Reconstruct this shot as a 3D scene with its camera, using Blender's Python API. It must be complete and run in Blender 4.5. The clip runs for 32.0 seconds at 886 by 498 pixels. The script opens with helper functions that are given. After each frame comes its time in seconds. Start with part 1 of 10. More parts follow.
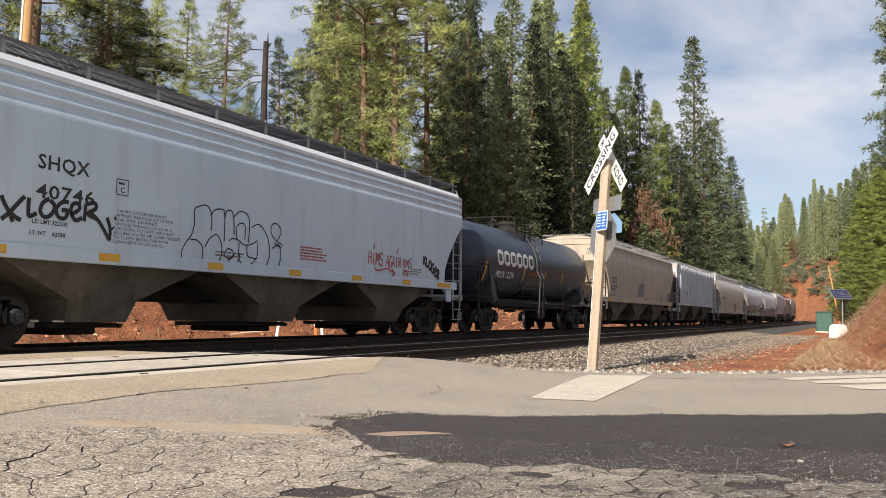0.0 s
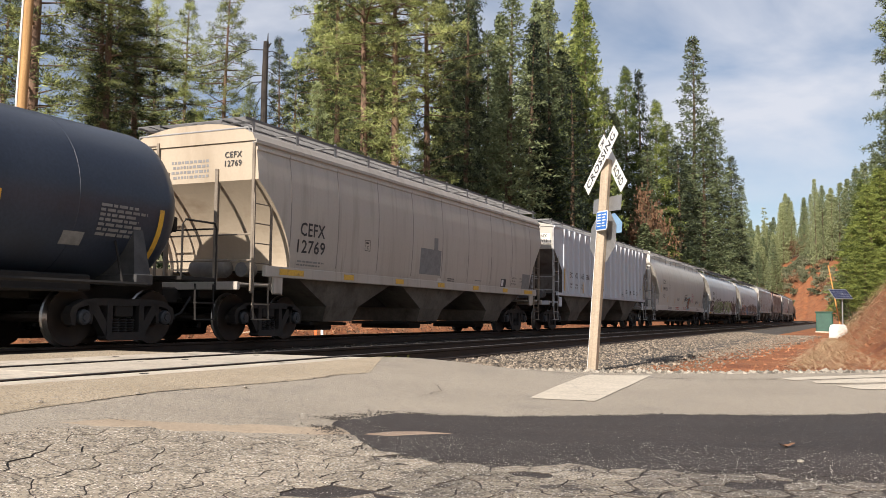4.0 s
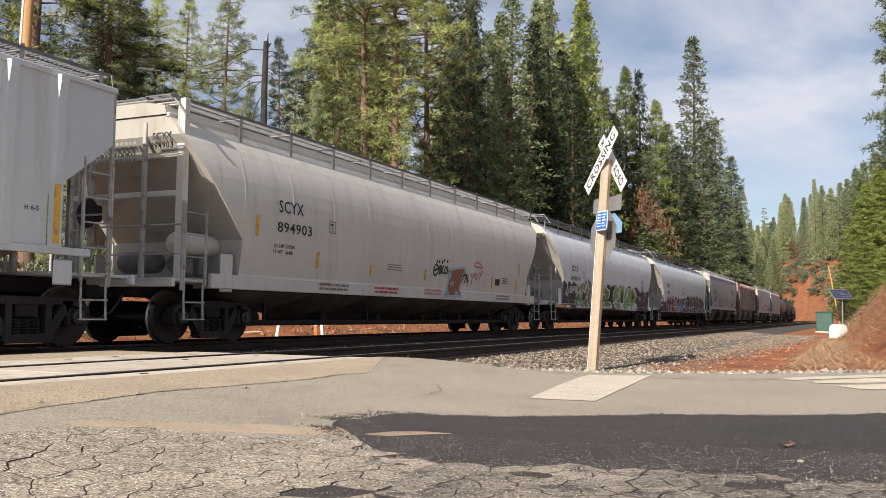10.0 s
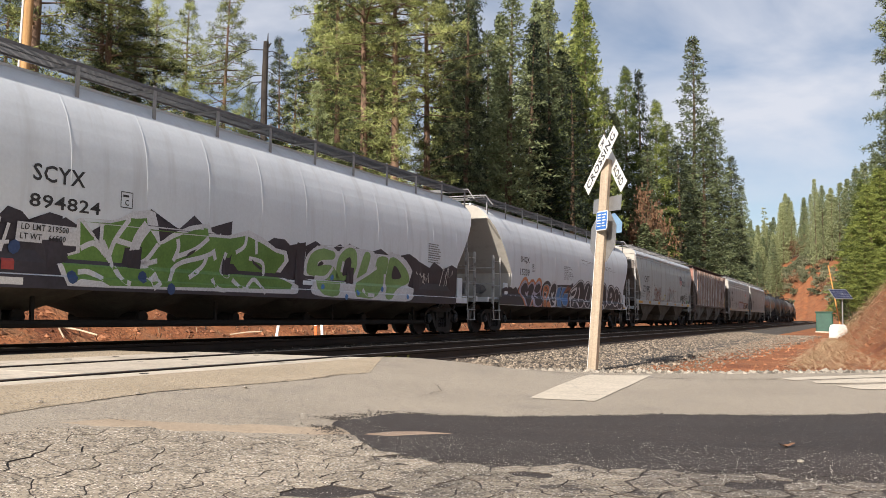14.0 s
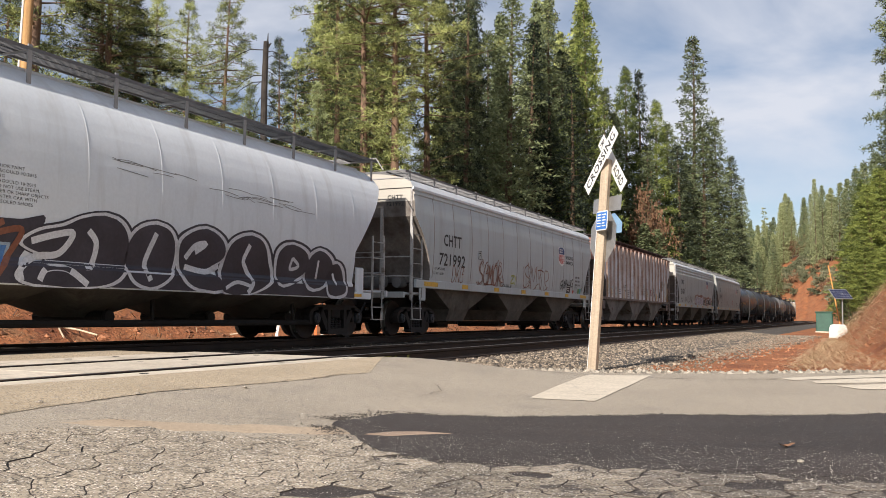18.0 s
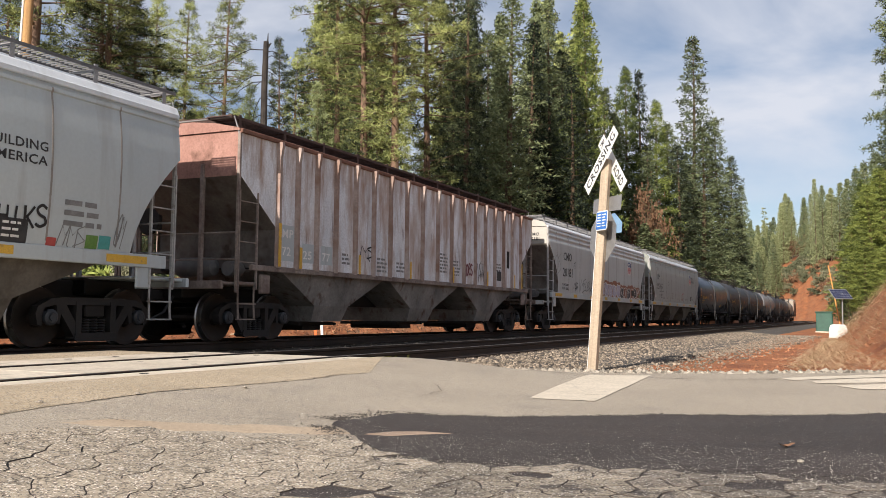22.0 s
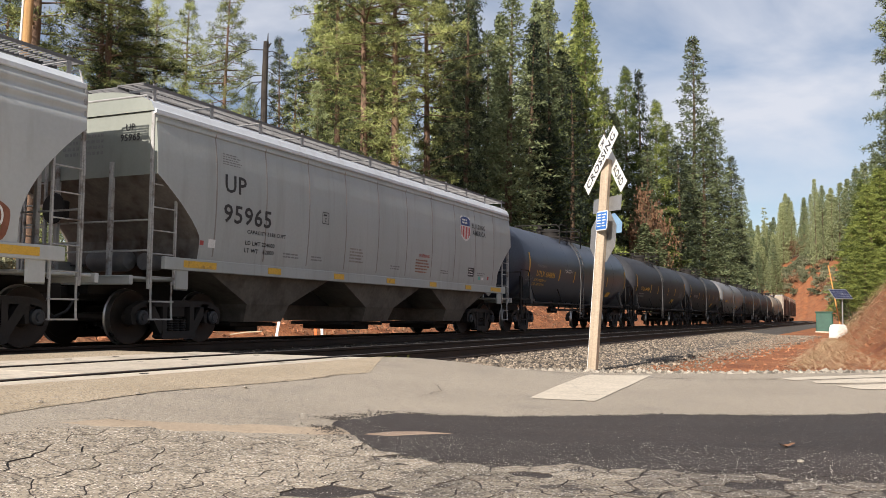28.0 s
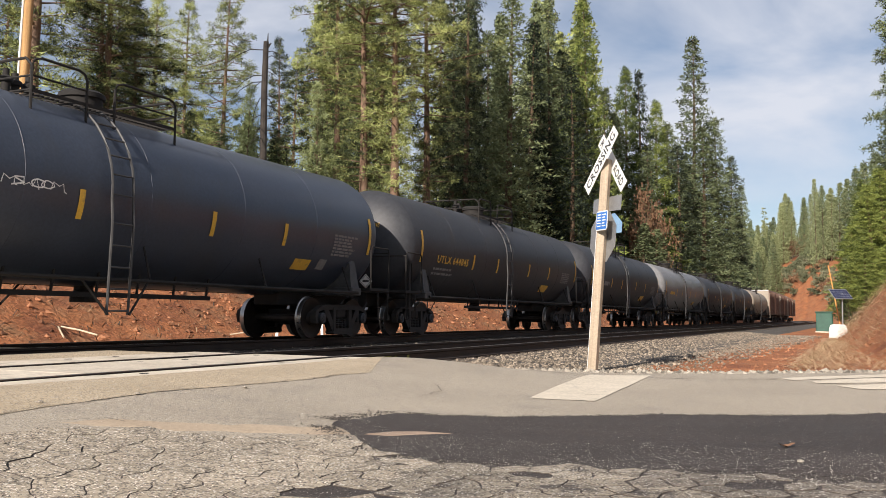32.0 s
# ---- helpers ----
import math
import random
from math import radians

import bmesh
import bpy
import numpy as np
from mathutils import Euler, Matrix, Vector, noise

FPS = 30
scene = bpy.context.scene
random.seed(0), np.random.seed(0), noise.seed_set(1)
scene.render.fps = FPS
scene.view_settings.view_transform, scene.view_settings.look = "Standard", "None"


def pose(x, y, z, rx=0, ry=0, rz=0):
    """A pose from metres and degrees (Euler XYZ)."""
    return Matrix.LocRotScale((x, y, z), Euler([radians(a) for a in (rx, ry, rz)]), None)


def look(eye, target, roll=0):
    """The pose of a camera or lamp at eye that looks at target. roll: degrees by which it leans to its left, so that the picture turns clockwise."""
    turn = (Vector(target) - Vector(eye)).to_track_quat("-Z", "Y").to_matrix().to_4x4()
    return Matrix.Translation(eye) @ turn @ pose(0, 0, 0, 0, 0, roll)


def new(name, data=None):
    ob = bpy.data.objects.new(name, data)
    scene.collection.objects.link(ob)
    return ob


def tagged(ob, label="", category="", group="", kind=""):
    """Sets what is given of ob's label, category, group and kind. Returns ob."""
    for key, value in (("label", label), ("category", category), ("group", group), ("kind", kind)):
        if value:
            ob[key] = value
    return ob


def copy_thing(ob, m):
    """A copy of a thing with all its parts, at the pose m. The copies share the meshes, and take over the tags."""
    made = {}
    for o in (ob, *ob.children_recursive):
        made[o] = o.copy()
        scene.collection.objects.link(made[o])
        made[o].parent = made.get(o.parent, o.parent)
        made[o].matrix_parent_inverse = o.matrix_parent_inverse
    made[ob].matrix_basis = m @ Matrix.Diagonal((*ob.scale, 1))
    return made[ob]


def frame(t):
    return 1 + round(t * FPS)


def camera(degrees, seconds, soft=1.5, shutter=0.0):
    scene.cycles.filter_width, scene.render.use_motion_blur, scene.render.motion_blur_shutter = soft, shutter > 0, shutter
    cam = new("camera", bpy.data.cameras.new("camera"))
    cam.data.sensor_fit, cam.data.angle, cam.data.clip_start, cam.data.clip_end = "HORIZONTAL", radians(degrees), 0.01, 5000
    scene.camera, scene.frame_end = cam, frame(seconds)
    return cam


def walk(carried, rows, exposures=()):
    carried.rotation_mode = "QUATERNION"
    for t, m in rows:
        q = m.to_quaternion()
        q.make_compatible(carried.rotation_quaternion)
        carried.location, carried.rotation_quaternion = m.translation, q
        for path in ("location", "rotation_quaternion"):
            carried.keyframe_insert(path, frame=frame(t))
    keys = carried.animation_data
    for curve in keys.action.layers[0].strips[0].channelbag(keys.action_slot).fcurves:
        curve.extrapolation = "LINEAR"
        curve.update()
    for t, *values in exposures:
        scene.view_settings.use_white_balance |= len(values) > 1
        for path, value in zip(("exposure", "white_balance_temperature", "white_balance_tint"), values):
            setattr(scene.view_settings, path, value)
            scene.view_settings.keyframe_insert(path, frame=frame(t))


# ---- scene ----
import itertools

# ---- camera: stands still on a low tripod beside the crossing ----
SECONDS = 32.0
EYE = (0.0, 0.0, 0.543)
cam = camera(52.81, SECONDS, soft=0.5)
PITCH = radians(4.253)
CAM_POSE = look(EYE, (0, math.cos(PITCH), EYE[2] + math.sin(PITCH)), 0.581)
walk(cam, [(0, CAM_POSE), (SECONDS, CAM_POSE)], [(0, 0.22, 6650, 13.5), (SECONDS, 0.22, 6650, 13.5)])

# ---- sky, sun ----
SUN_AZ, SUN_EL = 206.0, 27.0        # degrees clockwise from +Y; elevation
world = bpy.data.worlds.new("sky")
scene.world = world
world.use_nodes = True
wn, wl = world.node_tree.nodes, world.node_tree.links
wn.clear()
w_out = wn.new("ShaderNodeOutputWorld")
w_bg = wn.new("ShaderNodeBackground")
w_sky = wn.new("ShaderNodeTexSky")
w_sky.sky_type = "NISHITA"
w_sky.sun_disc = False
w_sky.sun_elevation = radians(SUN_EL)
w_sky.sun_rotation = radians(SUN_AZ)
w_sky.altitude = 1200
w_bg.inputs["Strength"].default_value = 0.083
w_co = wn.new("ShaderNodeTexCoord")
w_map = wn.new("ShaderNodeMapping")
w_map.inputs["Scale"].default_value = (1.5, 1.5, 4.2)
w_map.inputs["Rotation"].default_value = (0.25, 0.3, 0.5)
w_n1 = wn.new("ShaderNodeTexNoise")
w_n1.inputs["Scale"].default_value = 1.7
w_n1.inputs["Detail"].default_value = 6.0
w_n1.inputs["Roughness"].default_value = 0.52
w_n1.inputs["Distortion"].default_value = 0.35
w_rmp = wn.new("ShaderNodeValToRGB")
w_rmp.color_ramp.elements[0].position, w_rmp.color_ramp.elements[1].position = 0.42, 0.63
w_rmp.color_ramp.elements[0].color = (0.08, 0.08, 0.08, 1)
w_rmp.color_ramp.elements[1].color = (0.88, 0.88, 0.88, 1)
w_mix = wn.new("ShaderNodeMix")
w_mix.data_type = "RGBA"
w_mix.inputs[7].default_value = (7.8, 8.3, 9.1, 1)
wl.new(w_co.outputs["Generated"], w_map.inputs["Vector"])
wl.new(w_map.outputs["Vector"], w_n1.inputs["Vector"])
wl.new(w_n1.outputs["Fac"], w_rmp.inputs["Fac"])
wl.new(w_rmp.outputs["Color"], w_mix.inputs[0])
wl.new(w_sky.outputs["Color"], w_mix.inputs[6])
wl.new(w_mix.outputs[2], w_bg.inputs["Color"])
wl.new(w_bg.outputs["Background"], w_out.inputs["Surface"])

sun = new("sun", bpy.data.lights.new("sun", "SUN"))
sun.data.energy, sun.data.angle, sun.data.color = 6.3, radians(0.6), (1.0, 0.93, 0.83)
sx, sy = math.sin(radians(SUN_AZ)), math.cos(radians(SUN_AZ))
sun.matrix_world = look((sx * 60, sy * 60, 60 * math.tan(radians(SUN_EL))), (0, 0, 0))

# ---- plan: the far track carries the train, the near track is free ----
HEAD = radians(24.867)
NEAR = 4.976                  # near track's centre from the far track's
SPEED = 6.412
_s = np.arange(-420.0, 701.0, 1.0)
_k = np.interp(_s, [100, 130, 160, 225, 250, 335, 345], [0, -0.00022, -0.00057, -0.0012, -0.005, -0.006, 0])
_h = HEAD + np.cumsum(_k)
_x = np.cumsum(np.sin(_h))
_y = np.cumsum(np.cos(_h))
_x += -9.394 - np.interp(0, _s, _x)
_y += 8.002 - np.interp(0, _s, _y)


def track_at(s, lat=0.0):
    """Place and heading at s metres along the far track; lat metres towards the camera's side."""
    h = float(np.interp(s, _s, _h))
    return (float(np.interp(s, _s, _x)) + lat * math.cos(h), float(np.interp(s, _s, _y)) - lat * math.sin(h), h)


def track_pose(s, lat=0.0, z=0.0):
    x, y, h = track_at(s, lat)
    return pose(x, y, z, 0, 0, 90 - math.degrees(h))


def along(x, y):
    """s and lat of a plan point by the straight part of the track."""
    dx, dy = x + 9.394, y - 8.002
    return dx * math.sin(HEAD) + dy * math.cos(HEAD), dx * math.cos(HEAD) - dy * math.sin(HEAD)


def locate(x, y):
    """s and lat of plan points by the nearest place on the far track."""
    x, y = np.atleast_1d(np.asarray(x, float)), np.atleast_1d(np.asarray(y, float))
    s_out, l_out = np.empty(len(x)), np.empty(len(x))
    for a in range(0, len(x), 2000):
        dx, dy = x[a:a + 2000, None] - _x[None], y[a:a + 2000, None] - _y[None]
        k = np.argmin(dx * dx + dy * dy, axis=1)
        r = np.arange(len(k))
        ex, ey, h = dx[r, k], dy[r, k], _h[k]
        s_out[a:a + 2000] = _s[k] + ex * np.sin(h) + ey * np.cos(h)
        l_out[a:a + 2000] = ex * np.cos(h) - ey * np.sin(h)
    return s_out, l_out
# ---- materials ----
def shader(name):
    m = bpy.data.materials.new(name)
    m.use_nodes = True
    nt = m.node_tree
    return m, nt, nt.nodes["Principled BSDF"]


def surface(name, low, high, scale=4.0, rough=0.6, metal=0.0, bump=0.0, bump_scale=60.0, stretch=(1, 1, 1), fine=None, vary=0.0,
            spot=None, spot_scale=3.0, spot_cut=(0.55, 0.7), spot_stretch=(1, 1, 1), detail=6.0, coord="Object", speck=None, speck_scale=110.0, speck_cut=0.82, speck_dark=None, grain_amp=(0.82, 1.12), craze=None):
    """Two-tone noise paint with grain, optional stains (spot) and relief, in metres."""
    m, nt, b = shader(name)
    n, l = nt.nodes, nt.links
    co = n.new("ShaderNodeTexCoord")

    def noise_node(sc, st, det):
        mp = n.new("ShaderNodeMapping")
        mp.inputs["Scale"].default_value = st
        t = n.new("ShaderNodeTexNoise")
        t.inputs["Scale"].default_value = sc
        t.inputs["Detail"].default_value = det
        t.inputs["Roughness"].default_value = 0.6
        l.new(co.outputs[coord], mp.inputs["Vector"])
        l.new(mp.outputs["Vector"], t.inputs["Vector"])
        return t

    def mix(fac, a, c, kind="MIX"):
        x = n.new("ShaderNodeMix")
        x.data_type, x.blend_type = "RGBA", kind
        if isinstance(fac, float):
            x.inputs[0].default_value = fac
        else:
            l.new(fac, x.inputs[0])
        for i, v in ((6, a), (7, c)):
            if isinstance(v, tuple):
                x.inputs[i].default_value = (*v, 1)
            else:
                l.new(v, x.inputs[i])
        return x.outputs[2]

    def ramp(src, lo, hi):
        r = n.new("ShaderNodeMapRange")
        r.inputs[1].default_value, r.inputs[2].default_value = lo, hi
        l.new(src, r.inputs[0])
        return r.outputs[0]

    big = noise_node(scale, stretch, detail)
    col = mix(ramp(big.outputs["Fac"], 0.32, 0.68), low, high)
    grain = noise_node(fine or scale * 14, (1, 1, 1), 3.0)
    g = n.new("ShaderNodeMapRange")
    g.inputs[1].default_value, g.inputs[2].default_value, g.inputs[3].default_value, g.inputs[4].default_value = 0.3, 0.7, *grain_amp
    l.new(grain.outputs["Fac"], g.inputs[0])
    col = mix(1.0, col, g.outputs[0], "MULTIPLY")
    if spot:
        st = noise_node(spot_scale, spot_stretch, 5.0)
        col = mix(ramp(st.outputs["Fac"], *spot_cut), col, spot)
    if speck:
        vo = n.new("ShaderNodeTexVoronoi")
        vo.inputs["Scale"].default_value = speck_scale
        l.new(co.outputs[coord], vo.inputs["Vector"])
        sp = n.new("ShaderNodeSeparateColor")
        l.new(vo.outputs["Color"], sp.inputs[0])
        col = mix(ramp(sp.outputs[0], speck_cut, speck_cut + 0.05), col, speck)
        if speck_dark:
            col = mix(ramp(sp.outputs[1], 0.78, 0.83), col, speck_dark)
    if craze:
        bend = noise_node(6.0, (1, 1, 1), 3.0)
        off = n.new("ShaderNodeVectorMath")
        off.operation = "MULTIPLY_ADD"
        off.inputs[1].default_value = (0.16, 0.16, 0.16)
        l.new(bend.outputs["Color"], off.inputs[0])
        l.new(co.outputs[coord], off.inputs[2])
        for sc, wd, keep in craze:
            cr = n.new("ShaderNodeTexVoronoi")
            cr.feature = "DISTANCE_TO_EDGE"
            cr.inputs["Scale"].default_value = sc
            l.new(off.outputs[0], cr.inputs["Vector"])
            ck = n.new("ShaderNodeMapRange")
            ck.inputs[1].default_value, ck.inputs[2].default_value, ck.inputs[3].default_value, ck.inputs[4].default_value = wd * 0.4, wd, keep, 1.0
            l.new(cr.outputs["Distance"], ck.inputs[0])
            col = mix(1.0, col, ck.outputs[0], "MULTIPLY")
    if vary:
        oi = n.new("ShaderNodeObjectInfo")
        v = n.new("ShaderNodeMapRange")
        v.inputs[3].default_value, v.inputs[4].default_value = 1 - vary, 1 + vary
        l.new(oi.outputs["Random"], v.inputs[0])
        col = mix(1.0, col, v.outputs[0], "MULTIPLY")
    l.new(col, b.inputs["Base Color"])
    rr = n.new("ShaderNodeMapRange")
    rr.inputs[3].default_value, rr.inputs[4].default_value = max(0.05, rough - 0.1), min(1, rough + 0.1)
    l.new(big.outputs["Fac"], rr.inputs[0])
    l.new(rr.outputs[0], b.inputs["Roughness"])
    b.inputs["Metallic"].default_value = metal
    if bump:
        bn = noise_node(bump_scale, (1, 1, 1), 4.0)
        bp = n.new("ShaderNodeBump")
        bp.inputs["Strength"].default_value = 1.0
        bp.inputs["Distance"].default_value = bump
        l.new(bn.outputs["Fac"], bp.inputs["Height"])
        l.new(bp.outputs["Normal"], b.inputs["Normal"])
    return m


def foliage(name, low, high, scale=2.0):
    m, nt, b = shader(name)
    n, l = nt.nodes, nt.links
    geo = n.new("ShaderNodeNewGeometry")
    co = n.new("ShaderNodeTexCoord")
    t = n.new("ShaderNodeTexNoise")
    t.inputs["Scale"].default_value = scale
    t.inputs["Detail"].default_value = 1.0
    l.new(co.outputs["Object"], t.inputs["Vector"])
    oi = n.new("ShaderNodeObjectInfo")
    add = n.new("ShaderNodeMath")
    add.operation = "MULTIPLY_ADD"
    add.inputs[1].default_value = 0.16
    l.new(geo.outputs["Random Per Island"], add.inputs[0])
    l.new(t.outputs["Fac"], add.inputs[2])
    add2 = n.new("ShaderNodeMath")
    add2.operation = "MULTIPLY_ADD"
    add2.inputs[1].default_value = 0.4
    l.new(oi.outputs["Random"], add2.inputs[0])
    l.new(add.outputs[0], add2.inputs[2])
    # wide tone spread stands in for sunlit clumps and shaded gaps
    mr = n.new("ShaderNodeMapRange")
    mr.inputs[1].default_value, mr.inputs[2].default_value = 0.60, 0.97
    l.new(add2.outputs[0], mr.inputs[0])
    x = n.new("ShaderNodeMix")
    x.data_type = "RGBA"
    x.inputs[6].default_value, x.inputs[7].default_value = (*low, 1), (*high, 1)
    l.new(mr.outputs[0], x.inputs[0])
    l.new(x.outputs[2], b.inputs["Base Color"])
    b.inputs["Roughness"].default_value = 0.65
    b.inputs["Specular IOR Level"].default_value = 0.25
    tr = n.new("ShaderNodeBsdfTranslucent")
    l.new(x.outputs[2], tr.inputs["Color"])
    ms = n.new("ShaderNodeMixShader")
    ms.inputs[0].default_value = 0.1
    l.new(b.outputs[0], ms.inputs[1])
    l.new(tr.outputs[0], ms.inputs[2])
    l.new(ms.outputs[0], n["Material Output"].inputs["Surface"])
    return m


M_ASPHALT = surface("worn asphalt", (0.365, 0.312, 0.240), (0.45, 0.388, 0.302), 0.5, 0.85, bump=0.004, bump_scale=220, fine=120,
                    spot=(0.29, 0.255, 0.205), spot_scale=1.3, spot_cut=(0.55, 0.75), speck=(0.58, 0.53, 0.45), speck_scale=150, speck_cut=0.9, speck_dark=(0.2, 0.18, 0.155))
M_ASPHALT_OLD = surface("cracked old asphalt", (0.37, 0.312, 0.235), (0.495, 0.42, 0.32), 1.2, 0.9, bump=0.008, bump_scale=140, fine=60,
                        speck=(0.80, 0.75, 0.66), speck_scale=110, speck_cut=0.87, speck_dark=(0.14, 0.12, 0.10), vary=0.12, grain_amp=(0.7, 1.2), craze=((5.0, 0.03, 0.5),))
M_ASPHALT_GREY = surface("tar-stained old asphalt", (0.17, 0.147, 0.118), (0.27, 0.232, 0.188), 1.2, 0.9, bump=0.008, bump_scale=140, fine=60,
                         spot=(0.06, 0.05, 0.045), spot_scale=6, spot_cut=(0.5, 0.65), speck=(0.6, 0.56, 0.5), speck_scale=125, speck_cut=0.9, speck_dark=(0.07, 0.06, 0.05), vary=0.15, grain_amp=(0.65, 1.25))
M_ASPHALT_MID = surface("greyed old asphalt", (0.25, 0.215, 0.165), (0.36, 0.31, 0.24), 1.2, 0.9, bump=0.008, bump_scale=140, fine=60,
                         spot=(0.06, 0.05, 0.045), spot_scale=6, spot_cut=(0.5, 0.65), speck=(0.6, 0.56, 0.5), speck_scale=125, speck_cut=0.9, speck_dark=(0.07, 0.06, 0.05), vary=0.15, grain_amp=(0.65, 1.25))
M_ASPHALT_TAN = surface("sun-bleached tan asphalt", (0.44, 0.35, 0.235), (0.545, 0.44, 0.305), 1.2, 0.9, bump=0.006, bump_scale=160, fine=90,
                        speck=(0.52, 0.47, 0.38), speck_scale=110, speck_cut=0.86, speck_dark=(0.24, 0.2, 0.15))
M_PATCH = surface("dark asphalt patch", (0.034, 0.0265, 0.023), (0.062, 0.048, 0.042), 1.4, 0.8, bump=0.006, bump_scale=180, fine=80, stretch=(0.35, 1.6, 1),
                  spot=(0.062, 0.052, 0.047), spot_scale=1.6, spot_cut=(0.5, 0.75), spot_stretch=(0.4, 2, 1), speck=(0.30, 0.27, 0.24), speck_scale=150, speck_cut=0.95, speck_dark=(0.014, 0.012, 0.012), grain_amp=(0.6, 1.4))
M_CRACK = surface("crack shadow tar", (0.055, 0.045, 0.037), (0.10, 0.082, 0.068), 9, 0.95)
M_PAINT_ROAD = surface("worn white road paint", (0.60, 0.53, 0.42), (0.70, 0.62, 0.50), 2.0, 0.8, bump=0.003, bump_scale=200,
                       spot=(0.33, 0.30, 0.26), spot_scale=9, spot_cut=(0.60, 0.72))
M_CONCRETE = surface("pale crossing concrete", (0.52, 0.455, 0.36), (0.65, 0.58, 0.475), 1.5, 0.85, bump=0.003, bump_scale=140,
                     spot=(0.30, 0.27, 0.22), spot_scale=2.2, spot_cut=(0.56, 0.72), vary=0.06)
M_DIRT = surface("red dirt", (0.22, 0.070, 0.027), (0.45, 0.172, 0.064), 0.8, 0.95, bump=0.09, bump_scale=7, fine=12, grain_amp=(0.6, 1.25),
                 spot=(0.28, 0.14, 0.065), spot_scale=0.7, spot_cut=(0.52, 0.68))
M_FOREST_FLOOR = surface("needle litter", (0.10, 0.07, 0.035), (0.20, 0.13, 0.06), 0.6, 0.95, bump=0.04, bump_scale=14, fine=20,
                         spot=(0.07, 0.08, 0.03), spot_scale=0.3, spot_cut=(0.5, 0.65))
M_GRAVEL = surface("grey ballast bed", (0.05, 0.044, 0.039), (0.11, 0.098, 0.086), 7, 0.92, bump=0.04, bump_scale=26, fine=34)
M_RAIL = surface("rusted rail steel", (0.022, 0.015, 0.012), (0.05, 0.034, 0.025), 3, 0.7, metal=0.3, bump=0.002)
M_RAIL_TOP = surface("worn rail head", (0.20, 0.18, 0.165), (0.28, 0.26, 0.24), 2, 0.4, metal=0.85)
M_TIE = surface("creosoted timber", (0.045, 0.036, 0.03), (0.09, 0.075, 0.06), 3, 0.9, bump=0.01, bump_scale=30, stretch=(1, 8, 1), vary=0.2)
M_WOOD = surface("weathered post timber", (0.31, 0.245, 0.175), (0.43, 0.35, 0.26), 2.0, 0.8, bump=0.003, bump_scale=50, stretch=(10, 10, 0.5), fine=40)
M_POLE = surface("utility pole timber", (0.32, 0.18, 0.07), (0.50, 0.30, 0.13), 2.0, 0.85, bump=0.004, bump_scale=40, stretch=(9, 9, 0.3))
M_GALV = surface("galvanised sheet", (0.36, 0.37, 0.38), (0.48, 0.49, 0.50), 5, 0.45, metal=0.7)
M_SIGN = surface("reflective white sheeting", (0.74, 0.74, 0.72), (0.82, 0.82, 0.80), 6, 0.45)
M_BLACK = surface("black paint", (0.012, 0.012, 0.013), (0.022, 0.022, 0.024), 5, 0.6)
M_BLUE = surface("blue sheeting", (0.03, 0.15, 0.50), (0.05, 0.20, 0.60), 5, 0.45)
M_WHITE = surface("white paint", (0.68, 0.68, 0.66), (0.8, 0.8, 0.78), 5, 0.55)
M_YELLOW = surface("yellow reflector", (0.62, 0.36, 0.04), (0.75, 0.45, 0.06), 6, 0.5, spot=(0.35, 0.22, 0.06), spot_scale=6)
M_ORANGE = surface("orange plastic", (0.75, 0.13, 0.03), (0.85, 0.18, 0.04), 6, 0.5)
M_GREEN_BOX = surface("green cabinet paint", (0.014, 0.065, 0.045), (0.024, 0.095, 0.066), 3, 0.5)
M_CELL = surface("solar cell", (0.01, 0.013, 0.04), (0.02, 0.025, 0.07), 8, 0.2)
M_BARK = surface("conifer bark", (0.085, 0.055, 0.035), (0.19, 0.125, 0.08), 3, 0.95, bump=0.03, bump_scale=12, stretch=(4, 4, 0.6))
M_BARK_RED = surface("pine bark", (0.11, 0.068, 0.046), (0.24, 0.15, 0.10), 2.5, 0.95, bump=0.03, bump_scale=10, stretch=(4, 4, 0.6))
M_SNAG = surface("charred snag", (0.02, 0.017, 0.015), (0.05, 0.042, 0.036), 3, 0.95, bump=0.02, bump_scale=14)
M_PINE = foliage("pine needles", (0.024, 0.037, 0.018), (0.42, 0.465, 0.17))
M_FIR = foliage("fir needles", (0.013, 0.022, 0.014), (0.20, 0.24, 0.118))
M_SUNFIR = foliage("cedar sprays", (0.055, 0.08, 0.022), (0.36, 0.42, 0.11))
M_AUTUMN = foliage("rust-brown leaves", (0.15, 0.085, 0.05), (0.33, 0.20, 0.115))
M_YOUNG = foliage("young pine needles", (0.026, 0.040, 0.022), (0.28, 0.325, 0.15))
M_SHRUB = foliage("grey-green shrub", (0.09, 0.10, 0.055), (0.24, 0.24, 0.15))
# distance haze is put into this paler needle colour
M_HAZE = foliage("conifer needles paled for haze", (0.12, 0.155, 0.085), (0.33, 0.36, 0.18))
M_STRAW = surface("dry straw", (0.40, 0.27, 0.15), (0.62, 0.46, 0.28), 5, 0.9)


def car_paint(name, low, high, dirt, cut=(0.52, 0.74), rough=0.5, scale=0.5, fine_spot=None):
    """Freight car paint: faded tone, streaks that run down, road dust."""
    return surface(name, low, high, scale, rough, bump=0.0012, bump_scale=5, stretch=(1, 1, 0.35), fine=18, grain_amp=(0.965, 1.03),
                   spot=dirt, spot_scale=1.3, spot_cut=cut, spot_stretch=(2.2, 1, 0.28))


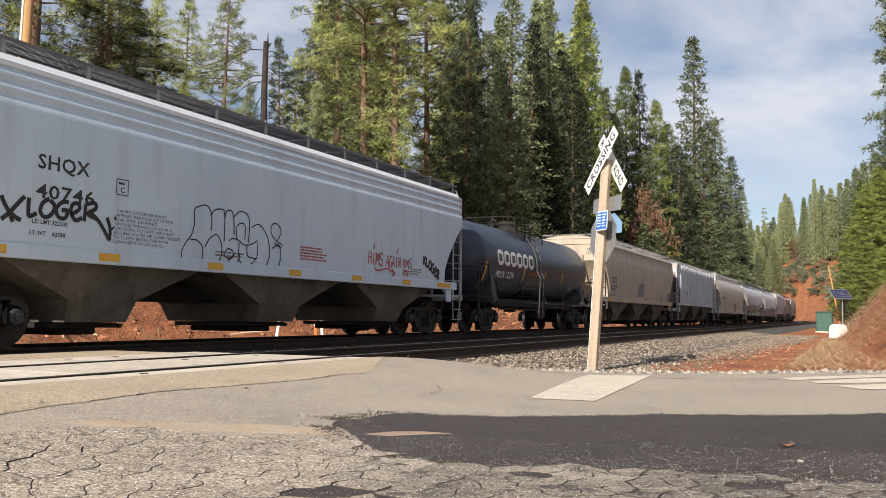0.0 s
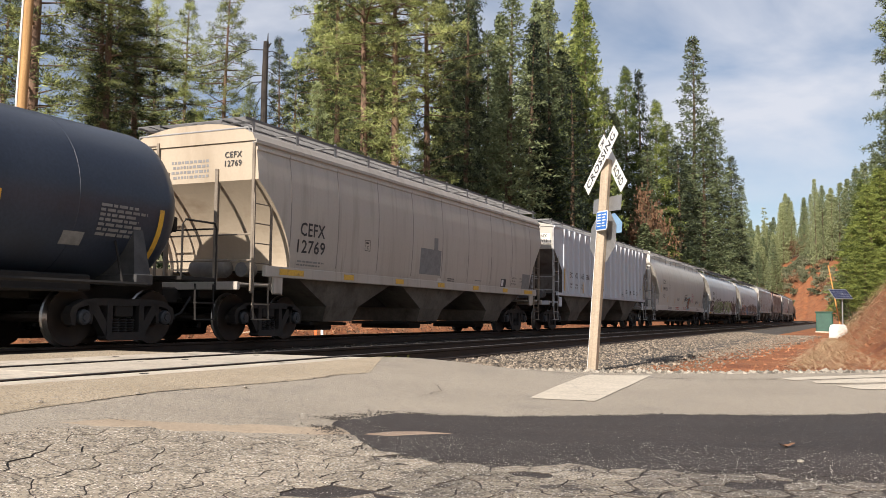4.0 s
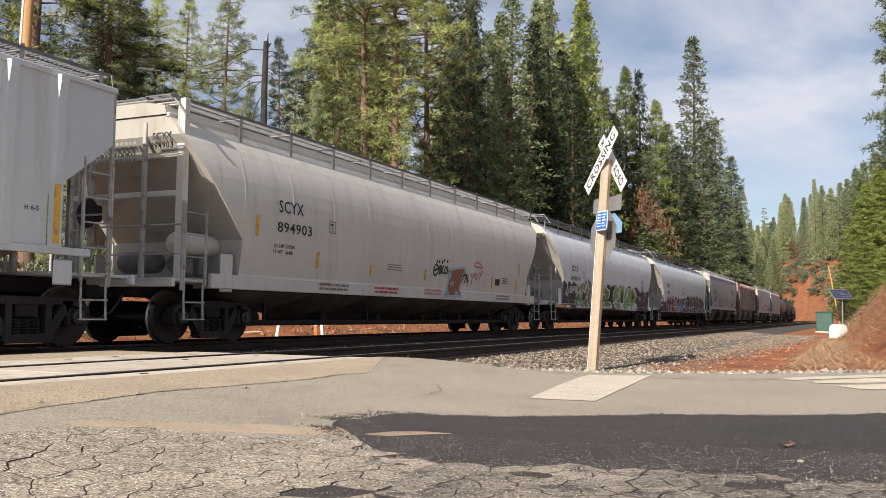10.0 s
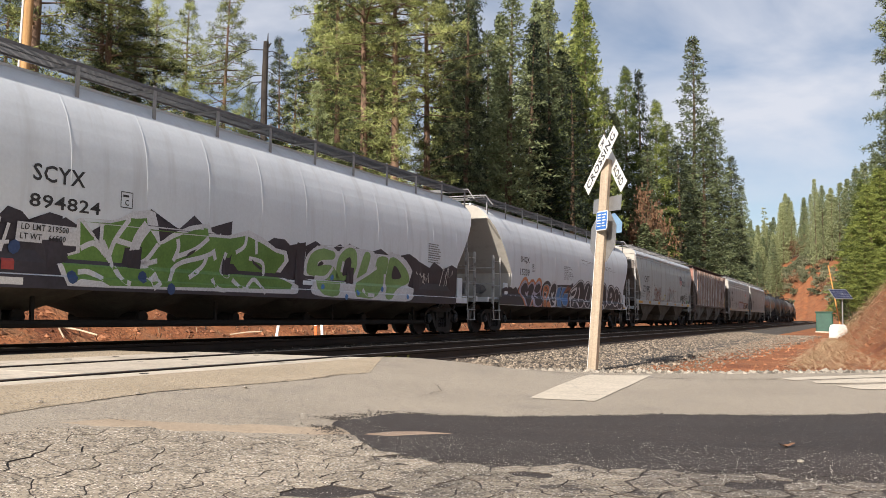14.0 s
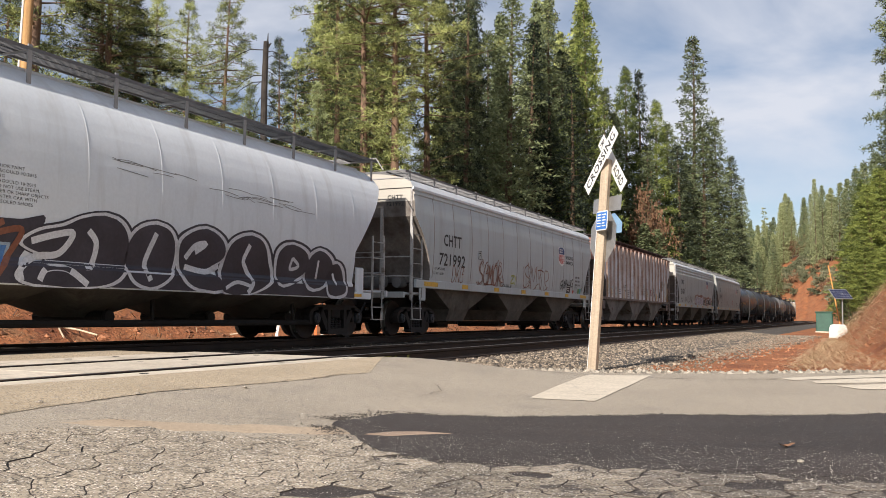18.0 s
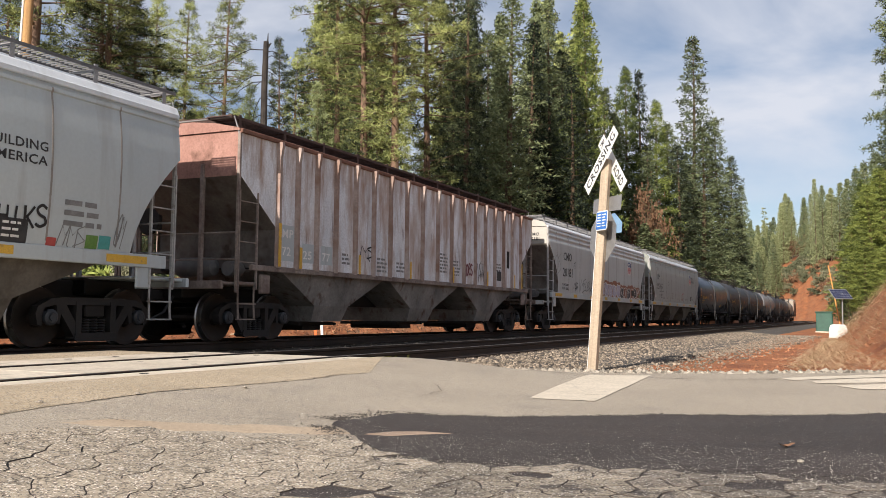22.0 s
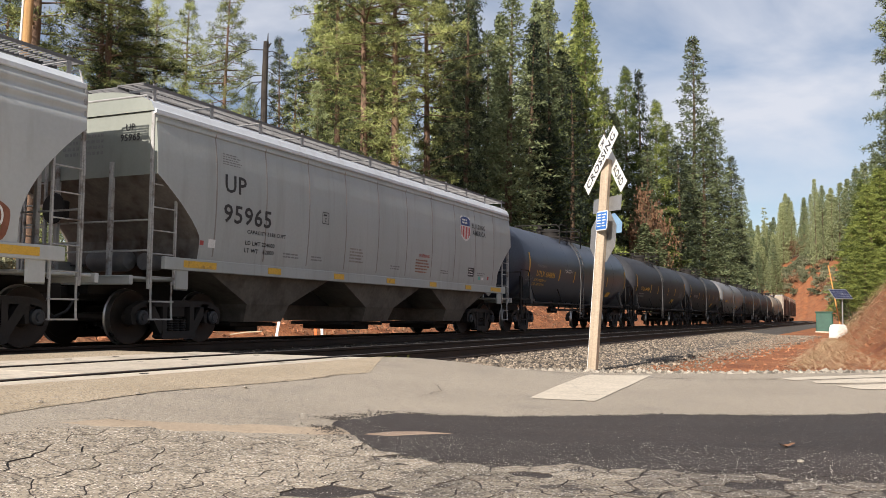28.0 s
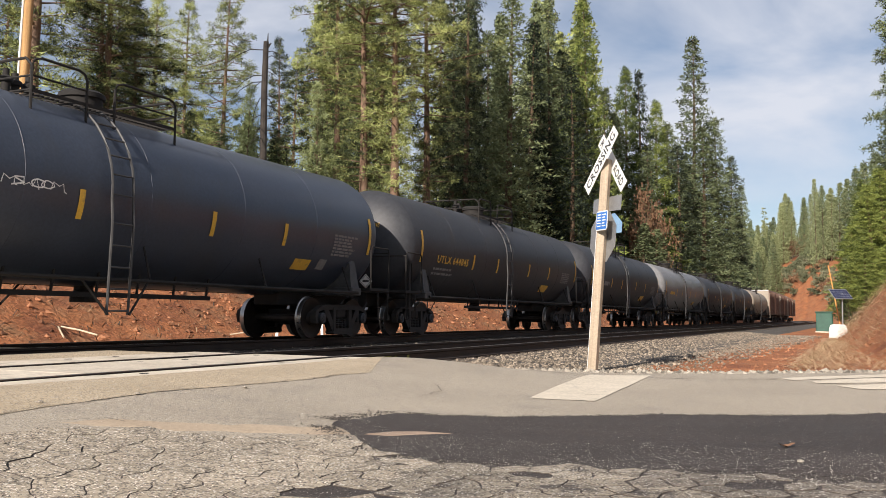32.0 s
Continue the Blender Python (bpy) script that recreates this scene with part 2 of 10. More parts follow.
M_GREY = car_paint("grey car paint", (0.49, 0.60, 0.70), (0.57, 0.685, 0.78), (0.45, 0.535, 0.60))
M_TAN = car_paint("dusty taupe car paint", (0.40, 0.365, 0.32), (0.475, 0.435, 0.385), (0.33, 0.295, 0.25))
M_TANRUNG = surface("dusty brown ladder paint", (0.15, 0.125, 0.10), (0.26, 0.22, 0.17), 3, 0.8)
M_TANEND = car_paint("dusty tan end paint", (0.36, 0.30, 0.225), (0.44, 0.37, 0.28), (0.30, 0.24, 0.17))
M_CREAM = car_paint("cream car paint", (0.55, 0.53, 0.485), (0.62, 0.60, 0.555), (0.49, 0.465, 0.42))
M_PALE = car_paint("pale car paint", (0.64, 0.685, 0.725), (0.72, 0.765, 0.80), (0.57, 0.595, 0.61))
M_CHTT = car_paint("light grey car paint", (0.415, 0.462, 0.475), (0.49, 0.54, 0.552), (0.38, 0.40, 0.40))
M_UP = car_paint("neutral grey car paint", (0.34, 0.365, 0.355), (0.405, 0.43, 0.42), (0.315, 0.325, 0.31))
# darker and greener than the same car's sides
M_UPEND = car_paint("darker green-grey end sheet", (0.20, 0.22, 0.195), (0.26, 0.28, 0.25), (0.16, 0.165, 0.15))
M_UPLIGHT = car_paint("pale grey car paint", (0.42, 0.445, 0.445), (0.50, 0.525, 0.52), (0.385, 0.395, 0.38))
M_RUSTY = surface("rust-stained grey paint", (0.58, 0.60, 0.63), (0.86, 0.88, 0.91), 0.9, 0.75, bump=0.002, bump_scale=20, stretch=(1.2, 1, 0.5),
                  fine=24, spot=(0.46, 0.37, 0.32), spot_scale=1.1, spot_cut=(0.48, 0.68), spot_stretch=(1.6, 1, 0.6))


def weather(mat, colour, scale, cut, stretch, rise=None):
    """Further stains over a paint; rise: heights between which they spread down from the roof."""
    nt = mat.node_tree
    n, l = nt.nodes, nt.links
    co, mp, t, mr, mx = n.new("ShaderNodeTexCoord"), n.new("ShaderNodeMapping"), n.new("ShaderNodeTexNoise"), n.new("ShaderNodeMapRange"), n.new("ShaderNodeMix")
    mp.inputs["Scale"].default_value = stretch
    t.inputs["Scale"].default_value, t.inputs["Detail"].default_value, t.inputs["Roughness"].default_value = scale, 7.0, 0.62
    l.new(co.outputs["Object"], mp.inputs["Vector"])
    l.new(mp.outputs["Vector"], t.inputs["Vector"])
    fac = t.outputs["Fac"]
    if rise:
        sp, up, ad = n.new("ShaderNodeSeparateXYZ"), n.new("ShaderNodeMapRange"), n.new("ShaderNodeMath")
        l.new(co.outputs["Object"], sp.inputs[0])
        l.new(sp.outputs["Z"], up.inputs[0])
        up.inputs[1].default_value, up.inputs[2].default_value, up.inputs[3].default_value, up.inputs[4].default_value = rise[0], rise[1], 0.0, rise[2]
        ad.operation = "ADD"
        l.new(fac, ad.inputs[0])
        l.new(up.outputs[0], ad.inputs[1])
        fac = ad.outputs[0]
    mr.inputs[1].default_value, mr.inputs[2].default_value = cut
    l.new(fac, mr.inputs[0])
    mx.data_type = "RGBA"
    mx.inputs[7].default_value = (*colour, 1)
    src = n["Principled BSDF"].inputs["Base Color"].links[0].from_socket
    l.new(mr.outputs[0], mx.inputs[0])
    l.new(src, mx.inputs[6])
    l.new(mx.outputs[2], n["Principled BSDF"].inputs["Base Color"])
    return mat


weather(M_RUSTY, (0.36, 0.25, 0.19), 2.0, (0.52, 0.74), (1.8, 1, 0.4), (2.6, 4.0, 0.13))
weather(M_RUSTY, (0.13, 0.07, 0.045), 4.0, (0.60, 0.70), (1.6, 1, 0.16))
M_PINKRUST = surface("faded rusty red paint", (0.26, 0.13, 0.10), (0.38, 0.21, 0.17), 1.5, 0.8, spot=(0.14, 0.07, 0.05), spot_scale=2, spot_cut=(0.55, 0.7))
for _m, _c in ((M_TAN, (0.24, 0.20, 0.155)), (M_CREAM, (0.42, 0.38, 0.32)), (M_CHTT, (0.33, 0.33, 0.32)), (M_UP, (0.28, 0.275, 0.26)), (M_UPLIGHT, (0.33, 0.33, 0.31))):
    weather(_m, _c, 1.6, (0.60, 0.80), (3.0, 1, 0.12))
M_BOARDRUST = surface("rusty grating", (0.05, 0.032, 0.028), (0.10, 0.06, 0.05), 4, 0.8)
# track dust and the shade under the end overhang share this dark tone
M_DIRTSHADE = surface("dusty slope sheet with painted shade", (0.10, 0.09, 0.08), (0.20, 0.18, 0.16), 1.6, 0.9, fine=20, spot=(0.07, 0.05, 0.04), spot_scale=2.5, spot_cut=(0.52, 0.7))
M_RUST = surface("rusty roof steel", (0.13, 0.06, 0.04), (0.26, 0.13, 0.09), 2, 0.85, bump=0.002, bump_scale=30)
M_TANKBLACK = surface("black tank paint", (0.026, 0.035, 0.056), (0.040, 0.051, 0.076), 0.6, 0.36, bump=0.0012, bump_scale=2.2, fine=20,
                      spot=(0.036, 0.039, 0.046), spot_scale=0.8, spot_cut=(0.55, 0.85), spot_stretch=(1, 1, 0.4))
M_TANKBROWN = surface("dusty dark tank paint", (0.026, 0.028, 0.034), (0.044, 0.046, 0.051), 0.6, 0.55, bump=0.001, bump_scale=2.2,
                      spot=(0.042, 0.036, 0.031), spot_scale=0.9, spot_cut=(0.55, 0.85))
for _m in (M_TANKBLACK, M_TANKBROWN):
    _m.node_tree.nodes["Principled BSDF"].inputs["Specular IOR Level"].default_value = 0.4
# a raised base colour stands in for the shell's sheen
M_TANKSHEEN = surface("black tank paint lightened for sheen", (0.032, 0.042, 0.064), (0.050, 0.061, 0.086), 0.6, 0.38, bump=0.0012, bump_scale=2.2, fine=20,
                     spot=(0.045, 0.046, 0.05), spot_scale=0.8, spot_cut=(0.55, 0.85), spot_stretch=(1, 1, 0.4))
M_TANKGREY = surface("grey tank paint", (0.16, 0.16, 0.165), (0.22, 0.22, 0.22), 0.6, 0.45, bump=0.001, bump_scale=2.2)
M_TANKTAN = surface("tan tank paint", (0.26, 0.22, 0.17), (0.34, 0.29, 0.23), 0.6, 0.55)
M_BOXBROWN = car_paint("brown boxcar paint", (0.10, 0.055, 0.04), (0.15, 0.08, 0.055), (0.2, 0.13, 0.09))
M_HOPPER = surface("dusty hopper bay steel", (0.062, 0.055, 0.046), (0.135, 0.12, 0.10), 1.2, 0.85, bump=0.001, fine=16,
                   spot=(0.05, 0.04, 0.033), spot_scale=2.2, spot_cut=(0.52, 0.72))
M_UNDER = surface("grimy underframe", (0.007, 0.006, 0.0055), (0.02, 0.017, 0.015), 3, 0.85, bump=0.003, bump_scale=30)
M_TRUCK = surface("grimy cast steel", (0.010, 0.009, 0.009), (0.027, 0.023, 0.021), 4, 0.75, bump=0.004, bump_scale=30)
M_WHEEL = surface("dark wheel steel", (0.018, 0.014, 0.012), (0.04, 0.03, 0.024), 4, 0.6, metal=0.4)
M_TREAD = surface("polished wheel tread", (0.36, 0.35, 0.34), (0.45, 0.44, 0.43), 4, 0.3, metal=0.95)
M_GRATE = surface("galvanised grating", (0.12, 0.12, 0.125), (0.19, 0.19, 0.19), 5, 0.55, metal=0.4)
M_BRACKET = surface("weathered bracket steel", (0.24, 0.24, 0.24), (0.34, 0.34, 0.34), 5, 0.6)
M_ECNX = car_paint("pale grey ribbed car paint", (0.48, 0.515, 0.56), (0.56, 0.595, 0.64), (0.45, 0.46, 0.48))
M_RIBRUST = surface("rust-stained rib paint", (0.27, 0.175, 0.135), (0.45, 0.37, 0.33), 2.2, 0.8, fine=20, stretch=(1, 1, 0.4), spot=(0.22, 0.12, 0.08), spot_scale=2.5, spot_cut=(0.5, 0.7))
M_RUSTSILL = surface("rust-caked sill paint", (0.14, 0.10, 0.085), (0.30, 0.25, 0.22), 2.5, 0.85, fine=20)
M_SEAM = surface("weld seam grime", (0.22, 0.20, 0.185), (0.30, 0.275, 0.25), 4, 0.7)
M_INK = surface("stencil ink", (0.02, 0.02, 0.022), (0.045, 0.045, 0.047), 8, 0.65)
M_INK_RED = surface("red ink", (0.36, 0.05, 0.045), (0.45, 0.08, 0.07), 8, 0.65)
M_INK_GREY = surface("faded grey ink", (0.17, 0.17, 0.17), (0.24, 0.24, 0.24), 8, 0.65)
M_GRAF_GREEN = surface("green spray paint", (0.09, 0.20, 0.04), (0.15, 0.29, 0.07), 1.5, 0.5)
M_GRAF_DARK = surface("dark violet spray paint", (0.02, 0.02, 0.03), (0.05, 0.045, 0.06), 1.2, 0.5)
M_GRAF_ORANGE = surface("orange spray paint", (0.50, 0.16, 0.06), (0.62, 0.26, 0.12), 1.5, 0.5)
M_GRAF_BLUE = surface("blue spray paint", (0.05, 0.16, 0.42), (0.09, 0.25, 0.52), 1.5, 0.5)
M_GRAF_RUST = surface("brown spray paint", (0.20, 0.07, 0.04), (0.30, 0.12, 0.07), 1.5, 0.5)
M_GRAF_LILAC = surface("lilac spray paint", (0.35, 0.33, 0.45), (0.5, 0.48, 0.58), 1.5, 0.5)
M_MAROON = surface("maroon spray paint", (0.13, 0.015, 0.03), (0.19, 0.03, 0.045), 6, 0.5)
M_TEAL = surface("teal sticker", (0.05, 0.28, 0.27), (0.08, 0.36, 0.34), 6, 0.5)
M_SHIELD_BLUE = surface("navy paint", (0.015, 0.04, 0.16), (0.02, 0.055, 0.2), 6, 0.5)
M_SHIELD_RED = surface("red paint", (0.48, 0.03, 0.03), (0.55, 0.05, 0.05), 6, 0.5)
# dusty tone, also held below the side paint to offset full sun
M_DUSTDIM = car_paint("dusty end paint toned down for sun", (0.36, 0.345, 0.305), (0.43, 0.41, 0.365), (0.27, 0.25, 0.21))
M_RUNG = surface("weathered ladder paint", (0.29, 0.29, 0.285), (0.42, 0.42, 0.41), 3, 0.65, spot=(0.13, 0.10, 0.08), spot_scale=4, spot_cut=(0.55, 0.7))
M_LADDER = surface("dark ladder paint", (0.03, 0.03, 0.032), (0.07, 0.07, 0.07), 4, 0.55)
M_SPILL = surface("glossy black spill", (0.006, 0.006, 0.007), (0.013, 0.013, 0.015), 2, 0.2)
M_CAP = surface("blue-grey bearing cap", (0.028, 0.032, 0.038), (0.05, 0.056, 0.064), 9, 0.55, metal=0.2)
M_RUSTBAY = weather(surface("dust-streaked bay steel", (0.11, 0.105, 0.10), (0.25, 0.24, 0.225), 1.3, 0.85, fine=18), (0.09, 0.055, 0.04), 3.0, (0.55, 0.66), (1, 1, 0.6))
M_AIR = surface("air tank grey", (0.11, 0.11, 0.11), (0.18, 0.17, 0.16), 5, 0.6)
# ---- mesh helpers ----
class Shape:
    """Collects faces of one mesh."""

    def __init__(self):
        self.v, self.f = [], []

    def add(self, verts, faces):
        o = len(self.v)
        self.v += [tuple(p) for p in verts]
        self.f += [tuple(i + o for i in q) for q in faces]
        return self

    def box(self, x0, x1, y0, y1, z0, z1, b=0.0):
        if b <= 0:
            vs = [(x, y, z) for z in (z0, z1) for y in (y0, y1) for x in (x0, x1)]
            return self.add(vs, [(0, 2, 3, 1), (4, 5, 7, 6), (0, 1, 5, 4), (2, 6, 7, 3), (0, 4, 6, 2), (1, 3, 7, 5)])
        b = min(b, (x1 - x0) * 0.45, (y1 - y0) * 0.45, (z1 - z0) * 0.45)
        rings = []
        for z, i in ((z0, b), (z0 + b, 0), (z1 - b, 0), (z1, b)):
            e = b
            rings.append([(x0 + i, y0 + i + e, z), (x0 + i + e, y0 + i, z), (x1 - i - e, y0 + i, z), (x1 - i, y0 + i + e, z),
                          (x1 - i, y1 - i - e, z), (x1 - i - e, y1 - i, z), (x0 + i + e, y1 - i, z), (x0 + i, y1 - i - e, z)])
        fs = []
        for r in range(3):
            for k in range(8):
                fs.append((r * 8 + k, r * 8 + (k + 1) % 8, r * 8 + 8 + (k + 1) % 8, r * 8 + 8 + k))
        fs += [tuple(range(7, -1, -1)), tuple(range(24, 32))]
        return self.add([p for r in rings for p in r], fs)

    def tube(self, pts, r, n=6, cap=True, taper=None):
        """A round bar along a line of points."""
        pts = [Vector(p) for p in pts]
        rings = []
        up = Vector((0, 0, 1))
        for i, p in enumerate(pts):
            d = (pts[min(i + 1, len(pts) - 1)] - pts[max(i - 1, 0)]).normalized()
            a = d.cross(up if abs(d.z) < 0.9 else Vector((1, 0, 0))).normalized()
            c = d.cross(a)
            rr = r if taper is None else r + (taper - r) * i / (len(pts) - 1)
            rings.append([p + rr * (math.cos(2 * math.pi * k / n) * a + math.sin(2 * math.pi * k / n) * c) for k in range(n)])
        fs = []
        for i in range(len(pts) - 1):
            for k in range(n):
                fs.append((i * n + k, i * n + (k + 1) % n, (i + 1) * n + (k + 1) % n, (i + 1) * n + k))
        if cap:
            fs += [tuple(range(n)), tuple(range(len(pts) * n - 1, (len(pts) - 1) * n - 1, -1))]
        return self.add([p for q in rings for p in q], fs)

    def lathe(self, prof, n=24, axis="y", at=(0, 0, 0)):
        """Turns (radius, offset) pairs round an axis."""
        vs = []
        for r, o in prof:
            for k in range(n):
                c, s = r * math.cos(2 * math.pi * k / n), r * math.sin(2 * math.pi * k / n)
                p = {"y": (c, o, s), "x": (o, c, s), "z": (c, s, o)}[axis]
                vs.append((p[0] + at[0], p[1] + at[1], p[2] + at[2]))
        fs = []
        for i in range(len(prof) - 1):
            for k in range(n):
                fs.append((i * n + k, i * n + (k + 1) % n, (i + 1) * n + (k + 1) % n, (i + 1) * n + k))
        fs += [tuple(range(n)), tuple(range(len(prof) * n - 1, (len(prof) - 1) * n - 1, -1))]
        return self.add(vs, fs)

    def prism(self, outline, y0, y1):
        """Extrudes an outline of (x, z) from y0 to y1."""
        n = len(outline)
        vs = [(x, y0, z) for x, z in outline] + [(x, y1, z) for x, z in outline]
        fs = [tuple(range(n)), tuple(range(2 * n - 1, n - 1, -1))]
        fs += [(k, k + n, (k + 1) % n + n, (k + 1) % n) for k in range(n)]
        return self.add(vs, fs)

    def mesh(self, name, smooth=None):
        me = bpy.data.meshes.new(name)
        me.from_pydata(self.v, [], self.f)
        if smooth is not None:
            me.shade_smooth()
            me.set_sharp_from_angle(angle=radians(smooth))
        me.update()
        return me


def part(name, shape, material, parent=None, label="", smooth=None, at=None):
    me = shape if isinstance(shape, bpy.types.Mesh) else shape.mesh(name, smooth)
    if material and not me.materials:
        me.materials.append(material)
    ob = new(name, me)
    if parent:
        ob.parent = parent
    if at is not None:
        ob.matrix_basis = at
    if label:
        ob["label"] = label
    return ob


def fix_normals(ob):
    bm = bmesh.new()
    bm.from_mesh(ob.data)
    bmesh.ops.recalc_face_normals(bm, faces=bm.faces)
    bm.to_mesh(ob.data)
    bm.free()
    return ob


def smooth01(a, b, x):
    t = min(1.0, max(0.0, (x - a) / (b - a)))
    return t * t * (3 - 2 * t)


# ---- lettering, made once ----
WORDS = {}


def letter(texts):
    made = []
    for body, bold in texts:
        cu = bpy.data.curves.new("word", "FONT")
        cu.body, cu.size, cu.space_character = body, 1.0, 1.08
        cu.offset = 0.016 if bold else 0.0
        cu.resolution_u = 2
        made.append((body, new("word", cu)))
    dg = bpy.context.evaluated_depsgraph_get()
    for body, ob in made:
        me = bpy.data.meshes.new_from_object(ob.evaluated_get(dg))
        vs = [v.co.to_2d() for v in me.vertices]
        WORDS[body] = ([tuple(p) for p in vs], [tuple(p.vertices) for p in me.polygons])
        bpy.data.meshes.remove(me)
    for body, ob in made:
        cu = ob.data
        bpy.data.objects.remove(ob)
        bpy.data.curves.remove(cu)


PAINT_NOTE = ("CA 904 EXTERIOR PAINT", "APPLIED PARAGOULD 10-2015", "CA 992 LINING", "APPLIED PARAGOULD 10-2015 ", "CAUTION: DO NOT USE STEAM,", "BOILING WATER OR SHARP OBJECTS", "TO CLEAN. ENTER CAR WITH",
              "CLEAN SOFT SOLED SHOES")
letter([(w, False) for w in PAINT_NOTE])
letter([(w, True) for w in ("CROSSING", "RAIL", "ROAD", "SHQX", "40746", "15339", "CEFX", "12769", "ECNX", "165596", "EC", "NX", "165", "596", "SCYX",
                            "894903", "894824", "CHTT", "721992", "MP", "72", "25", "77", "CMO", "20181", "CH-110-L10", "UP", "95965", "PROX 12234", "UTLX 664896",
                            "UTLX 644845", "BUILDING", "AMERICA", "C", "LD LMT 222500", "LT WT    63500", "LD LMT 219200", "LT WT   66800", "LD LMT 222900",
                            "LT WT   63100", "CAPACITY 5188 CUFT", "LD LMT 224000", "LT WT   62000", "LD LMT 223800", "LT WT   62200", "LD LMT 219500",
                            "LT WT   66500", "LD LMT 191000 LB 86 630 KG", "LT WT   72000 LB 32 630 KG", "LD LMT", "LT WT", "202800 LBS", "60200 LBS", "92200", "27350",
                            "EXW 10-8", "EW 8-6", "CU FT 5161", "H 9-8", "H 15-0", "THE TANK CAR PEOPLE", "H 6-5", "H 14-3", "LD LMT  222600 LB 100 950 KG",
                            "LT WT   63400 LB 28 750 KG", "WARNING", "DANGER", "CLOSE DUST CAPS AND ROOF", "HATCHES BEFORE CAR MOVES", "PLATE", "ALT 4-17", "BLT 4-17")])


def word(parent, body, x, z, height, wrap, material, name="lettering", width=None, upright=True):
    """Lettering on a car's side: lower left corner at x, z; wrap gives the surface's y at z."""
    vs, fs = WORDS[body]
    k = height / 0.70
    x_lo = min(p[0] for p in vs)
    kx = k if width is None else width / (max(p[0] for p in vs) - x_lo)
    s = Shape()
    s.add([(x + (px - x_lo) * kx, wrap(z + py * k, x + (px - x_lo) * kx), z + py * k) for px, py in vs], fs)
    return part(name, s, material, parent)


def bars(parent, x, z, width, rows, pitch, height, wrap, material, seed=1):
    """Lines of unreadable small print as broken bars."""
    rnd = random.Random(seed)
    s = Shape()
    for r in range(rows):
        zz, xx, end = z - r * pitch, x, x + width * rnd.uniform(0.72, 1.0)
        while xx < end:
            w = min(rnd.uniform(1.5, 5.0) * height, end - xx)
            s.add([(xx, wrap(zz, xx), zz), (xx + w, wrap(zz, xx + w), zz), (xx + w, wrap(zz + height, xx + w), zz + height),
                   (xx, wrap(zz + height, xx), zz + height)], [(0, 1, 2, 3)])
            xx += w + height * 0.7
    return part("small_print", s, material, parent)


def stroke(shape, pts, width, wrap, lift=0.0):
    """A painted line through (x, z) points on a car's side."""
    n = len(pts)
    vs = []
    for i, (x, z) in enumerate(pts):
        a, c = pts[max(i - 1, 0)], pts[min(i + 1, n - 1)]
        dx, dz = c[0] - a[0], c[1] - a[1]
        d = math.hypot(dx, dz) or 1
        ox, oz = -dz / d * width / 2, dx / d * width / 2
        vs += [(x + ox, wrap(z + oz, x + ox) - lift, z + oz), (x - ox, wrap(z - oz, x - ox) - lift, z - oz)]
    shape.add(vs, [(2 * i, 2 * i + 1, 2 * i + 3, 2 * i + 2) for i in range(n - 1)])
    return shape


def spline(pts, n=6, closed=False):
    out = []
    m = len(pts)
    rng = range(m if closed else m - 1)
    for i in rng:
        p = [pts[(i + k) % m] if closed else pts[min(max(i + k, 0), m - 1)] for k in (-1, 0, 1, 2)]
        for j in range(n):
            t = j / n
            out.append(tuple(0.5 * (2 * p[1][c] + (p[2][c] - p[0][c]) * t + (2 * p[0][c] - 5 * p[1][c] + 4 * p[2][c] - p[3][c]) * t * t
                                    + (3 * p[1][c] - p[0][c] - 3 * p[2][c] + p[3][c]) * t ** 3) for c in (0, 1)))
    out.append(tuple(pts[0]) if closed else tuple(pts[-1]))
    return out
# ---- ground, one sheet in track coordinates ----
BED = -0.20                    # top of ballast below the rail tops


def ground_z(s, lat, x=None, y=None):
    if x is None:
        x, y, _ = track_at(s, lat)
    n = noise.noise((x * 0.16, y * 0.16, 3.1))
    n2 = noise.noise((x * 0.7, y * 0.7, 8.3))
    if lat < -2.6:
        z = -0.42 - 0.12 * smooth01(-2.6, -3.6, lat) + 2.0 * smooth01(-4.2, -9.5, lat) + 0.055 * max(0, -9 - lat)
        z += (0.45 * n + 0.16 * n2) * smooth01(-4, -8, lat)
        z += 14 * smooth01(-60, -300, lat)
        return z
    if lat < 7.6:
        return -0.42
    z = -0.34
    toe = 11.2 + 0.05 * max(0.0, 40 - s) + 0.35 * n - 1.6 * smooth01(60, 150, s)
    rise = smooth01(12.5, 21, s + 1.5 * n)
    up = max(0.0, lat - toe)
    bank = min(up * 1.2, 1.5 + up * 0.45, 3.0 + up * 0.16)
    q = lat - 9.5 - 1.6 * n
    far = min((1.2 + 0.2 * n2) * max(0.0, q), 11.5 + 1.2 * n + 0.55 * max(0.0, q - 10.0), 26.0 + 0.02 * max(0.0, q)) * smooth01(95, 240, s)
    z += rise * max(bank, far) + (0.14 * n2 + 0.25 * n) * rise * smooth01(0, 2, up)
    z += 0.03 * n2 * smooth01(9, 12, s)
    return z


def axis_steps(a, b, c, d, near, far):
    """Fine steps between b and c, growing towards a and d."""
    out = list(np.arange(b, c, near))
    st, v = near, c
    while v < d:
        out.append(v)
        st = min(far, st * 1.12)
        v += st
    out.append(d)
    st, v = near, b - near
    lo = []
    while v > a:
        lo.append(v)
        st = min(far, st * 1.12)
        v -= st
    lo.append(a)
    return lo[::-1] + out


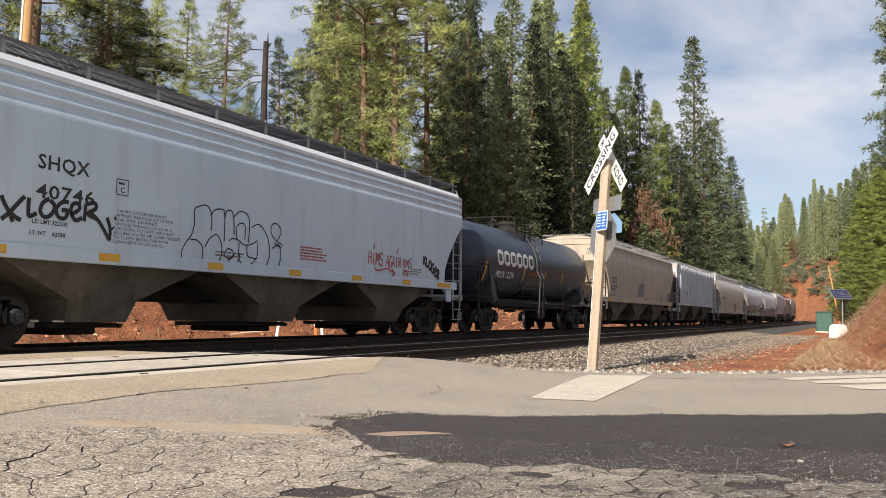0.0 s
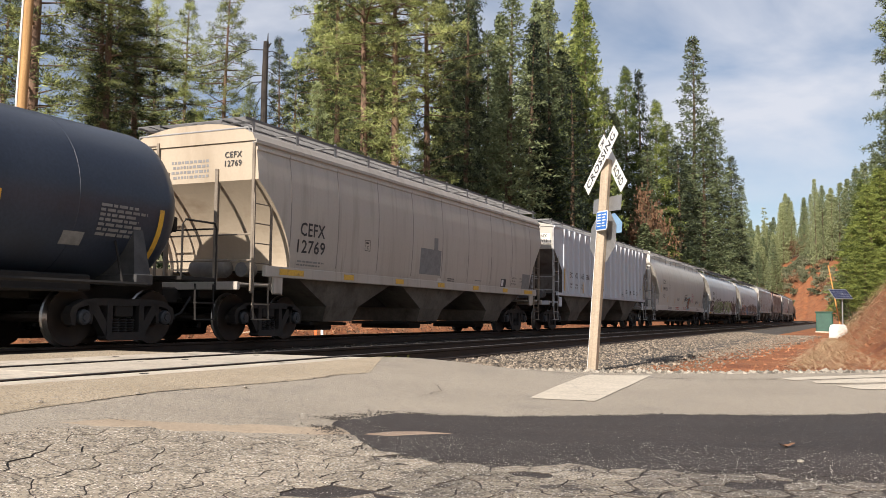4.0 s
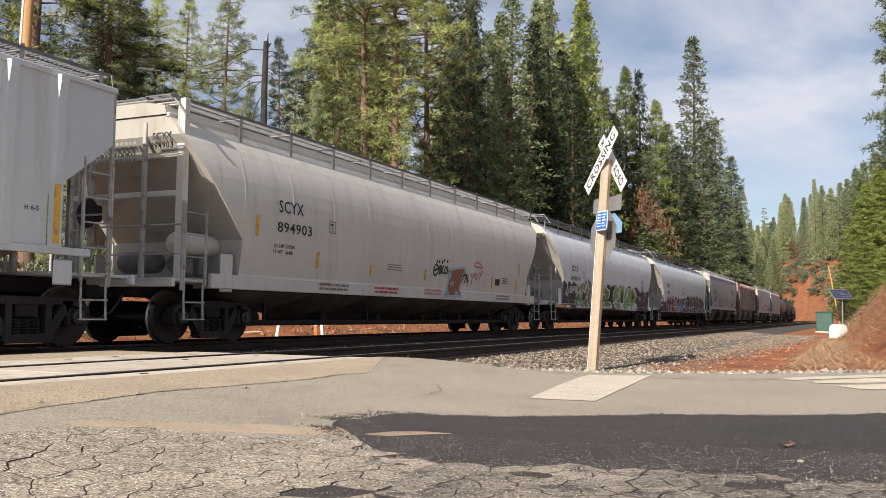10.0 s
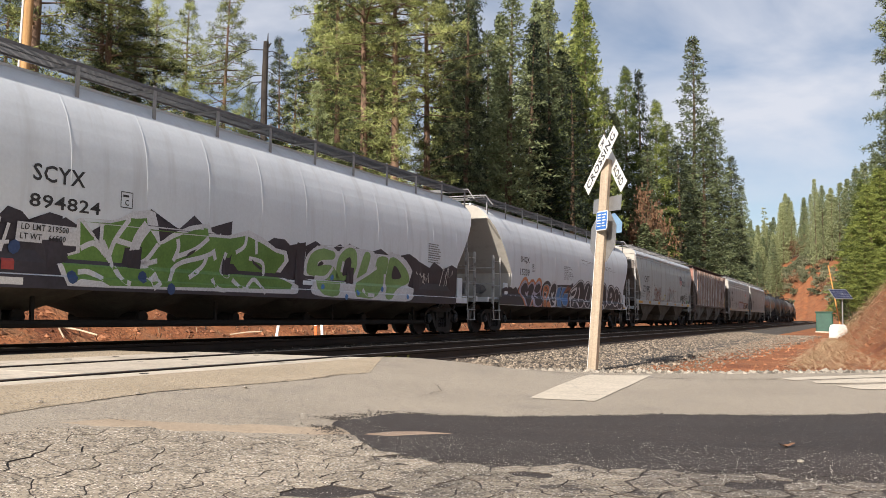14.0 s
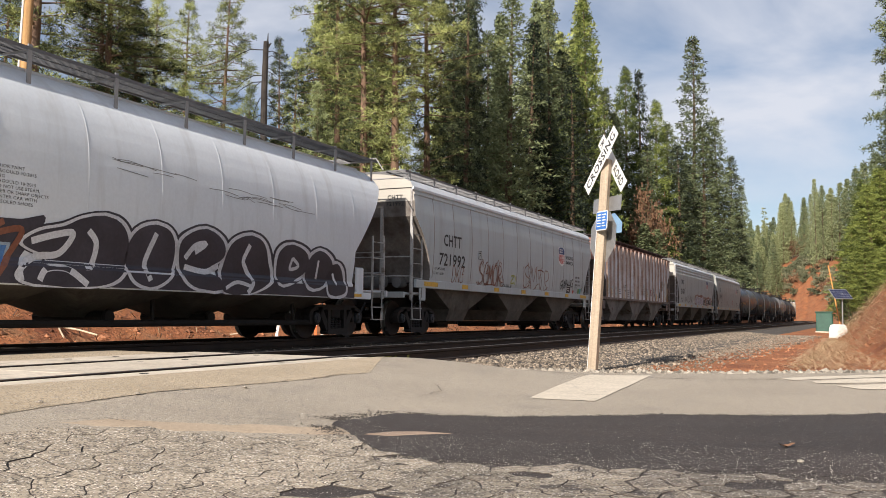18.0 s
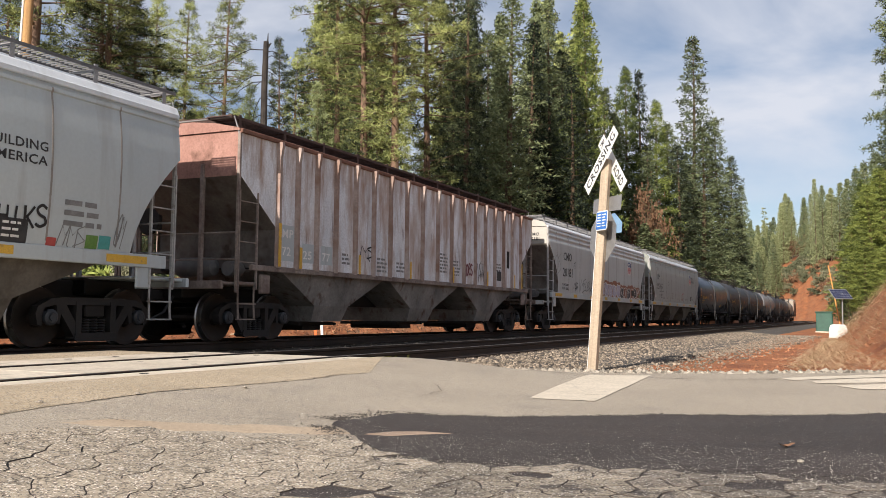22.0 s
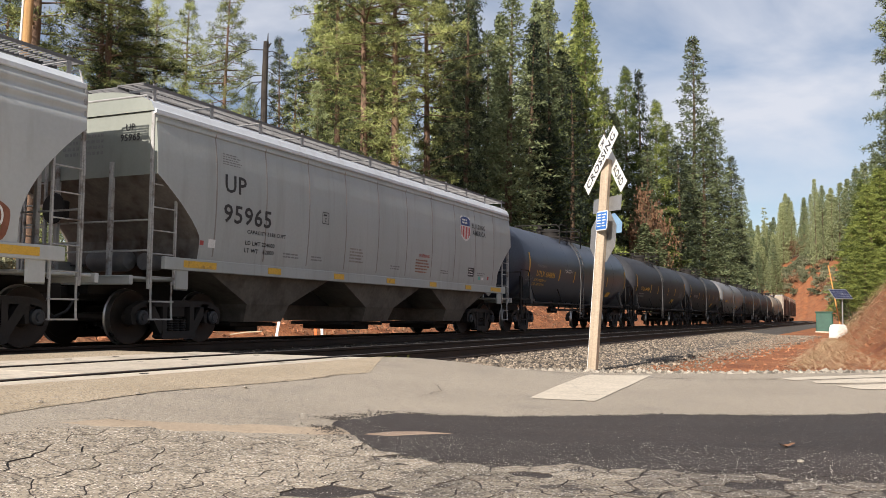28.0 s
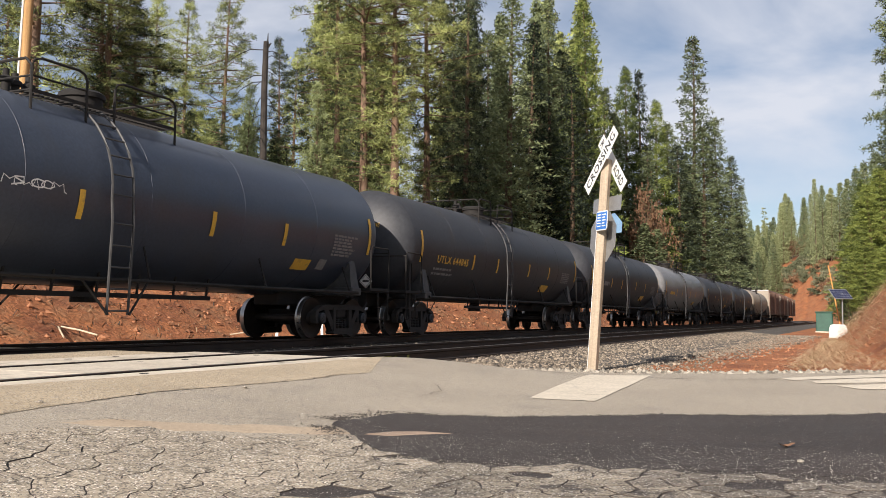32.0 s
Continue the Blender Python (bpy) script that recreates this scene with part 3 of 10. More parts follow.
gs = axis_steps(-400, -6, 60, 1500, 0.8, 30)
gl = axis_steps(-900, -12, 18, 900, 0.5, 30)
g = Shape()
sh_, ch_ = math.sin(HEAD), math.cos(HEAD)
gx = [-9.394 + a * sh_ + b * ch_ for a in gs for b in gl]
gy = [8.002 + a * ch_ - b * sh_ for a in gs for b in gl]
g_s, g_l = locate(gx, gy)
g.v = [(x_, y_, ground_z(a, b, x_, y_)) for x_, y_, a, b in zip(gx, gy, g_s, g_l)]
nl = len(gl)
for i in range(len(gs) - 1):
    for j in range(nl - 1):
        g.f.append((i * nl + j, i * nl + j + 1, (i + 1) * nl + j + 1, (i + 1) * nl + j))
ground = part("ground", g, None, smooth=60)
tagged(ground, "red dirt ground with banks and needle litter", "ground", kind="structure")
ground.data.materials.append(M_DIRT)
ground.data.materials.append(M_FOREST_FLOOR)
for p in ground.data.polygons:
    k_ = p.index // (nl - 1) * nl + p.index % (nl - 1)
    s_, l_, xn, yn = g_s[k_], g_l[k_], gx[k_], gy[k_]
    n_ = noise.noise((xn * 0.12, yn * 0.12, 1.0)) + 0.5 * noise.noise((xn * 0.5, yn * 0.5, 4.0))
    p.material_index = 1 if (l_ < -11.5 + 2.5 * n_ or (l_ > 16 and n_ > 0.15 and s_ < 95) or (l_ > 34 and n_ > -0.25)) else 0

# ---- paving: one sheet, from the yard up to the crossing ----
EDGE = [(-14, 9.0), (-1.35, 11.9), (-0.6, 13.1), (1.0, 13.35), (2.6, 12.85), (4.2, 12.95), (6.8, 13.7), (14, 16.0), (40, 24)]


def pave_z(x, y):
    s, lat = along(x, y)
    return -0.25 + 0.238 * smooth01(9.3, 6.45, lat) * smooth01(9.6, 7.0, s) + 0.012 * noise.noise((x * 0.5, y * 0.5, 0))


def pave_edge(x):
    return float(np.interp(x, [e[0] for e in EDGE], [e[1] for e in EDGE])) + 0.07 * noise.noise((x * 2.2, 0, 0)) + 0.03 * noise.noise((x * 7.0, 5, 0))


def line_lat(lat, x):
    """y on the line at that lat."""
    return 8.002 + ((x + 9.394) * math.cos(HEAD) - lat) / math.sin(HEAD)


def sheet(name, x0, x1, lo, hi, nx, ny, lift, material, kind_label):
    s = Shape()
    for i in range(nx + 1):
        x = x0 + (x1 - x0) * i / nx
        a, b = lo(x), hi(x)
        for j in range(ny + 1):
            y = a + (b - a) * j / ny
            s.v.append((x, y, pave_z(x, y) + lift))
    for i in range(nx):
        for j in range(ny):
            s.f.append((i * (ny + 1) + j, (i + 1) * (ny + 1) + j, (i + 1) * (ny + 1) + j + 1, i * (ny + 1) + j + 1))
    ob = part(name, s, material, smooth=40)
    return tagged(ob, kind_label, "road", kind="structure")


PANEL_LAT = 6.17
road = sheet("road", -20, 40, lambda x: -30.0, lambda x: min(pave_edge(x), line_lat(PANEL_LAT, x)) if x < -0.9 else pave_edge(x), 260, 150, 0.0,
             M_ASPHALT, "worn sun-bleached grey asphalt road with cracks")
# the road's far side, beyond the panels and between the tracks
mid = Shape()
for s0, s1, l0, l1 in ((-9, 6.9, 1.62, 3.16), (-9, 6.6, -6.0, -1.62)):
    n = 24
    for i in range(n):
        a, b = s0 + (s1 - s0) * i / n, s0 + (s1 - s0) * (i + 1) / n
        zz = (0.0, 0.0) if l0 > 0 else (0.05, 0.0)
        p = [track_at(a, l0), track_at(b, l0), track_at(b, l1), track_at(a, l1)]
        mid.add([(p[0][0], p[0][1], zz[0] - 0.035), (p[1][0], p[1][1], zz[0] - 0.035), (p[2][0], p[2][1], -0.035), (p[3][0], p[3][1], -0.035)], [(3, 2, 1, 0)])
        mid.add([(p[0][0], p[0][1], -0.4), (p[1][0], p[1][1], -0.4), (p[2][0], p[2][1], -0.4), (p[3][0], p[3][1], -0.4)], [(0, 1, 2, 3)])
    a, b = track_at(s1, l0), track_at(s1, l1)
    mid.add([(a[0], a[1], -0.42), (b[0], b[1], -0.42), (b[0], b[1], -0.035), (a[0], a[1], -0.035)], [(0, 1, 2, 3)])
tagged(part("road_between_tracks", mid, M_ASPHALT_TAN), "tan asphalt filling between the tracks", "road", kind="structure")

# ---- tracks ----
def rail_section():
    return [(-0.07, -0.172), (0.07, -0.172), (0.07, -0.160), (0.012, -0.135), (0.010, -0.05), (0.036, -0.036), (0.037, -0.006), (0.030, 0.0),
            (-0.030, 0.0), (-0.037, -0.006), (-0.036, -0.036), (-0.010, -0.05), (-0.012, -0.135), (-0.07, -0.160)]


def make_rail(name, lat, s0, s1):
    sec = rail_section()
    st = list(np.arange(s0, min(100, s1), 20.0)) + list(np.arange(max(100, s0), s1 + 0.1, 6.0))
    sh = Shape()
    for s in st:
        for o, z in sec:
            x, y, _ = track_at(s, lat + o)
            sh.v.append((x, y, z))
    n = len(sec)
    for i in range(len(st) - 1):
        for k in range(n):
            sh.f.append((i * n + k, i * n + (k + 1) % n, (i + 1) * n + (k + 1) % n, (i + 1) * n + k))
    ob = part(name, sh, M_RAIL, TRACKS)
    ob.data.materials.append(M_RAIL_TOP)
    for p in ob.data.polygons:
        if p.index % n in (7,):
            p.material_index = 1
    return fix_normals(ob)


TRACKS = tagged(new("railway_track"), "two parallel railway tracks with rusty rails on timber sleepers", "railway", kind="structure")
for lat_ in (-0.7525, 0.7525, NEAR - 0.7525, NEAR + 0.7525):
    make_rail("rail", lat_, -300, 420)
tie = Shape().box(-0.11, 0.11, -1.3, 1.3, -0.36, -0.185, 0.012).mesh("sleeper")
tie.materials.append(M_TIE)
plate = Shape().box(-0.10, 0.10, -0.17, 0.17, -0.187, -0.171, 0.004).mesh("tie_plate")
plate.materials.append(M_RAIL)
far_ties = Shape()
for lat_ in (0.0, NEAR):
    for k in range(-20, 700):
        s_ = k * 0.52 + 0.1
        if 7.4 < s_ < 45 and lat_ > 0 or 7.4 < s_ < 38 and lat_ == 0:
            part("sleeper", tie, None, TRACKS, at=track_pose(s_, lat_ + random.uniform(-0.04, 0.04)))
        elif s_ >= 38:
            m_ = track_pose(s_, lat_)
            vs_ = [m_ @ Vector((x, y, z)) for z in (-0.36, -0.185) for y in (-1.3, 1.3) for x in (-0.11, 0.11)]
            far_ties.add(vs_, [(0, 2, 3, 1), (4, 5, 7, 6), (0, 1, 5, 4), (2, 6, 7, 3), (0, 4, 6, 2), (1, 3, 7, 5)])
ft = part("sleepers_beyond", far_ties, M_TIE, TRACKS)
ft["kind"] = "stuff"
for k in range(15, 75):
    for lat_ in (NEAR - 0.7525, NEAR + 0.7525):
        part("tie_plate", plate, None, TRACKS, at=track_pose(k * 0.52 + 0.1, lat_))

# ballast bed, with shoulders
bed = Shape()
prof = [(-3.1, -0.46), (-2.1, -0.25), (-1.5, BED), (6.4, BED), (7.1, -0.24), (8.3, -0.40)]
st_ = [x for x in axis_steps(-300, 6.8, 60, 420, 1.0, 8)]
for s_ in st_:
    for l_, z_ in prof:
        w_ = 0.0
        if l_ > 8 and s_ < 40:
            w_ = 1.0 * smooth01(8, 14, s_)
        if s_ < 7.2:
            z_ = z_ - 0.12
        x_, y_, _h0 = track_at(s_, l_ + w_)
        bed.v.append((x_, y_, z_))
n = len(prof)
for i in range(len(st_) - 1):
    for k in range(n - 1):
        bed.f.append((i * n + k, i * n + k + 1, (i + 1) * n + k + 1, (i + 1) * n + k))
tagged(part("ballast_bed", bed, M_GRAVEL), "grey crushed stone bed under the tracks", "ballast", kind="structure")
# ---- crossing panels on the near track ----
PANELS = tagged(new("crossing_panels"), "pale concrete crossing panels with dark bolt pockets", "crossing", kind="structure")


def slab(s0, s1, l0, l1, z0, z1, cut=0.006):
    """A block in track coordinates with a chamfered top."""
    sh = Shape()
    for dz, i in ((z0, 0.0), (z1 - cut, 0.0), (z1, cut)):
        for s, l in ((s0 + i, l0 + i), (s1 - i, l0 + i), (s1 - i, l1 - i), (s0 + i, l1 - i)):
            x, y, _ = track_at(s, l)
            sh.v.append((x, y, dz))
    for r in (0, 4):
        for k in range(4):
            sh.f.append((r + k, r + (k + 1) % 4, r + 4 + (k + 1) % 4, r + 4 + k))
    sh.f += [(8, 9, 10, 11), (3, 2, 1, 0)]
    return sh


rp = random.Random(11)
for k in range(8):
    a = -10.2 + 2.14 * k
    for l0, l1 in ((3.22, 4.15), (4.315, 5.645), (5.80, 6.15)):
        pan = part("panel", slab(a, a + 2.125, l0, l1, -0.3, rp.uniform(-0.015, -0.010)), M_CONCRETE, PANELS)
        for bs in (0.35, 1.75):
            for bl in ((l0 + 0.28, l1 - 0.28) if l1 - l0 > 0.8 else ((l0 + l1) / 2,)):
                if rp.random() < 0.45:
                    continue
                x, y, _ = track_at(a + bs, bl)
                bolt = Shape().lathe([(0.042, -0.02), (0.042, 0.003)], 10, "z", (x, y, -0.0125))
                part("bolt_pocket", bolt, M_UNDER, pan)
for l0, l1 in ((-0.66, 0.66),):
    part("panel", slab(-9, 6.7, l0, l1, -0.3, -0.03), M_ASPHALT_TAN, PANELS, "tan asphalt strip inside the far track")

# faded yellow marks on the near rail's web
for k, (a, b) in enumerate(((7.05, 7.25), (7.3, 7.5), (7.6, 7.72), (7.78, 7.95), (8.0, 8.2), (8.3, 8.36), (8.7, 8.78))):
    p0, p1 = track_at(a, NEAR + 0.7525 + 0.016), track_at(b, NEAR + 0.7525 + 0.016)
    part("rail_mark", Shape().add([(p0[0], p0[1], -0.13), (p1[0], p1[1], -0.13), (p1[0], p1[1], -0.055), (p0[0], p0[1], -0.055)], [(0, 1, 2, 3)]),
         surface("faded yellow chalk", (0.22, 0.22, 0.05), (0.3, 0.3, 0.08), 30, 0.9), TRACKS)

# ---- paving details ----
def blob(name, outline, lift, material, label, cells=None):
    """A thin irregular patch lying on the paving; outline in plan."""
    sh = Shape()
    cx, cy = sum(p[0] for p in outline) / len(outline), sum(p[1] for p in outline) / len(outline)
    n = len(outline)
    rings = (1.0, 0.8, 0.6, 0.4, 0.2)
    for k in rings:
        for x, y in outline:
            px, py = cx + (x - cx) * k, cy + (y - cy) * k
            sh.v.append((px, py, pave_z(px, py) + lift - (lift * 0.9 if k == 1.0 else 0)))
    sh.v.append((cx, cy, pave_z(cx, cy) + lift))
    for r in range(len(rings) - 1):
        for k in range(n):
            sh.f.append((r * n + k, r * n + (k + 1) % n, (r + 1) * n + (k + 1) % n, (r + 1) * n + k))
    o = (len(rings) - 1) * n
    for k in range(n):
        sh.f.append((o + k, o + (k + 1) % n, len(sh.v) - 1))
    ob = part(name, sh, material, smooth=60)
    return tagged(fix_normals(ob), label, "paving", kind="structure")


def rough(points, n, amp, seed=0.0):
    """Closed outline through points with an uneven edge."""
    out = []
    m = len(points)
    for i in range(m):
        a, b = points[i], points[(i + 1) % m]
        for j in range(n):
            t = j / n
            x, y = a[0] + (b[0] - a[0]) * t, a[1] + (b[1] - a[1]) * t
            q = noise.noise((x * 2.3, y * 2.3, seed)) + 0.5 * noise.noise((x * 8, y * 8, seed))
            out.append((x + amp * q, y + amp * 0.8 * noise.noise((y * 3, x * 3, seed + 9))))
    return out


def strip_patch(name, x0, x1, lo, hi, nx, ny, lift, material, label):
    ob = sheet(name, x0, x1, lo, hi, nx, ny, lift, material, label)
    return ob


def wob(x, k=1.0):
    return k * (0.10 * noise.noise((x * 0.9, 2, 0)) + 0.05 * noise.noise((x * 3.1, 4, 0)) + 0.025 * noise.noise((x * 11, 6, 0)))


def patch_hi(x):
    return 0.05 * noise.noise((x * 8, 3, 1)) + 0.03 * noise.noise((x * 24, 5, 1)) + float(np.interp(x, [-0.75, -0.55, -0.35, 0.2, 1.0, 3.8, 12], [6.30, 6.62, 6.95, 7.05, 7.12, 7.62, 9.2])) + wob(x)


def patch_lo(x):
    return float(np.interp(x, [-0.75, -0.6, -0.35, -0.1, 0.6, 2.1, 12], [6.25, 5.95, 5.2, 4.95, 4.82, 4.55, 2.0])) + wob(x + 31, 2.2) + 0.09 * noise.noise((x * 9, 1, 3)) + 0.06 * noise.noise((x * 23, 1, 5))


strip_patch("road_patch", -0.75, 12, patch_lo, patch_hi, 520, 16, 0.006, M_PATCH, "dark fresh asphalt patch with pale loose grit")
blob("road_dust", rough([(-0.54, 5.88), (-0.32, 6.08), (-0.1, 6.12), (0.12, 6.05), (-0.12, 5.96), (-0.32, 5.85)], 6, 0.05, 3.0), 0.010,
     surface("red-brown dust", (0.30, 0.215, 0.15), (0.37, 0.27, 0.20), 3, 0.95, bump=0.003, bump_scale=120), "red-brown dust lying on the dark asphalt patch")
tan_lo = lambda x: float(np.interp(x, [-9, -3.3, -2.58, -2.48, -2.36, -2.11, -1.8, -1.43, -1.22, -1.0, -0.75], [1.0, 3.2, 5.28, 5.66, 5.96, 6.65, 7.22, 7.92, 8.34, 8.97, 9.4])) + 0.4 * wob(x + 7)
strip_patch("road_apron", -9, -0.75, tan_lo, lambda x: min(line_lat(6.19, x), 13.2), 300, 22, 0.004, M_ASPHALT_TAN, "tan gritty asphalt apron beside the crossing")
M_RUSTDUST = surface("rusty dusting on asphalt", (0.42, 0.33, 0.235), (0.48, 0.38, 0.275), 3, 0.95, bump=0.004, bump_scale=120)
for q, sd in (([(-2.26, 5.25), (-2.07, 5.55), (-1.75, 5.66), (-1.32, 5.82), (-0.73, 6.15), (-0.62, 5.85), (-1.19, 5.62), (-1.62, 5.46)], 1.0),):
    blob("road_dust", rough(q, 14, 0.12, sd), 0.004, M_RUSTDUST, "faint rusty dust over the old asphalt")

# painted stop line and markings
def quad_paint(name, pts, label, nx=14, ny=8, lift=0.006):
    sh = Shape()
    for i in range(nx + 1):
        for j in range(ny + 1):
            u, v = i / nx, j / ny
            x = (pts[0][0] * (1 - u) + pts[1][0] * u) * (1 - v) + (pts[3][0] * (1 - u) + pts[2][0] * u) * v
            y = (pts[0][1] * (1 - u) + pts[1][1] * u) * (1 - v) + (pts[3][1] * (1 - u) + pts[2][1] * u) * v
            e = 0.02 * noise.noise((x * 6, y * 6, 2)) if (i in (0, nx) or j in (0, ny)) else 0
            sh.v.append((x + e, y + e, pave_z(x, y) + lift))
    for i in range(nx):
        for j in range(ny):
            sh.f.append((i * (ny + 1) + j, (i + 1) * (ny + 1) + j, (i + 1) * (ny + 1) + j + 1, i * (ny + 1) + j + 1))
    return tagged(part(name, sh, M_PAINT_ROAD), label, "road marking", kind="structure")


quad_paint("stop_line", [(0.85, 8.68), (1.45, 8.45), (2.86, 12.28), (2.0, 12.12)], "worn white stop line painted on the asphalt")
for pts in ([(4.5, 11.95), (4.5, 11.55), (6.7, 12.72), (6.9, 13.4)], [(4.7, 11.42), (4.58, 11.0), (5.75, 11.33), (6.6, 12.62)],
            [(4.68, 10.68), (4.77, 10.22), (5.2, 10.28), (5.78, 11.18)]):
    quad_paint("road_marking", pts, "white painted road marking, worn at the edges", 16, 4)

# cracks: thin open lines through the paving
def crack(points, width, seed, mat=None):
    sh = Shape()
    pts = []
    for i in range(len(points) - 1):
        a, b = points[i], points[i + 1]
        n = max(2, int(math.hypot(b[0] - a[0], b[1] - a[1]) / 0.05))
        for j in range(n):
            t = j / n
            x, y = a[0] + (b[0] - a[0]) * t, a[1] + (b[1] - a[1]) * t
            pts.append((x + 0.05 * noise.noise((x * 5, y * 5, seed)), y + 0.06 * noise.noise((y * 5, x * 5, seed + 3))))
    for i, (x, y) in enumerate(pts):
        a, b = pts[max(i - 1, 0)], pts[min(i + 1, len(pts) - 1)]
        dx, dy = b[0] - a[0], b[1] - a[1]
        d = math.hypot(dx, dy) or 1
        w = width * max(0.1, 0.7 + 1.1 * noise.noise((x * 4, y * 4, seed + 5))) / 2
        for sg in (1, -1):
            px, py = x - sg * dy / d * w, y + sg * dx / d * w
            sh.v.append((px, py, pave_z(px, py) + 0.0085))
    sh.f += [(2 * i + 1, 2 * i + 3, 2 * i + 2, 2 * i) for i in range(len(pts) - 1)]
    return tagged(part("road_crack", sh, M_CRACK), "open dark crack across the asphalt", "crack", kind="structure")


crack([(-3.3, 3.2), (-2.58, 5.28), (-2.48, 5.66), (-2.36, 5.96), (-2.11, 6.65), (-1.8, 7.22), (-1.43, 7.92), (-1.22, 8.34), (-1.0, 8.97), (-0.69, 9.43), (0.1, 9.9)], 0.006, 1)
crack([(-2.2, 5.32), (-2.05, 5.55), (-1.9, 5.5)], 0.010, 2)
crack([(-1.4, 6.0), (-0.9, 6.3), (-0.6, 6.4)], 0.006, 3)
crack([(1.0, 12.2), (2.0, 12.0)], 0.05, 4)
crack([(2.75, 11.75), (3.4, 11.55), (4.45, 11.8)], 0.05, 5)
crack([(1.45, 9.1), (1.75, 9.05)], 0.03, 6)
crack([(-0.2, 8.0), (0.0, 8.6), (-0.1, 9.2)], 0.012, 7)


# broken old asphalt: plates with open joints
def voronoi_cells(x0, x1, y0, y1, step, seed):
    rnd = random.Random(seed)
    nx, ny = int((x1 - x0) / step) + 1, int((y1 - y0) / (step * 0.75)) + 1
    pts = {}
    for i in range(-2, nx + 2):
        for j in range(-2, ny + 2):
            pts[i, j] = (x0 + (i + 0.5 * (j % 2) + rnd.uniform(-0.42, 0.42)) * step, y0 + (j + rnd.uniform(-0.42, 0.42)) * step * 0.75)
    for i in range(nx):
        for j in range(ny):
            c = pts[i, j]
            poly = [(c[0] - step * 2, c[1] - step * 2), (c[0] + step * 2, c[1] - step * 2), (c[0] + step * 2, c[1] + step * 2), (c[0] - step * 2, c[1] + step * 2)]
            for di in (-2, -1, 0, 1, 2):
                for dj in (-2, -1, 0, 1, 2):
                    q = pts.get((i + di, j + dj))
                    if not q or q == c:
                        continue
                    mx, my, nx_, ny_ = (c[0] + q[0]) / 2, (c[1] + q[1]) / 2, q[0] - c[0], q[1] - c[1]
                    new_poly = []
                    for k in range(len(poly)):
                        a, b = poly[k], poly[(k + 1) % len(poly)]
                        da, db = (a[0] - mx) * nx_ + (a[1] - my) * ny_, (b[0] - mx) * nx_ + (b[1] - my) * ny_
                        if da <= 0:
                            new_poly.append(a)
                        if da * db < 0:
                            t = da / (da - db)
                            new_poly.append((a[0] + (b[0] - a[0]) * t, a[1] + (b[1] - a[1]) * t))
                    poly = new_poly
            yield c, poly


def old_zone(x, y):
    hi = float(np.interp(x, [-4, -2.5, -2.1, -1.6, -1.2, -0.7, -0.5, -0.3, 0.0, 0.6, 2.2, 4], [4.4, 4.85, 5.2, 5.42, 5.52, 5.78, 5.6, 5.0, 4.85, 4.78, 4.5, 4.1]))
    return hi + 0.12 * noise.noise((x * 3, y, 7)) - y


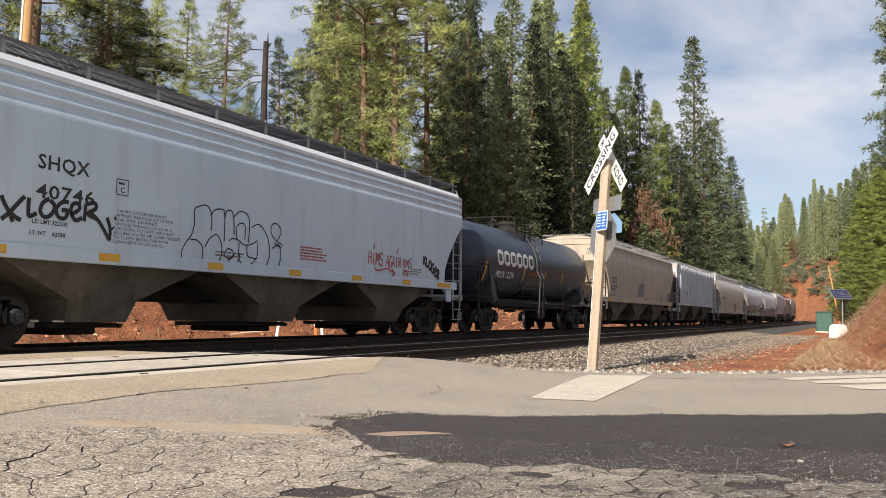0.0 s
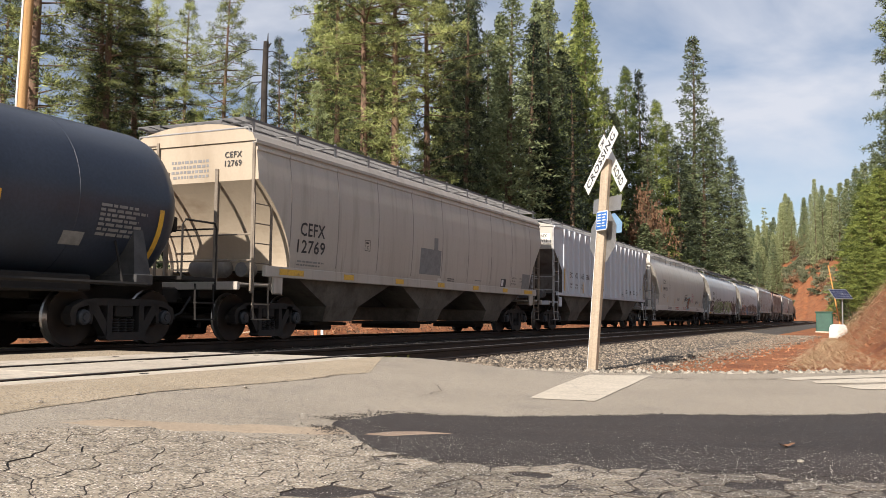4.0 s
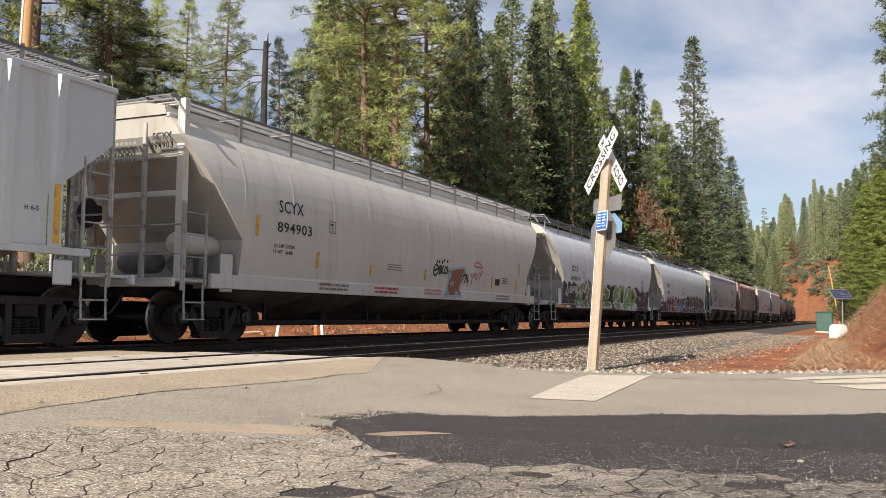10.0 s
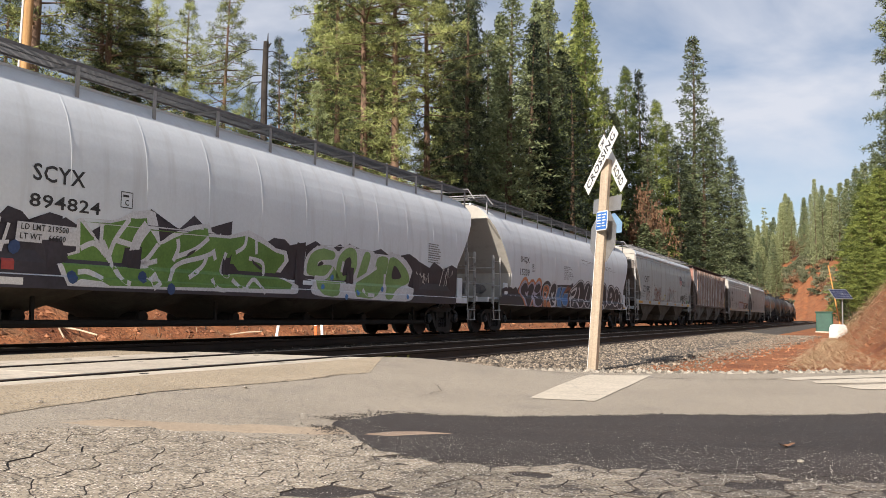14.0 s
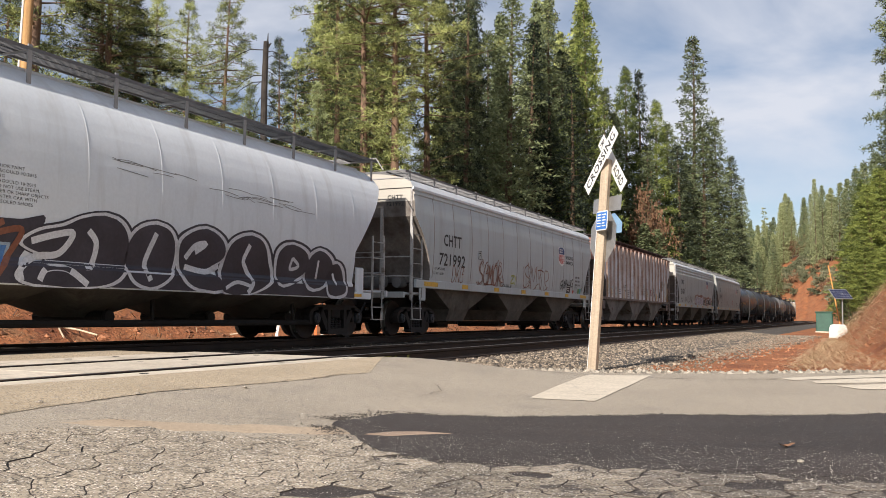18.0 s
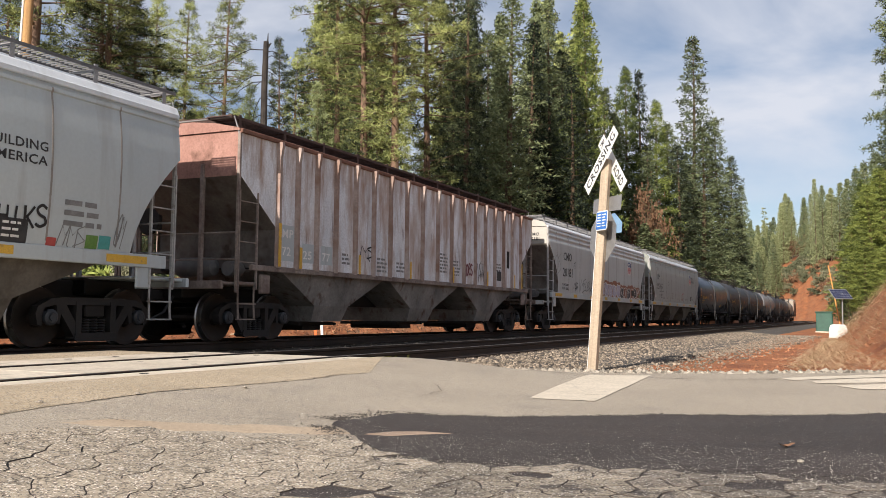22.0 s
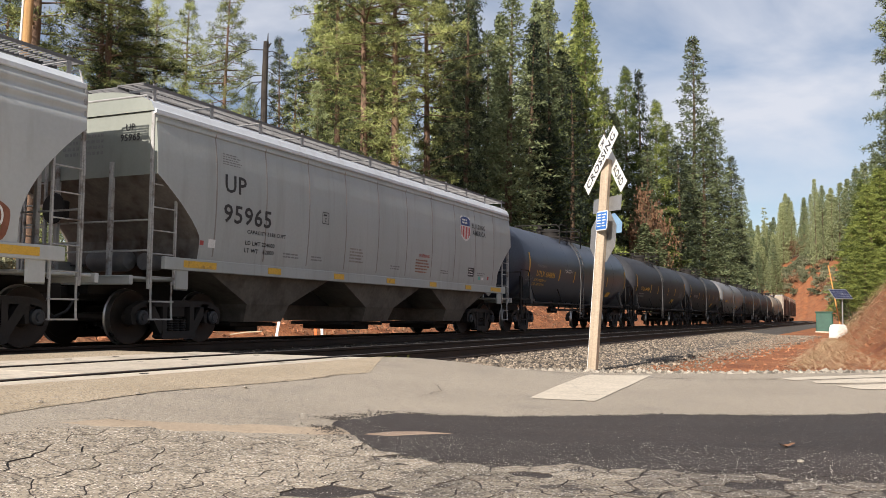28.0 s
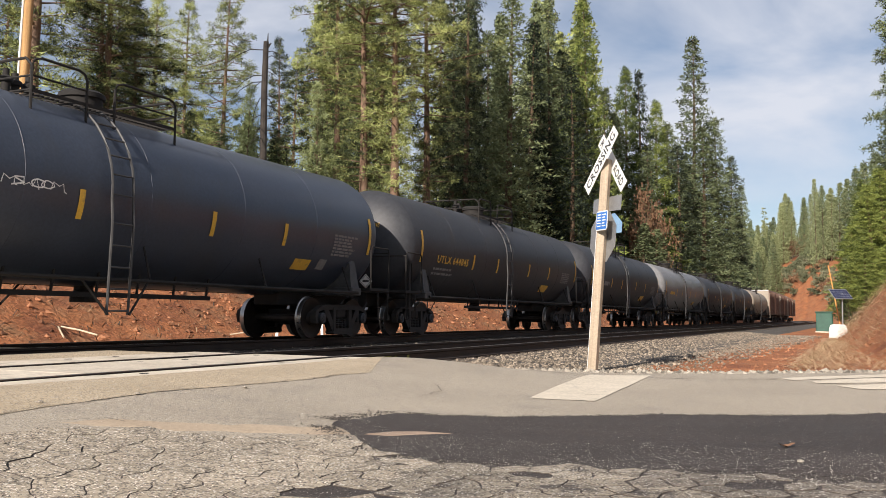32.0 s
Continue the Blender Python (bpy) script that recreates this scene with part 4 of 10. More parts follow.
sheet("road_base", -3.5, 2.8, lambda x: 3.4, lambda x: old_zone(x, 0) - 0.22 + 0.5 * smooth01(-0.5, 0.1, x), 60, 30, 0.003, M_PATCH, "dark base showing in the cracks of the old asphalt")
plates = 0
for c, poly in itertools.chain(voronoi_cells(-2.75, -0.2, 3.5, 6.0, 0.22, 4), voronoi_cells(-0.2, 2.5, 3.5, 5.0, 0.19, 5)):
    if old_zone(*c) < 0.06 or len(poly) < 3 or plates >= 300:
        continue
    plates += 1
    fade = min(1.0, old_zone(*c) / 0.8)
    ragged = c[0] > -0.25 and old_zone(*c) < 0.75
    if ragged and noise.noise((c[0] * 2.3, c[1] * 4.1, 8)) > old_zone(*c) * 0.9 + (0.02 if c[0] > 0.75 else 0.2):
        continue
    if -0.72 < c[0] < -0.2 and 3.97 < c[1] < 4.13:
        continue
    tarry = c[0] + random.uniform(-0.3, 0.3)
    gap = (0.012 if ragged and c[0] > 0.75 else 0.005 if ragged else 0.0025) + 0.0042 * fade * max(0.05, 0.5 + 1.2 * noise.noise((c[0] * 1.3, c[1] * 1.3, 5)))
    rim = []
    for k in range(len(poly)):
        a, b = poly[k], poly[(k + 1) % len(poly)]
        d = math.hypot(b[0] - a[0], b[1] - a[1])
        for j in range(max(1, int(d / 0.05))):
            t = j / max(1, int(d / 0.05))
            x, y = a[0] + (b[0] - a[0]) * t, a[1] + (b[1] - a[1]) * t
            x += 0.022 * noise.noise((x * 9, y * 9, 1)) + 0.01 * noise.noise((x * 30, y * 30, 1))
            y += 0.022 * noise.noise((x * 9, y * 9, 6)) + 0.01 * noise.noise((x * 30, y * 30, 6))
            r = math.hypot(x - c[0], y - c[1]) or 1
            k_ = max(0.3, (r - gap * 0.9) / r)
            rim.append((c[0] + (x - c[0]) * k_, c[1] + (y - c[1]) * k_))
    n = len(rim)
    lift = 0.009 + random.uniform(-0.001, 0.0015)
    sh = Shape()
    tilt = (random.uniform(-0.003, 0.003), random.uniform(-0.003, 0.003))
    zt_ = lambda x, y: pave_z(x, y) + lift + (x - c[0]) * tilt[0] + (y - c[1]) * tilt[1]
    sh.v += [(x, y, pave_z(x, y) - 0.004) for x, y in rim]
    sh.v += [(x, y, zt_(x, y) - 0.0012) for x, y in rim]
    inner = [(c[0] + (x - c[0]) * 0.97, c[1] + (y - c[1]) * 0.97) for x, y in rim]
    sh.v += [(x, y, zt_(x, y)) for x, y in inner]
    for r in (0, n):
        sh.f += [(r + k, r + (k + 1) % n, r + n + (k + 1) % n, r + n + k) for k in range(n)]
    sh.f.append(tuple(range(2 * n, 3 * n)))
    pl_ = part("asphalt_plate", sh, M_ASPHALT_GREY if tarry > 0.95 else M_ASPHALT_MID if tarry > -0.2 else M_ASPHALT_OLD, road)
    # flanks get the dark crack tone: dirt and crack shade painted as one
    pl_.data.materials.append(M_CRACK)
    pl_.data.polygons.foreach_set("material_index", [1] * n + [0] * (n + 1))

# ---- loose stones ----
def stones(name, count, where, size, material, label, seed, flat=0.7):
    rnd = random.Random(seed)
    sh = Shape()
    base = [(1, 0, 0), (-1, 0, 0), (0, 1, 0), (0, -1, 0), (0, 0, 1), (0, 0, -1)]
    fc = [(0, 2, 4), (2, 1, 4), (1, 3, 4), (3, 0, 4), (2, 0, 5), (1, 2, 5), (3, 1, 5), (0, 3, 5)]
    vs, fs = [], []
    for i in range(count):
        x, y, z = where(rnd)
        r = size[0] + (size[1] - size[0]) * rnd.random() ** 2.5
        a = rnd.uniform(0, 6.283)
        ca, sa = math.cos(a), math.sin(a)
        o = len(vs)
        for bx, by, bz in base:
            k = r * rnd.uniform(0.55, 1.15)
            px, py = bx * k + rnd.uniform(-0.3, 0.3) * r, by * k * 0.8 + rnd.uniform(-0.3, 0.3) * r
            vs.append((x + px * ca - py * sa, y + px * sa + py * ca, z + bz * k * flat))
        fs += [tuple(o + q for q in f) for f in fc]
    sh.v, sh.f = vs, fs
    return tagged(part(name, sh, material), label, "stones", kind="stuff")


def by_island(mat, lo, hi):
    """Lets each loose piece of a mesh differ in tone."""
    nt = mat.node_tree
    isl = nt.nodes.new("ShaderNodeNewGeometry")
    mr = nt.nodes.new("ShaderNodeMapRange")
    mr.inputs[3].default_value, mr.inputs[4].default_value = lo, hi
    mx = nt.nodes.new("ShaderNodeMix")
    mx.data_type, mx.blend_type = "RGBA", "MULTIPLY"
    mx.inputs[0].default_value = 1.0
    src = nt.nodes["Principled BSDF"].inputs["Base Color"].links[0].from_socket
    nt.links.new(isl.outputs["Random Per Island"], mr.inputs[0])
    nt.links.new(src, mx.inputs[6])
    nt.links.new(mr.outputs[0], mx.inputs[7])
    nt.links.new(mx.outputs[2], nt.nodes["Principled BSDF"].inputs["Base Color"])
    return mat


M_STONES = by_island(surface("mixed ballast stones", (0.125, 0.100, 0.074), (0.27, 0.225, 0.172), 9, 0.85, fine=60), 0.3, 1.75)
M_PALESTONES = by_island(surface("pale roadside stones", (0.19, 0.168, 0.135), (0.36, 0.325, 0.27), 9, 0.85, fine=60), 0.4, 1.5)


def bed_z(l):
    return float(np.interp(l, [-3.1, -2.1, -1.5, 6.4, 7.1, 8.3, 9.3], [-0.46, -0.25, BED, BED, -0.24, -0.34, -0.36]))


def shoulder(rnd):
    while True:
        s, l = 7.4 + 40 * rnd.random() ** 1.6, rnd.uniform(5.75, 9.6 + 0.8 * rnd.random())
        x, y, _ = track_at(s, l)
        if y > pave_edge(x) - 0.1 and l < 8.1 + 0.06 * (s - 7) + 1.3 * rnd.random() ** 2:
            return x, y, max(bed_z(l), -0.33) + 0.005


def edge_line(rnd):
    x = rnd.uniform(-0.7, 8.5)
    y = pave_edge(x) + abs(rnd.gauss(0, 0.22)) - 0.05
    return x, y, -0.27


def between(rnd):
    s, l = 7.2 + 70 * rnd.random() ** 1.5, rnd.choice((rnd.uniform(0.85, 4.1), rnd.uniform(4.35, 5.6), rnd.uniform(-2.3, -0.85)))
    x, y, _ = track_at(s, l)
    return x, y, BED + 0.005


stones("ballast_stones", 20000, shoulder, (0.014, 0.052), M_STONES, "grey crushed stone spread beside the track", 1)
stones("roadside_stones", 3200, edge_line, (0.02, 0.09), M_PALESTONES, "pale loose stones along the asphalt edge", 2)
stones("track_stones", 7000, between, (0.025, 0.06), M_STONES, "dark ballast stones between the rails", 3)


def dirt_rocks(rnd):
    while True:
        s, l = rnd.uniform(12, 60), rnd.uniform(9.5, 17)
        x, y, _ = track_at(s, l)
        if y > pave_edge(x):
            return x, y, ground_z(s, l)


def far_rocks(rnd):
    s, l = rnd.uniform(2, 70), rnd.uniform(-9.5, -3)
    x, y, _ = track_at(s, l)
    return x, y, ground_z(s, l)


M_CLOD = by_island(surface("red clods", (0.22, 0.085, 0.04), (0.44, 0.20, 0.10), 1.2, 0.95, fine=30, grain_amp=(0.6, 1.3)), 0.4, 1.5)
stones("dirt_clods", 4600, dirt_rocks, (0.012, 0.065), M_CLOD, "red earth clods and stones", 4)
stones("bank_clods", 7000, far_rocks, (0.02, 0.15), M_CLOD, "red earth clods on the cutting", 5)
def grit(rnd):
    k = rnd.random()
    if k < 0.6:
        x = rnd.uniform(-0.7, 2.9)
        y = patch_lo(x) - 0.3 + rnd.random() ** 1.5 * 1.2
    elif k < 0.88:
        x, y = rnd.uniform(-3.0, 2.8), rnd.uniform(3.6, 5.0)
    else:
        x, y = rnd.uniform(-3.5, 3.8), rnd.uniform(5.0, 7.4)
    return x, y, pave_z(x, y) + 0.012
stones("grit", 9000, grit, (0.0013, 0.0046), surface("pale grit", (0.45, 0.42, 0.37), (0.6, 0.57, 0.52), 30, 0.9), "pale loose grit on the asphalt", 6)


def crumbs(rnd):
    x = -0.72 + 4.6 * rnd.random() ** 1.8
    y = (patch_hi(x) + abs(rnd.gauss(0, 0.05))) if rnd.random() < 0.45 else patch_lo(x) - abs(rnd.gauss(0, 0.10))
    x -= abs(rnd.gauss(0, 0.10)) if x < -0.3 else 0
    return x, y, pave_z(x, y) + 0.004


stones("asphalt_crumbs", 5200, crumbs, (0.004, 0.013), surface("dark asphalt crumbs", (0.03, 0.025, 0.022), (0.07, 0.06, 0.052), 30, 0.9), "dark asphalt crumbs round the patch", 16, 0.4)


# straw and sticks on the banks
def straws(name, count, where, length, r, material, label, seed, lift=0.08, comb=None):
    rnd = random.Random(seed)
    sh = Shape()
    for i in range(count):
        x, y, z = where(rnd)
        a, q = (rnd.uniform(0, 6.28) if comb is None else rnd.gauss(comb, 0.55)), rnd.uniform(0.3, 1) * length
        dx, dy = math.cos(a) * q, math.sin(a) * q
        h = rnd.uniform(0, lift)
        zz = z + 0.02
        w = r * rnd.uniform(0.5, 1.3)
        px, py = -dy / q * w, dx / q * w
        sh.add([(x - px, y - py, zz), (x + px, y + py, zz), (x + dx * 0.5 + px, y + dy * 0.5 + py, zz + h + 0.04), (x + dx * 0.5 - px, y + dy * 0.5 - py, zz + h + 0.04),
                (x + dx, y + dy, zz + rnd.uniform(-0.02, h))], [(0, 1, 2, 3), (3, 2, 4)])
    return tagged(part(name, sh, material), label, "dry grass", kind="stuff")


def near_bank(rnd):
    while True:
        s, l = rnd.uniform(13, 50), 11 + 7 * rnd.random() ** 1.8
        x, y, _ = track_at(s, l)
        if y > pave_edge(x) + 1:
            return x, y, ground_z(s, l)


straws("dry_grass", 11000, near_bank, 0.7, 0.006, M_STRAW, "dry straw and twigs over the red bank", 7, 0.10, 2.9)
straws("bank_straw", 3200, far_rocks, 0.8, 0.009, surface("dead twigs", (0.20, 0.13, 0.07), (0.42, 0.3, 0.17), 6, 0.9), "dead twigs and straw on the cutting", 8, 0.1)
straws("bank_slash", 2600, far_rocks, 0.9, 0.012, surface("charred twigs", (0.03, 0.022, 0.016), (0.09, 0.06, 0.04), 6, 0.9), "dark broken twigs on the cutting", 9, 0.14)
for x, y, z, dx, dy, dz in ((-10.0, 23.1, 0.29, 0.88, -1.5, -0.36), (-9.48, 22.3, 0.17, 1.1, -0.5, -0.19), (-6.4, 27.0, -0.1, 0.9, 0.3, 0.1)):
    st = Shape().tube([(x, y, z), (x + dx / 2, y + dy / 2, z + dz / 2 + 0.02), (x + dx, y + dy, z + dz)], 0.022, 6)
    tagged(part("stick", st, surface("pale stick", (0.5, 0.4, 0.27), (0.6, 0.5, 0.36), 6, 0.8)), "pale bare stick lying on the red bank", "stick", "sticks on the bank")

# a dry leaf and a few pebbles on the asphalt
leaf = Shape()
lobes = [(0.0, 0.0), (0.02, 0.016), (0.035, 0.012), (0.045, 0.03), (0.06, 0.016), (0.075, 0.034), (0.085, 0.014), (0.11, 0.02), (0.125, 0.0)]
rim = lobes + [(a, -b) for a, b in lobes[1:-1][::-1]]
leaf.add([(a, b, 0.012 + 1.6 * b * b + 0.3 * abs(a - 0.06)) for a, b in rim] + [(0.06, 0, 0.006)], [(k, (k + 1) % len(rim), len(rim)) for k in range(len(rim))])
lf = tagged(part("oak_leaf", leaf, surface("dry leaf", (0.16, 0.08, 0.045), (0.26, 0.14, 0.08), 30, 0.8)), "curled dry brown oak leaf on the dark asphalt", "leaf")
lf.matrix_basis = pose(2.05, 5.52, pave_z(2.05, 5.52) + 0.004, 0, 0, 12)
for px, py, pr in ((-1.60, 7.33, 0.022), (-2.18, 6.46, 0.02), (1.97, 4.96, 0.02), (-2.56, 5.75, 0.02)):
    rnd = random.Random(int(px * 100))
    pb = Shape().lathe([(pr * 0.4, -pr * 0.3), (pr * rnd.uniform(0.9, 1.1), 0.0), (pr * 0.8, pr * 0.45), (pr * 0.25, pr * 0.65)], 7, "z")
    pb.v = [(x * rnd.uniform(0.85, 1.3), y * rnd.uniform(0.8, 1.15), z) for x, y, z in pb.v]
    ob = tagged(part("pebble", pb, M_PALESTONES), "pale loose pebble lying on the asphalt", "pebble", "pebbles on the asphalt")
    ob.matrix_basis = pose(px, py, pave_z(px, py) + pr * 0.3 + 0.004, 0, 0, 30)

# ---- crossbuck sign ----
sign = tagged(new("crossing_sign"), "white railroad crossing crossbuck on a leaning timber post", "crossing sign")
LEAN = 4.0
sign.matrix_basis = pose(2.38, 14.2, -0.36, 0, LEAN, 0)
YAW = -71.0                    # turn of the boards about the post
YT = Matrix.Rotation(radians(YAW), 4, "Z")
PT = Matrix.Rotation(radians(-33), 4, "Z")
part("post", Shape().box(-0.068, 0.068, -0.058, 0.058, 0.0, 3.44, 0.008), M_WOOD, sign, at=PT)
part("post_strip", Shape().box(-0.076, -0.0685, -0.056, 0.056, 0.0, 2.3, 0.002), M_WHITE, sign, "white reflective strip", at=PT)


def board(tilt, words, y, name):
    s = Shape().box(-0.61, 0.61, y - 0.004, y + 0.004, -0.115, 0.115, 0.002)
    at = Matrix.Translation((0, 0, 3.40)) @ YT @ Matrix.Rotation(radians(tilt), 4, "Y")
    b = part(name, s, M_SIGN, sign, "white blade with black letters", at=at)
    for body, x0, wd in words:
        vs, fs = WORDS[body]
        k = 0.135 / 0.70
        lo = min(p[0] for p in vs)
        kx = wd / (max(p[0] for p in vs) - lo)
        t = Shape().add([(x0 + (px - lo) * kx, y - 0.0065, -0.066 + py * k) for px, py in vs], fs)
        part("lettering", t, M_BLACK, b)
    return b


board(-46, [("CROSSING", -0.545, 1.09)], -0.105, "blade")
board(46, [("RAIL", -0.545, 0.35), ("ROAD", 0.13, 0.41)], 0.10, "blade")
part("bracket_bolt", Shape().lathe([(0.02, -0.11), (0.02, 0.0)], 8, "y", (0, 0, 3.36)), M_GALV, sign, at=YT)


def plate_part(name, outline, y, z, mat, label, x=0.0):
    s = Shape().prism([(px + x, pz) for px, pz in outline], y - 0.002, y + 0.002)
    return fix_normals(part(name, s, mat, sign, label, at=Matrix.Translation((0, 0, z)) @ YT))


oct_ = [(-0.12 + 0.44 * math.cos(radians(22.5 + 45 * k)), 0.44 * math.sin(radians(22.5 + 45 * k))) for k in range(8)]
plate_part("stop_plate", oct_, 0.09, 2.20, M_GALV, "bare metal back of an octagonal sign")
plate_part("track_count_plate", [(-0.50, -0.12), (0.40, -0.12), (0.40, 0.12), (-0.50, 0.12)], 0.085, 2.72, M_GALV, "bare metal back of a small plate")
blue = plate_part("notice_plate", [(-0.15, -0.155), (0.15, -0.155), (0.18, -0.125), (0.18, 0.125), (0.15, 0.155), (-0.15, 0.155), (-0.18, 0.125), (-0.18, -0.125)], -0.115, 2.42, M_WHITE, "small blue notice with white border", x=0.18)
s = Shape().box(0.02, 0.34, -0.121, -0.1175, -0.135, 0.135)
bl = part("notice_face", s, M_BLUE, blue)
s = Shape()
for k in range(5):
    for a, b in ((0.05, 0.16), (0.2, 0.31 - 0.03 * (k % 2))):
        s.box(a, b, -0.1235, -0.1215, 0.085 - 0.045 * k, 0.103 - 0.045 * k)
part("small_print", s, M_WHITE, blue)
plate_part("notice_plate", [(-0.16, -0.14), (0.18, -0.14), (0.18, 0.02), (-0.06, 0.18), (-0.16, 0.18)], 0.10, 2.38, surface("pale blue sheeting", (0.18, 0.32, 0.5), (0.24, 0.4, 0.58), 5, 0.5), "pale blue plate edge behind the post", x=0.26)

# ---- small trackside things ----
pole = tagged(new("utility_pole"), "brown timber utility pole with a pale conduit, leaning slightly", "utility pole")
pole.matrix_basis = pose(-12.6, 26.0, 0.9, 0, 1.2, 0)
part("shaft", Shape().tube([(0, 0, -1), (0, 0, 4), (0, 0, 12)], 0.16, 14, taper=0.12), M_POLE, pole, smooth=40)
part("conduit", Shape().tube([(-0.16, -0.08, -0.6), (-0.14, -0.08, 9)], 0.035, 8), M_WHITE, pole)
part("cross_arm", Shape().box(-1.2, 1.2, -0.06, 0.06, 11.2, 11.34, 0.01), M_POLE, pole)

meter = tagged(new("equipment_cabinet"), "small grey electrical cabinet on two posts", "cabinet")
meter.matrix_basis = pose(-11.66, 23.9, -0.46, 0, 0, 28)
part("housing", Shape().box(-0.5, 0.18, -0.15, 0.15, 0.38, 0.82, 0.02), M_GALV, meter)
part("door", Shape().box(-0.45, 0.13, -0.165, -0.152, 0.42, 0.78, 0.005), M_GALV, meter)
part("base_box", Shape().box(-0.6, 0.2, -0.2, 0.2, -0.3, 0.16, 0.02), M_GALV, meter)
for x in (-0.4, 0.1):
    part("post", Shape().box(x - 0.03, x + 0.03, -0.03, 0.03, 0.1, 0.4), M_GALV, meter)

stake = tagged(new("marker_stake"), "thin white marker stake leaning on the bank", "marker stake")
stake.matrix_basis = pose(-5.42, 29.2, -0.35, 0, 9, 0)
part("shaft", Shape().box(-0.045, 0.045, -0.03, 0.03, 0, 1.25, 0.008), M_WHITE, stake)
for x, y, m, lab in ((-4.28, 30.4, M_ORANGE, "orange flexible marker post"), (-4.05, 30.3, M_WHITE, "white flexible marker post")):
    d = tagged(new("delineator"), lab, "marker post", "marker posts beside the track")
    d.matrix_basis = pose(x, y, -0.35, 0, -3, 0)
    part("shaft", Shape().box(-0.045, 0.045, -0.02, 0.02, 0, 0.72, 0.008), m, d)
    part("band", Shape().box(-0.047, 0.047, -0.022, 0.022, 0.5, 0.62), M_WHITE, d)

cab = tagged(new("signal_cabinet"), "dark green metal trackside cabinet", "cabinet")
cx, cy, ch = track_at(62.0, 9.9)
cab.matrix_basis = pose(cx, cy, -0.32, 0, 0, 65)
part("housing", Shape().box(-0.62, 0.62, -0.5, 0.5, 0.05, 1.28, 0.03), M_GREEN_BOX, cab)
part("lid", Shape().box(-0.68, 0.68, -0.56, 0.56, 1.28, 1.38, 0.03), M_GREEN_BOX, cab)
for sg in (-1, 1):
    part("door", Shape().box(min(0, sg * 0.6) + 0.01, max(0, sg * 0.6) - 0.01, -0.53, -0.503, 0.12, 1.22, 0.01), M_GREEN_BOX, cab)
part("plinth", Shape().box(-0.66, 0.66, -0.54, 0.54, -0.1, 0.05), M_CONCRETE, cab)

bin_ = tagged(new("battery_box"), "low white plastic trackside box with rounded lid", "equipment box")
cx, cy, ch = track_at(38.5, 11.15)
bin_.matrix_basis = pose(cx, cy, -0.34, 0, 0, 20) @ Matrix.Diagonal((0.76, 0.8, 0.98, 1))
s = Shape().prism([(-0.36, 0.0), (0.36, 0.0), (0.34, 0.5), (0.28, 0.62), (0.12, 0.68), (-0.12, 0.68), (-0.28, 0.62), (-0.34, 0.5)], -0.3, 0.3)
fix_normals(part("shell", s, M_WHITE, bin_))
for k in range(4):
    x = -0.24 + k * 0.16
    part("vent", Shape().box(x - 0.045, x + 0.045, -0.304, -0.296, 0.06, 0.16, 0.002), M_UNDER, bin_)
part("lid", Shape().box(-0.35, 0.35, -0.31, 0.31, 0.44, 0.48, 0.008), M_WHITE, bin_)

solar = tagged(new("solar_panel"), "tilted solar panel on a thin pale post", "solar panel")
cx, cy, ch = track_at(51.0, 11.1)
solar.matrix_basis = pose(cx, cy, -0.1, 0, 0, 14) @ Matrix.Diagonal((0.85, 0.85, 1.0, 1))
part("post", Shape().tube([(0.1, 0, -0.6), (0.1, 0, 2.1)], 0.045, 8), M_GALV, solar)
pan_at = Matrix.Translation((0, 0, 2.05)) @ Matrix.Rotation(radians(40), 4, "X")
pf = part("frame", Shape().box(-0.68, 0.68, -0.42, 0.42, -0.03, 0.0, 0.006), M_GALV, solar, at=pan_at)
for i in range(8):
    for j in range(4):
        part("cell", Shape().box(-0.655 + i * 0.165, -0.655 + i * 0.165 + 0.145, -0.395 + j * 0.2, -0.395 + j * 0.2 + 0.178, 0.001, 0.005), M_CELL, pf)
guy = tagged(new("orange_pole"), "thin leaning orange marker pole", "marker pole")
cx, cy, ch = track_at(53.0, 11.0)
guy.matrix_basis = pose(cx, cy, 0.2, 0, -10, 0)
part("shaft", Shape().tube([(0, 0, -0.4), (0, 0, 3.5)], 0.036, 8), surface("orange-brown stain", (0.55, 0.25, 0.07), (0.65, 0.32, 0.1), 6, 0.7), guy)
# ---- rolling stock: x runs towards the train's rear, the road's side is -y, z from the rail tops ----
WHEELS = []                    # every wheelset, keyed at the end
CARS = []                      # (thing, place of its centre along the track at 0 s)
R_WHEEL = 0.457


def wheel_shape():
    s = Shape()
    for sg in (-1, 1):
        y = sg * 0.7525
        prof = [(0.10, 0.10), (0.13, 0.085), (0.16, 0.03), (0.30, 0.045), (0.375, 0.06), (0.40, 0.068), (0.452, 0.068), (0.457, 0.055),
                (0.462, -0.035), (0.485, -0.05), (0.485, -0.065), (0.40, -0.07), (0.37, -0.03), (0.16, -0.06), (0.10, -0.09)]
        s.lathe([(r, y + sg * o) for r, o in prof], 22, "y")
    s.lathe([(0.085, -1.02), (0.085, 1.02)], 10, "y")
    return s


_wheel = wheel_shape().mesh("wheelset", 35)
_wheel.materials.append(M_WHEEL)
_wheel.materials.append(M_TREAD)
for _p in _wheel.polygons:
    _rad = [math.hypot(_wheel.vertices[v].co.x, _wheel.vertices[v].co.z) for v in _p.vertices]
    if min(_rad) > 0.45 or (min(_rad) > 0.398 and max(_rad) < 0.455 and abs(_p.center.y) > 0.8 and False):
        _p.material_index = 1


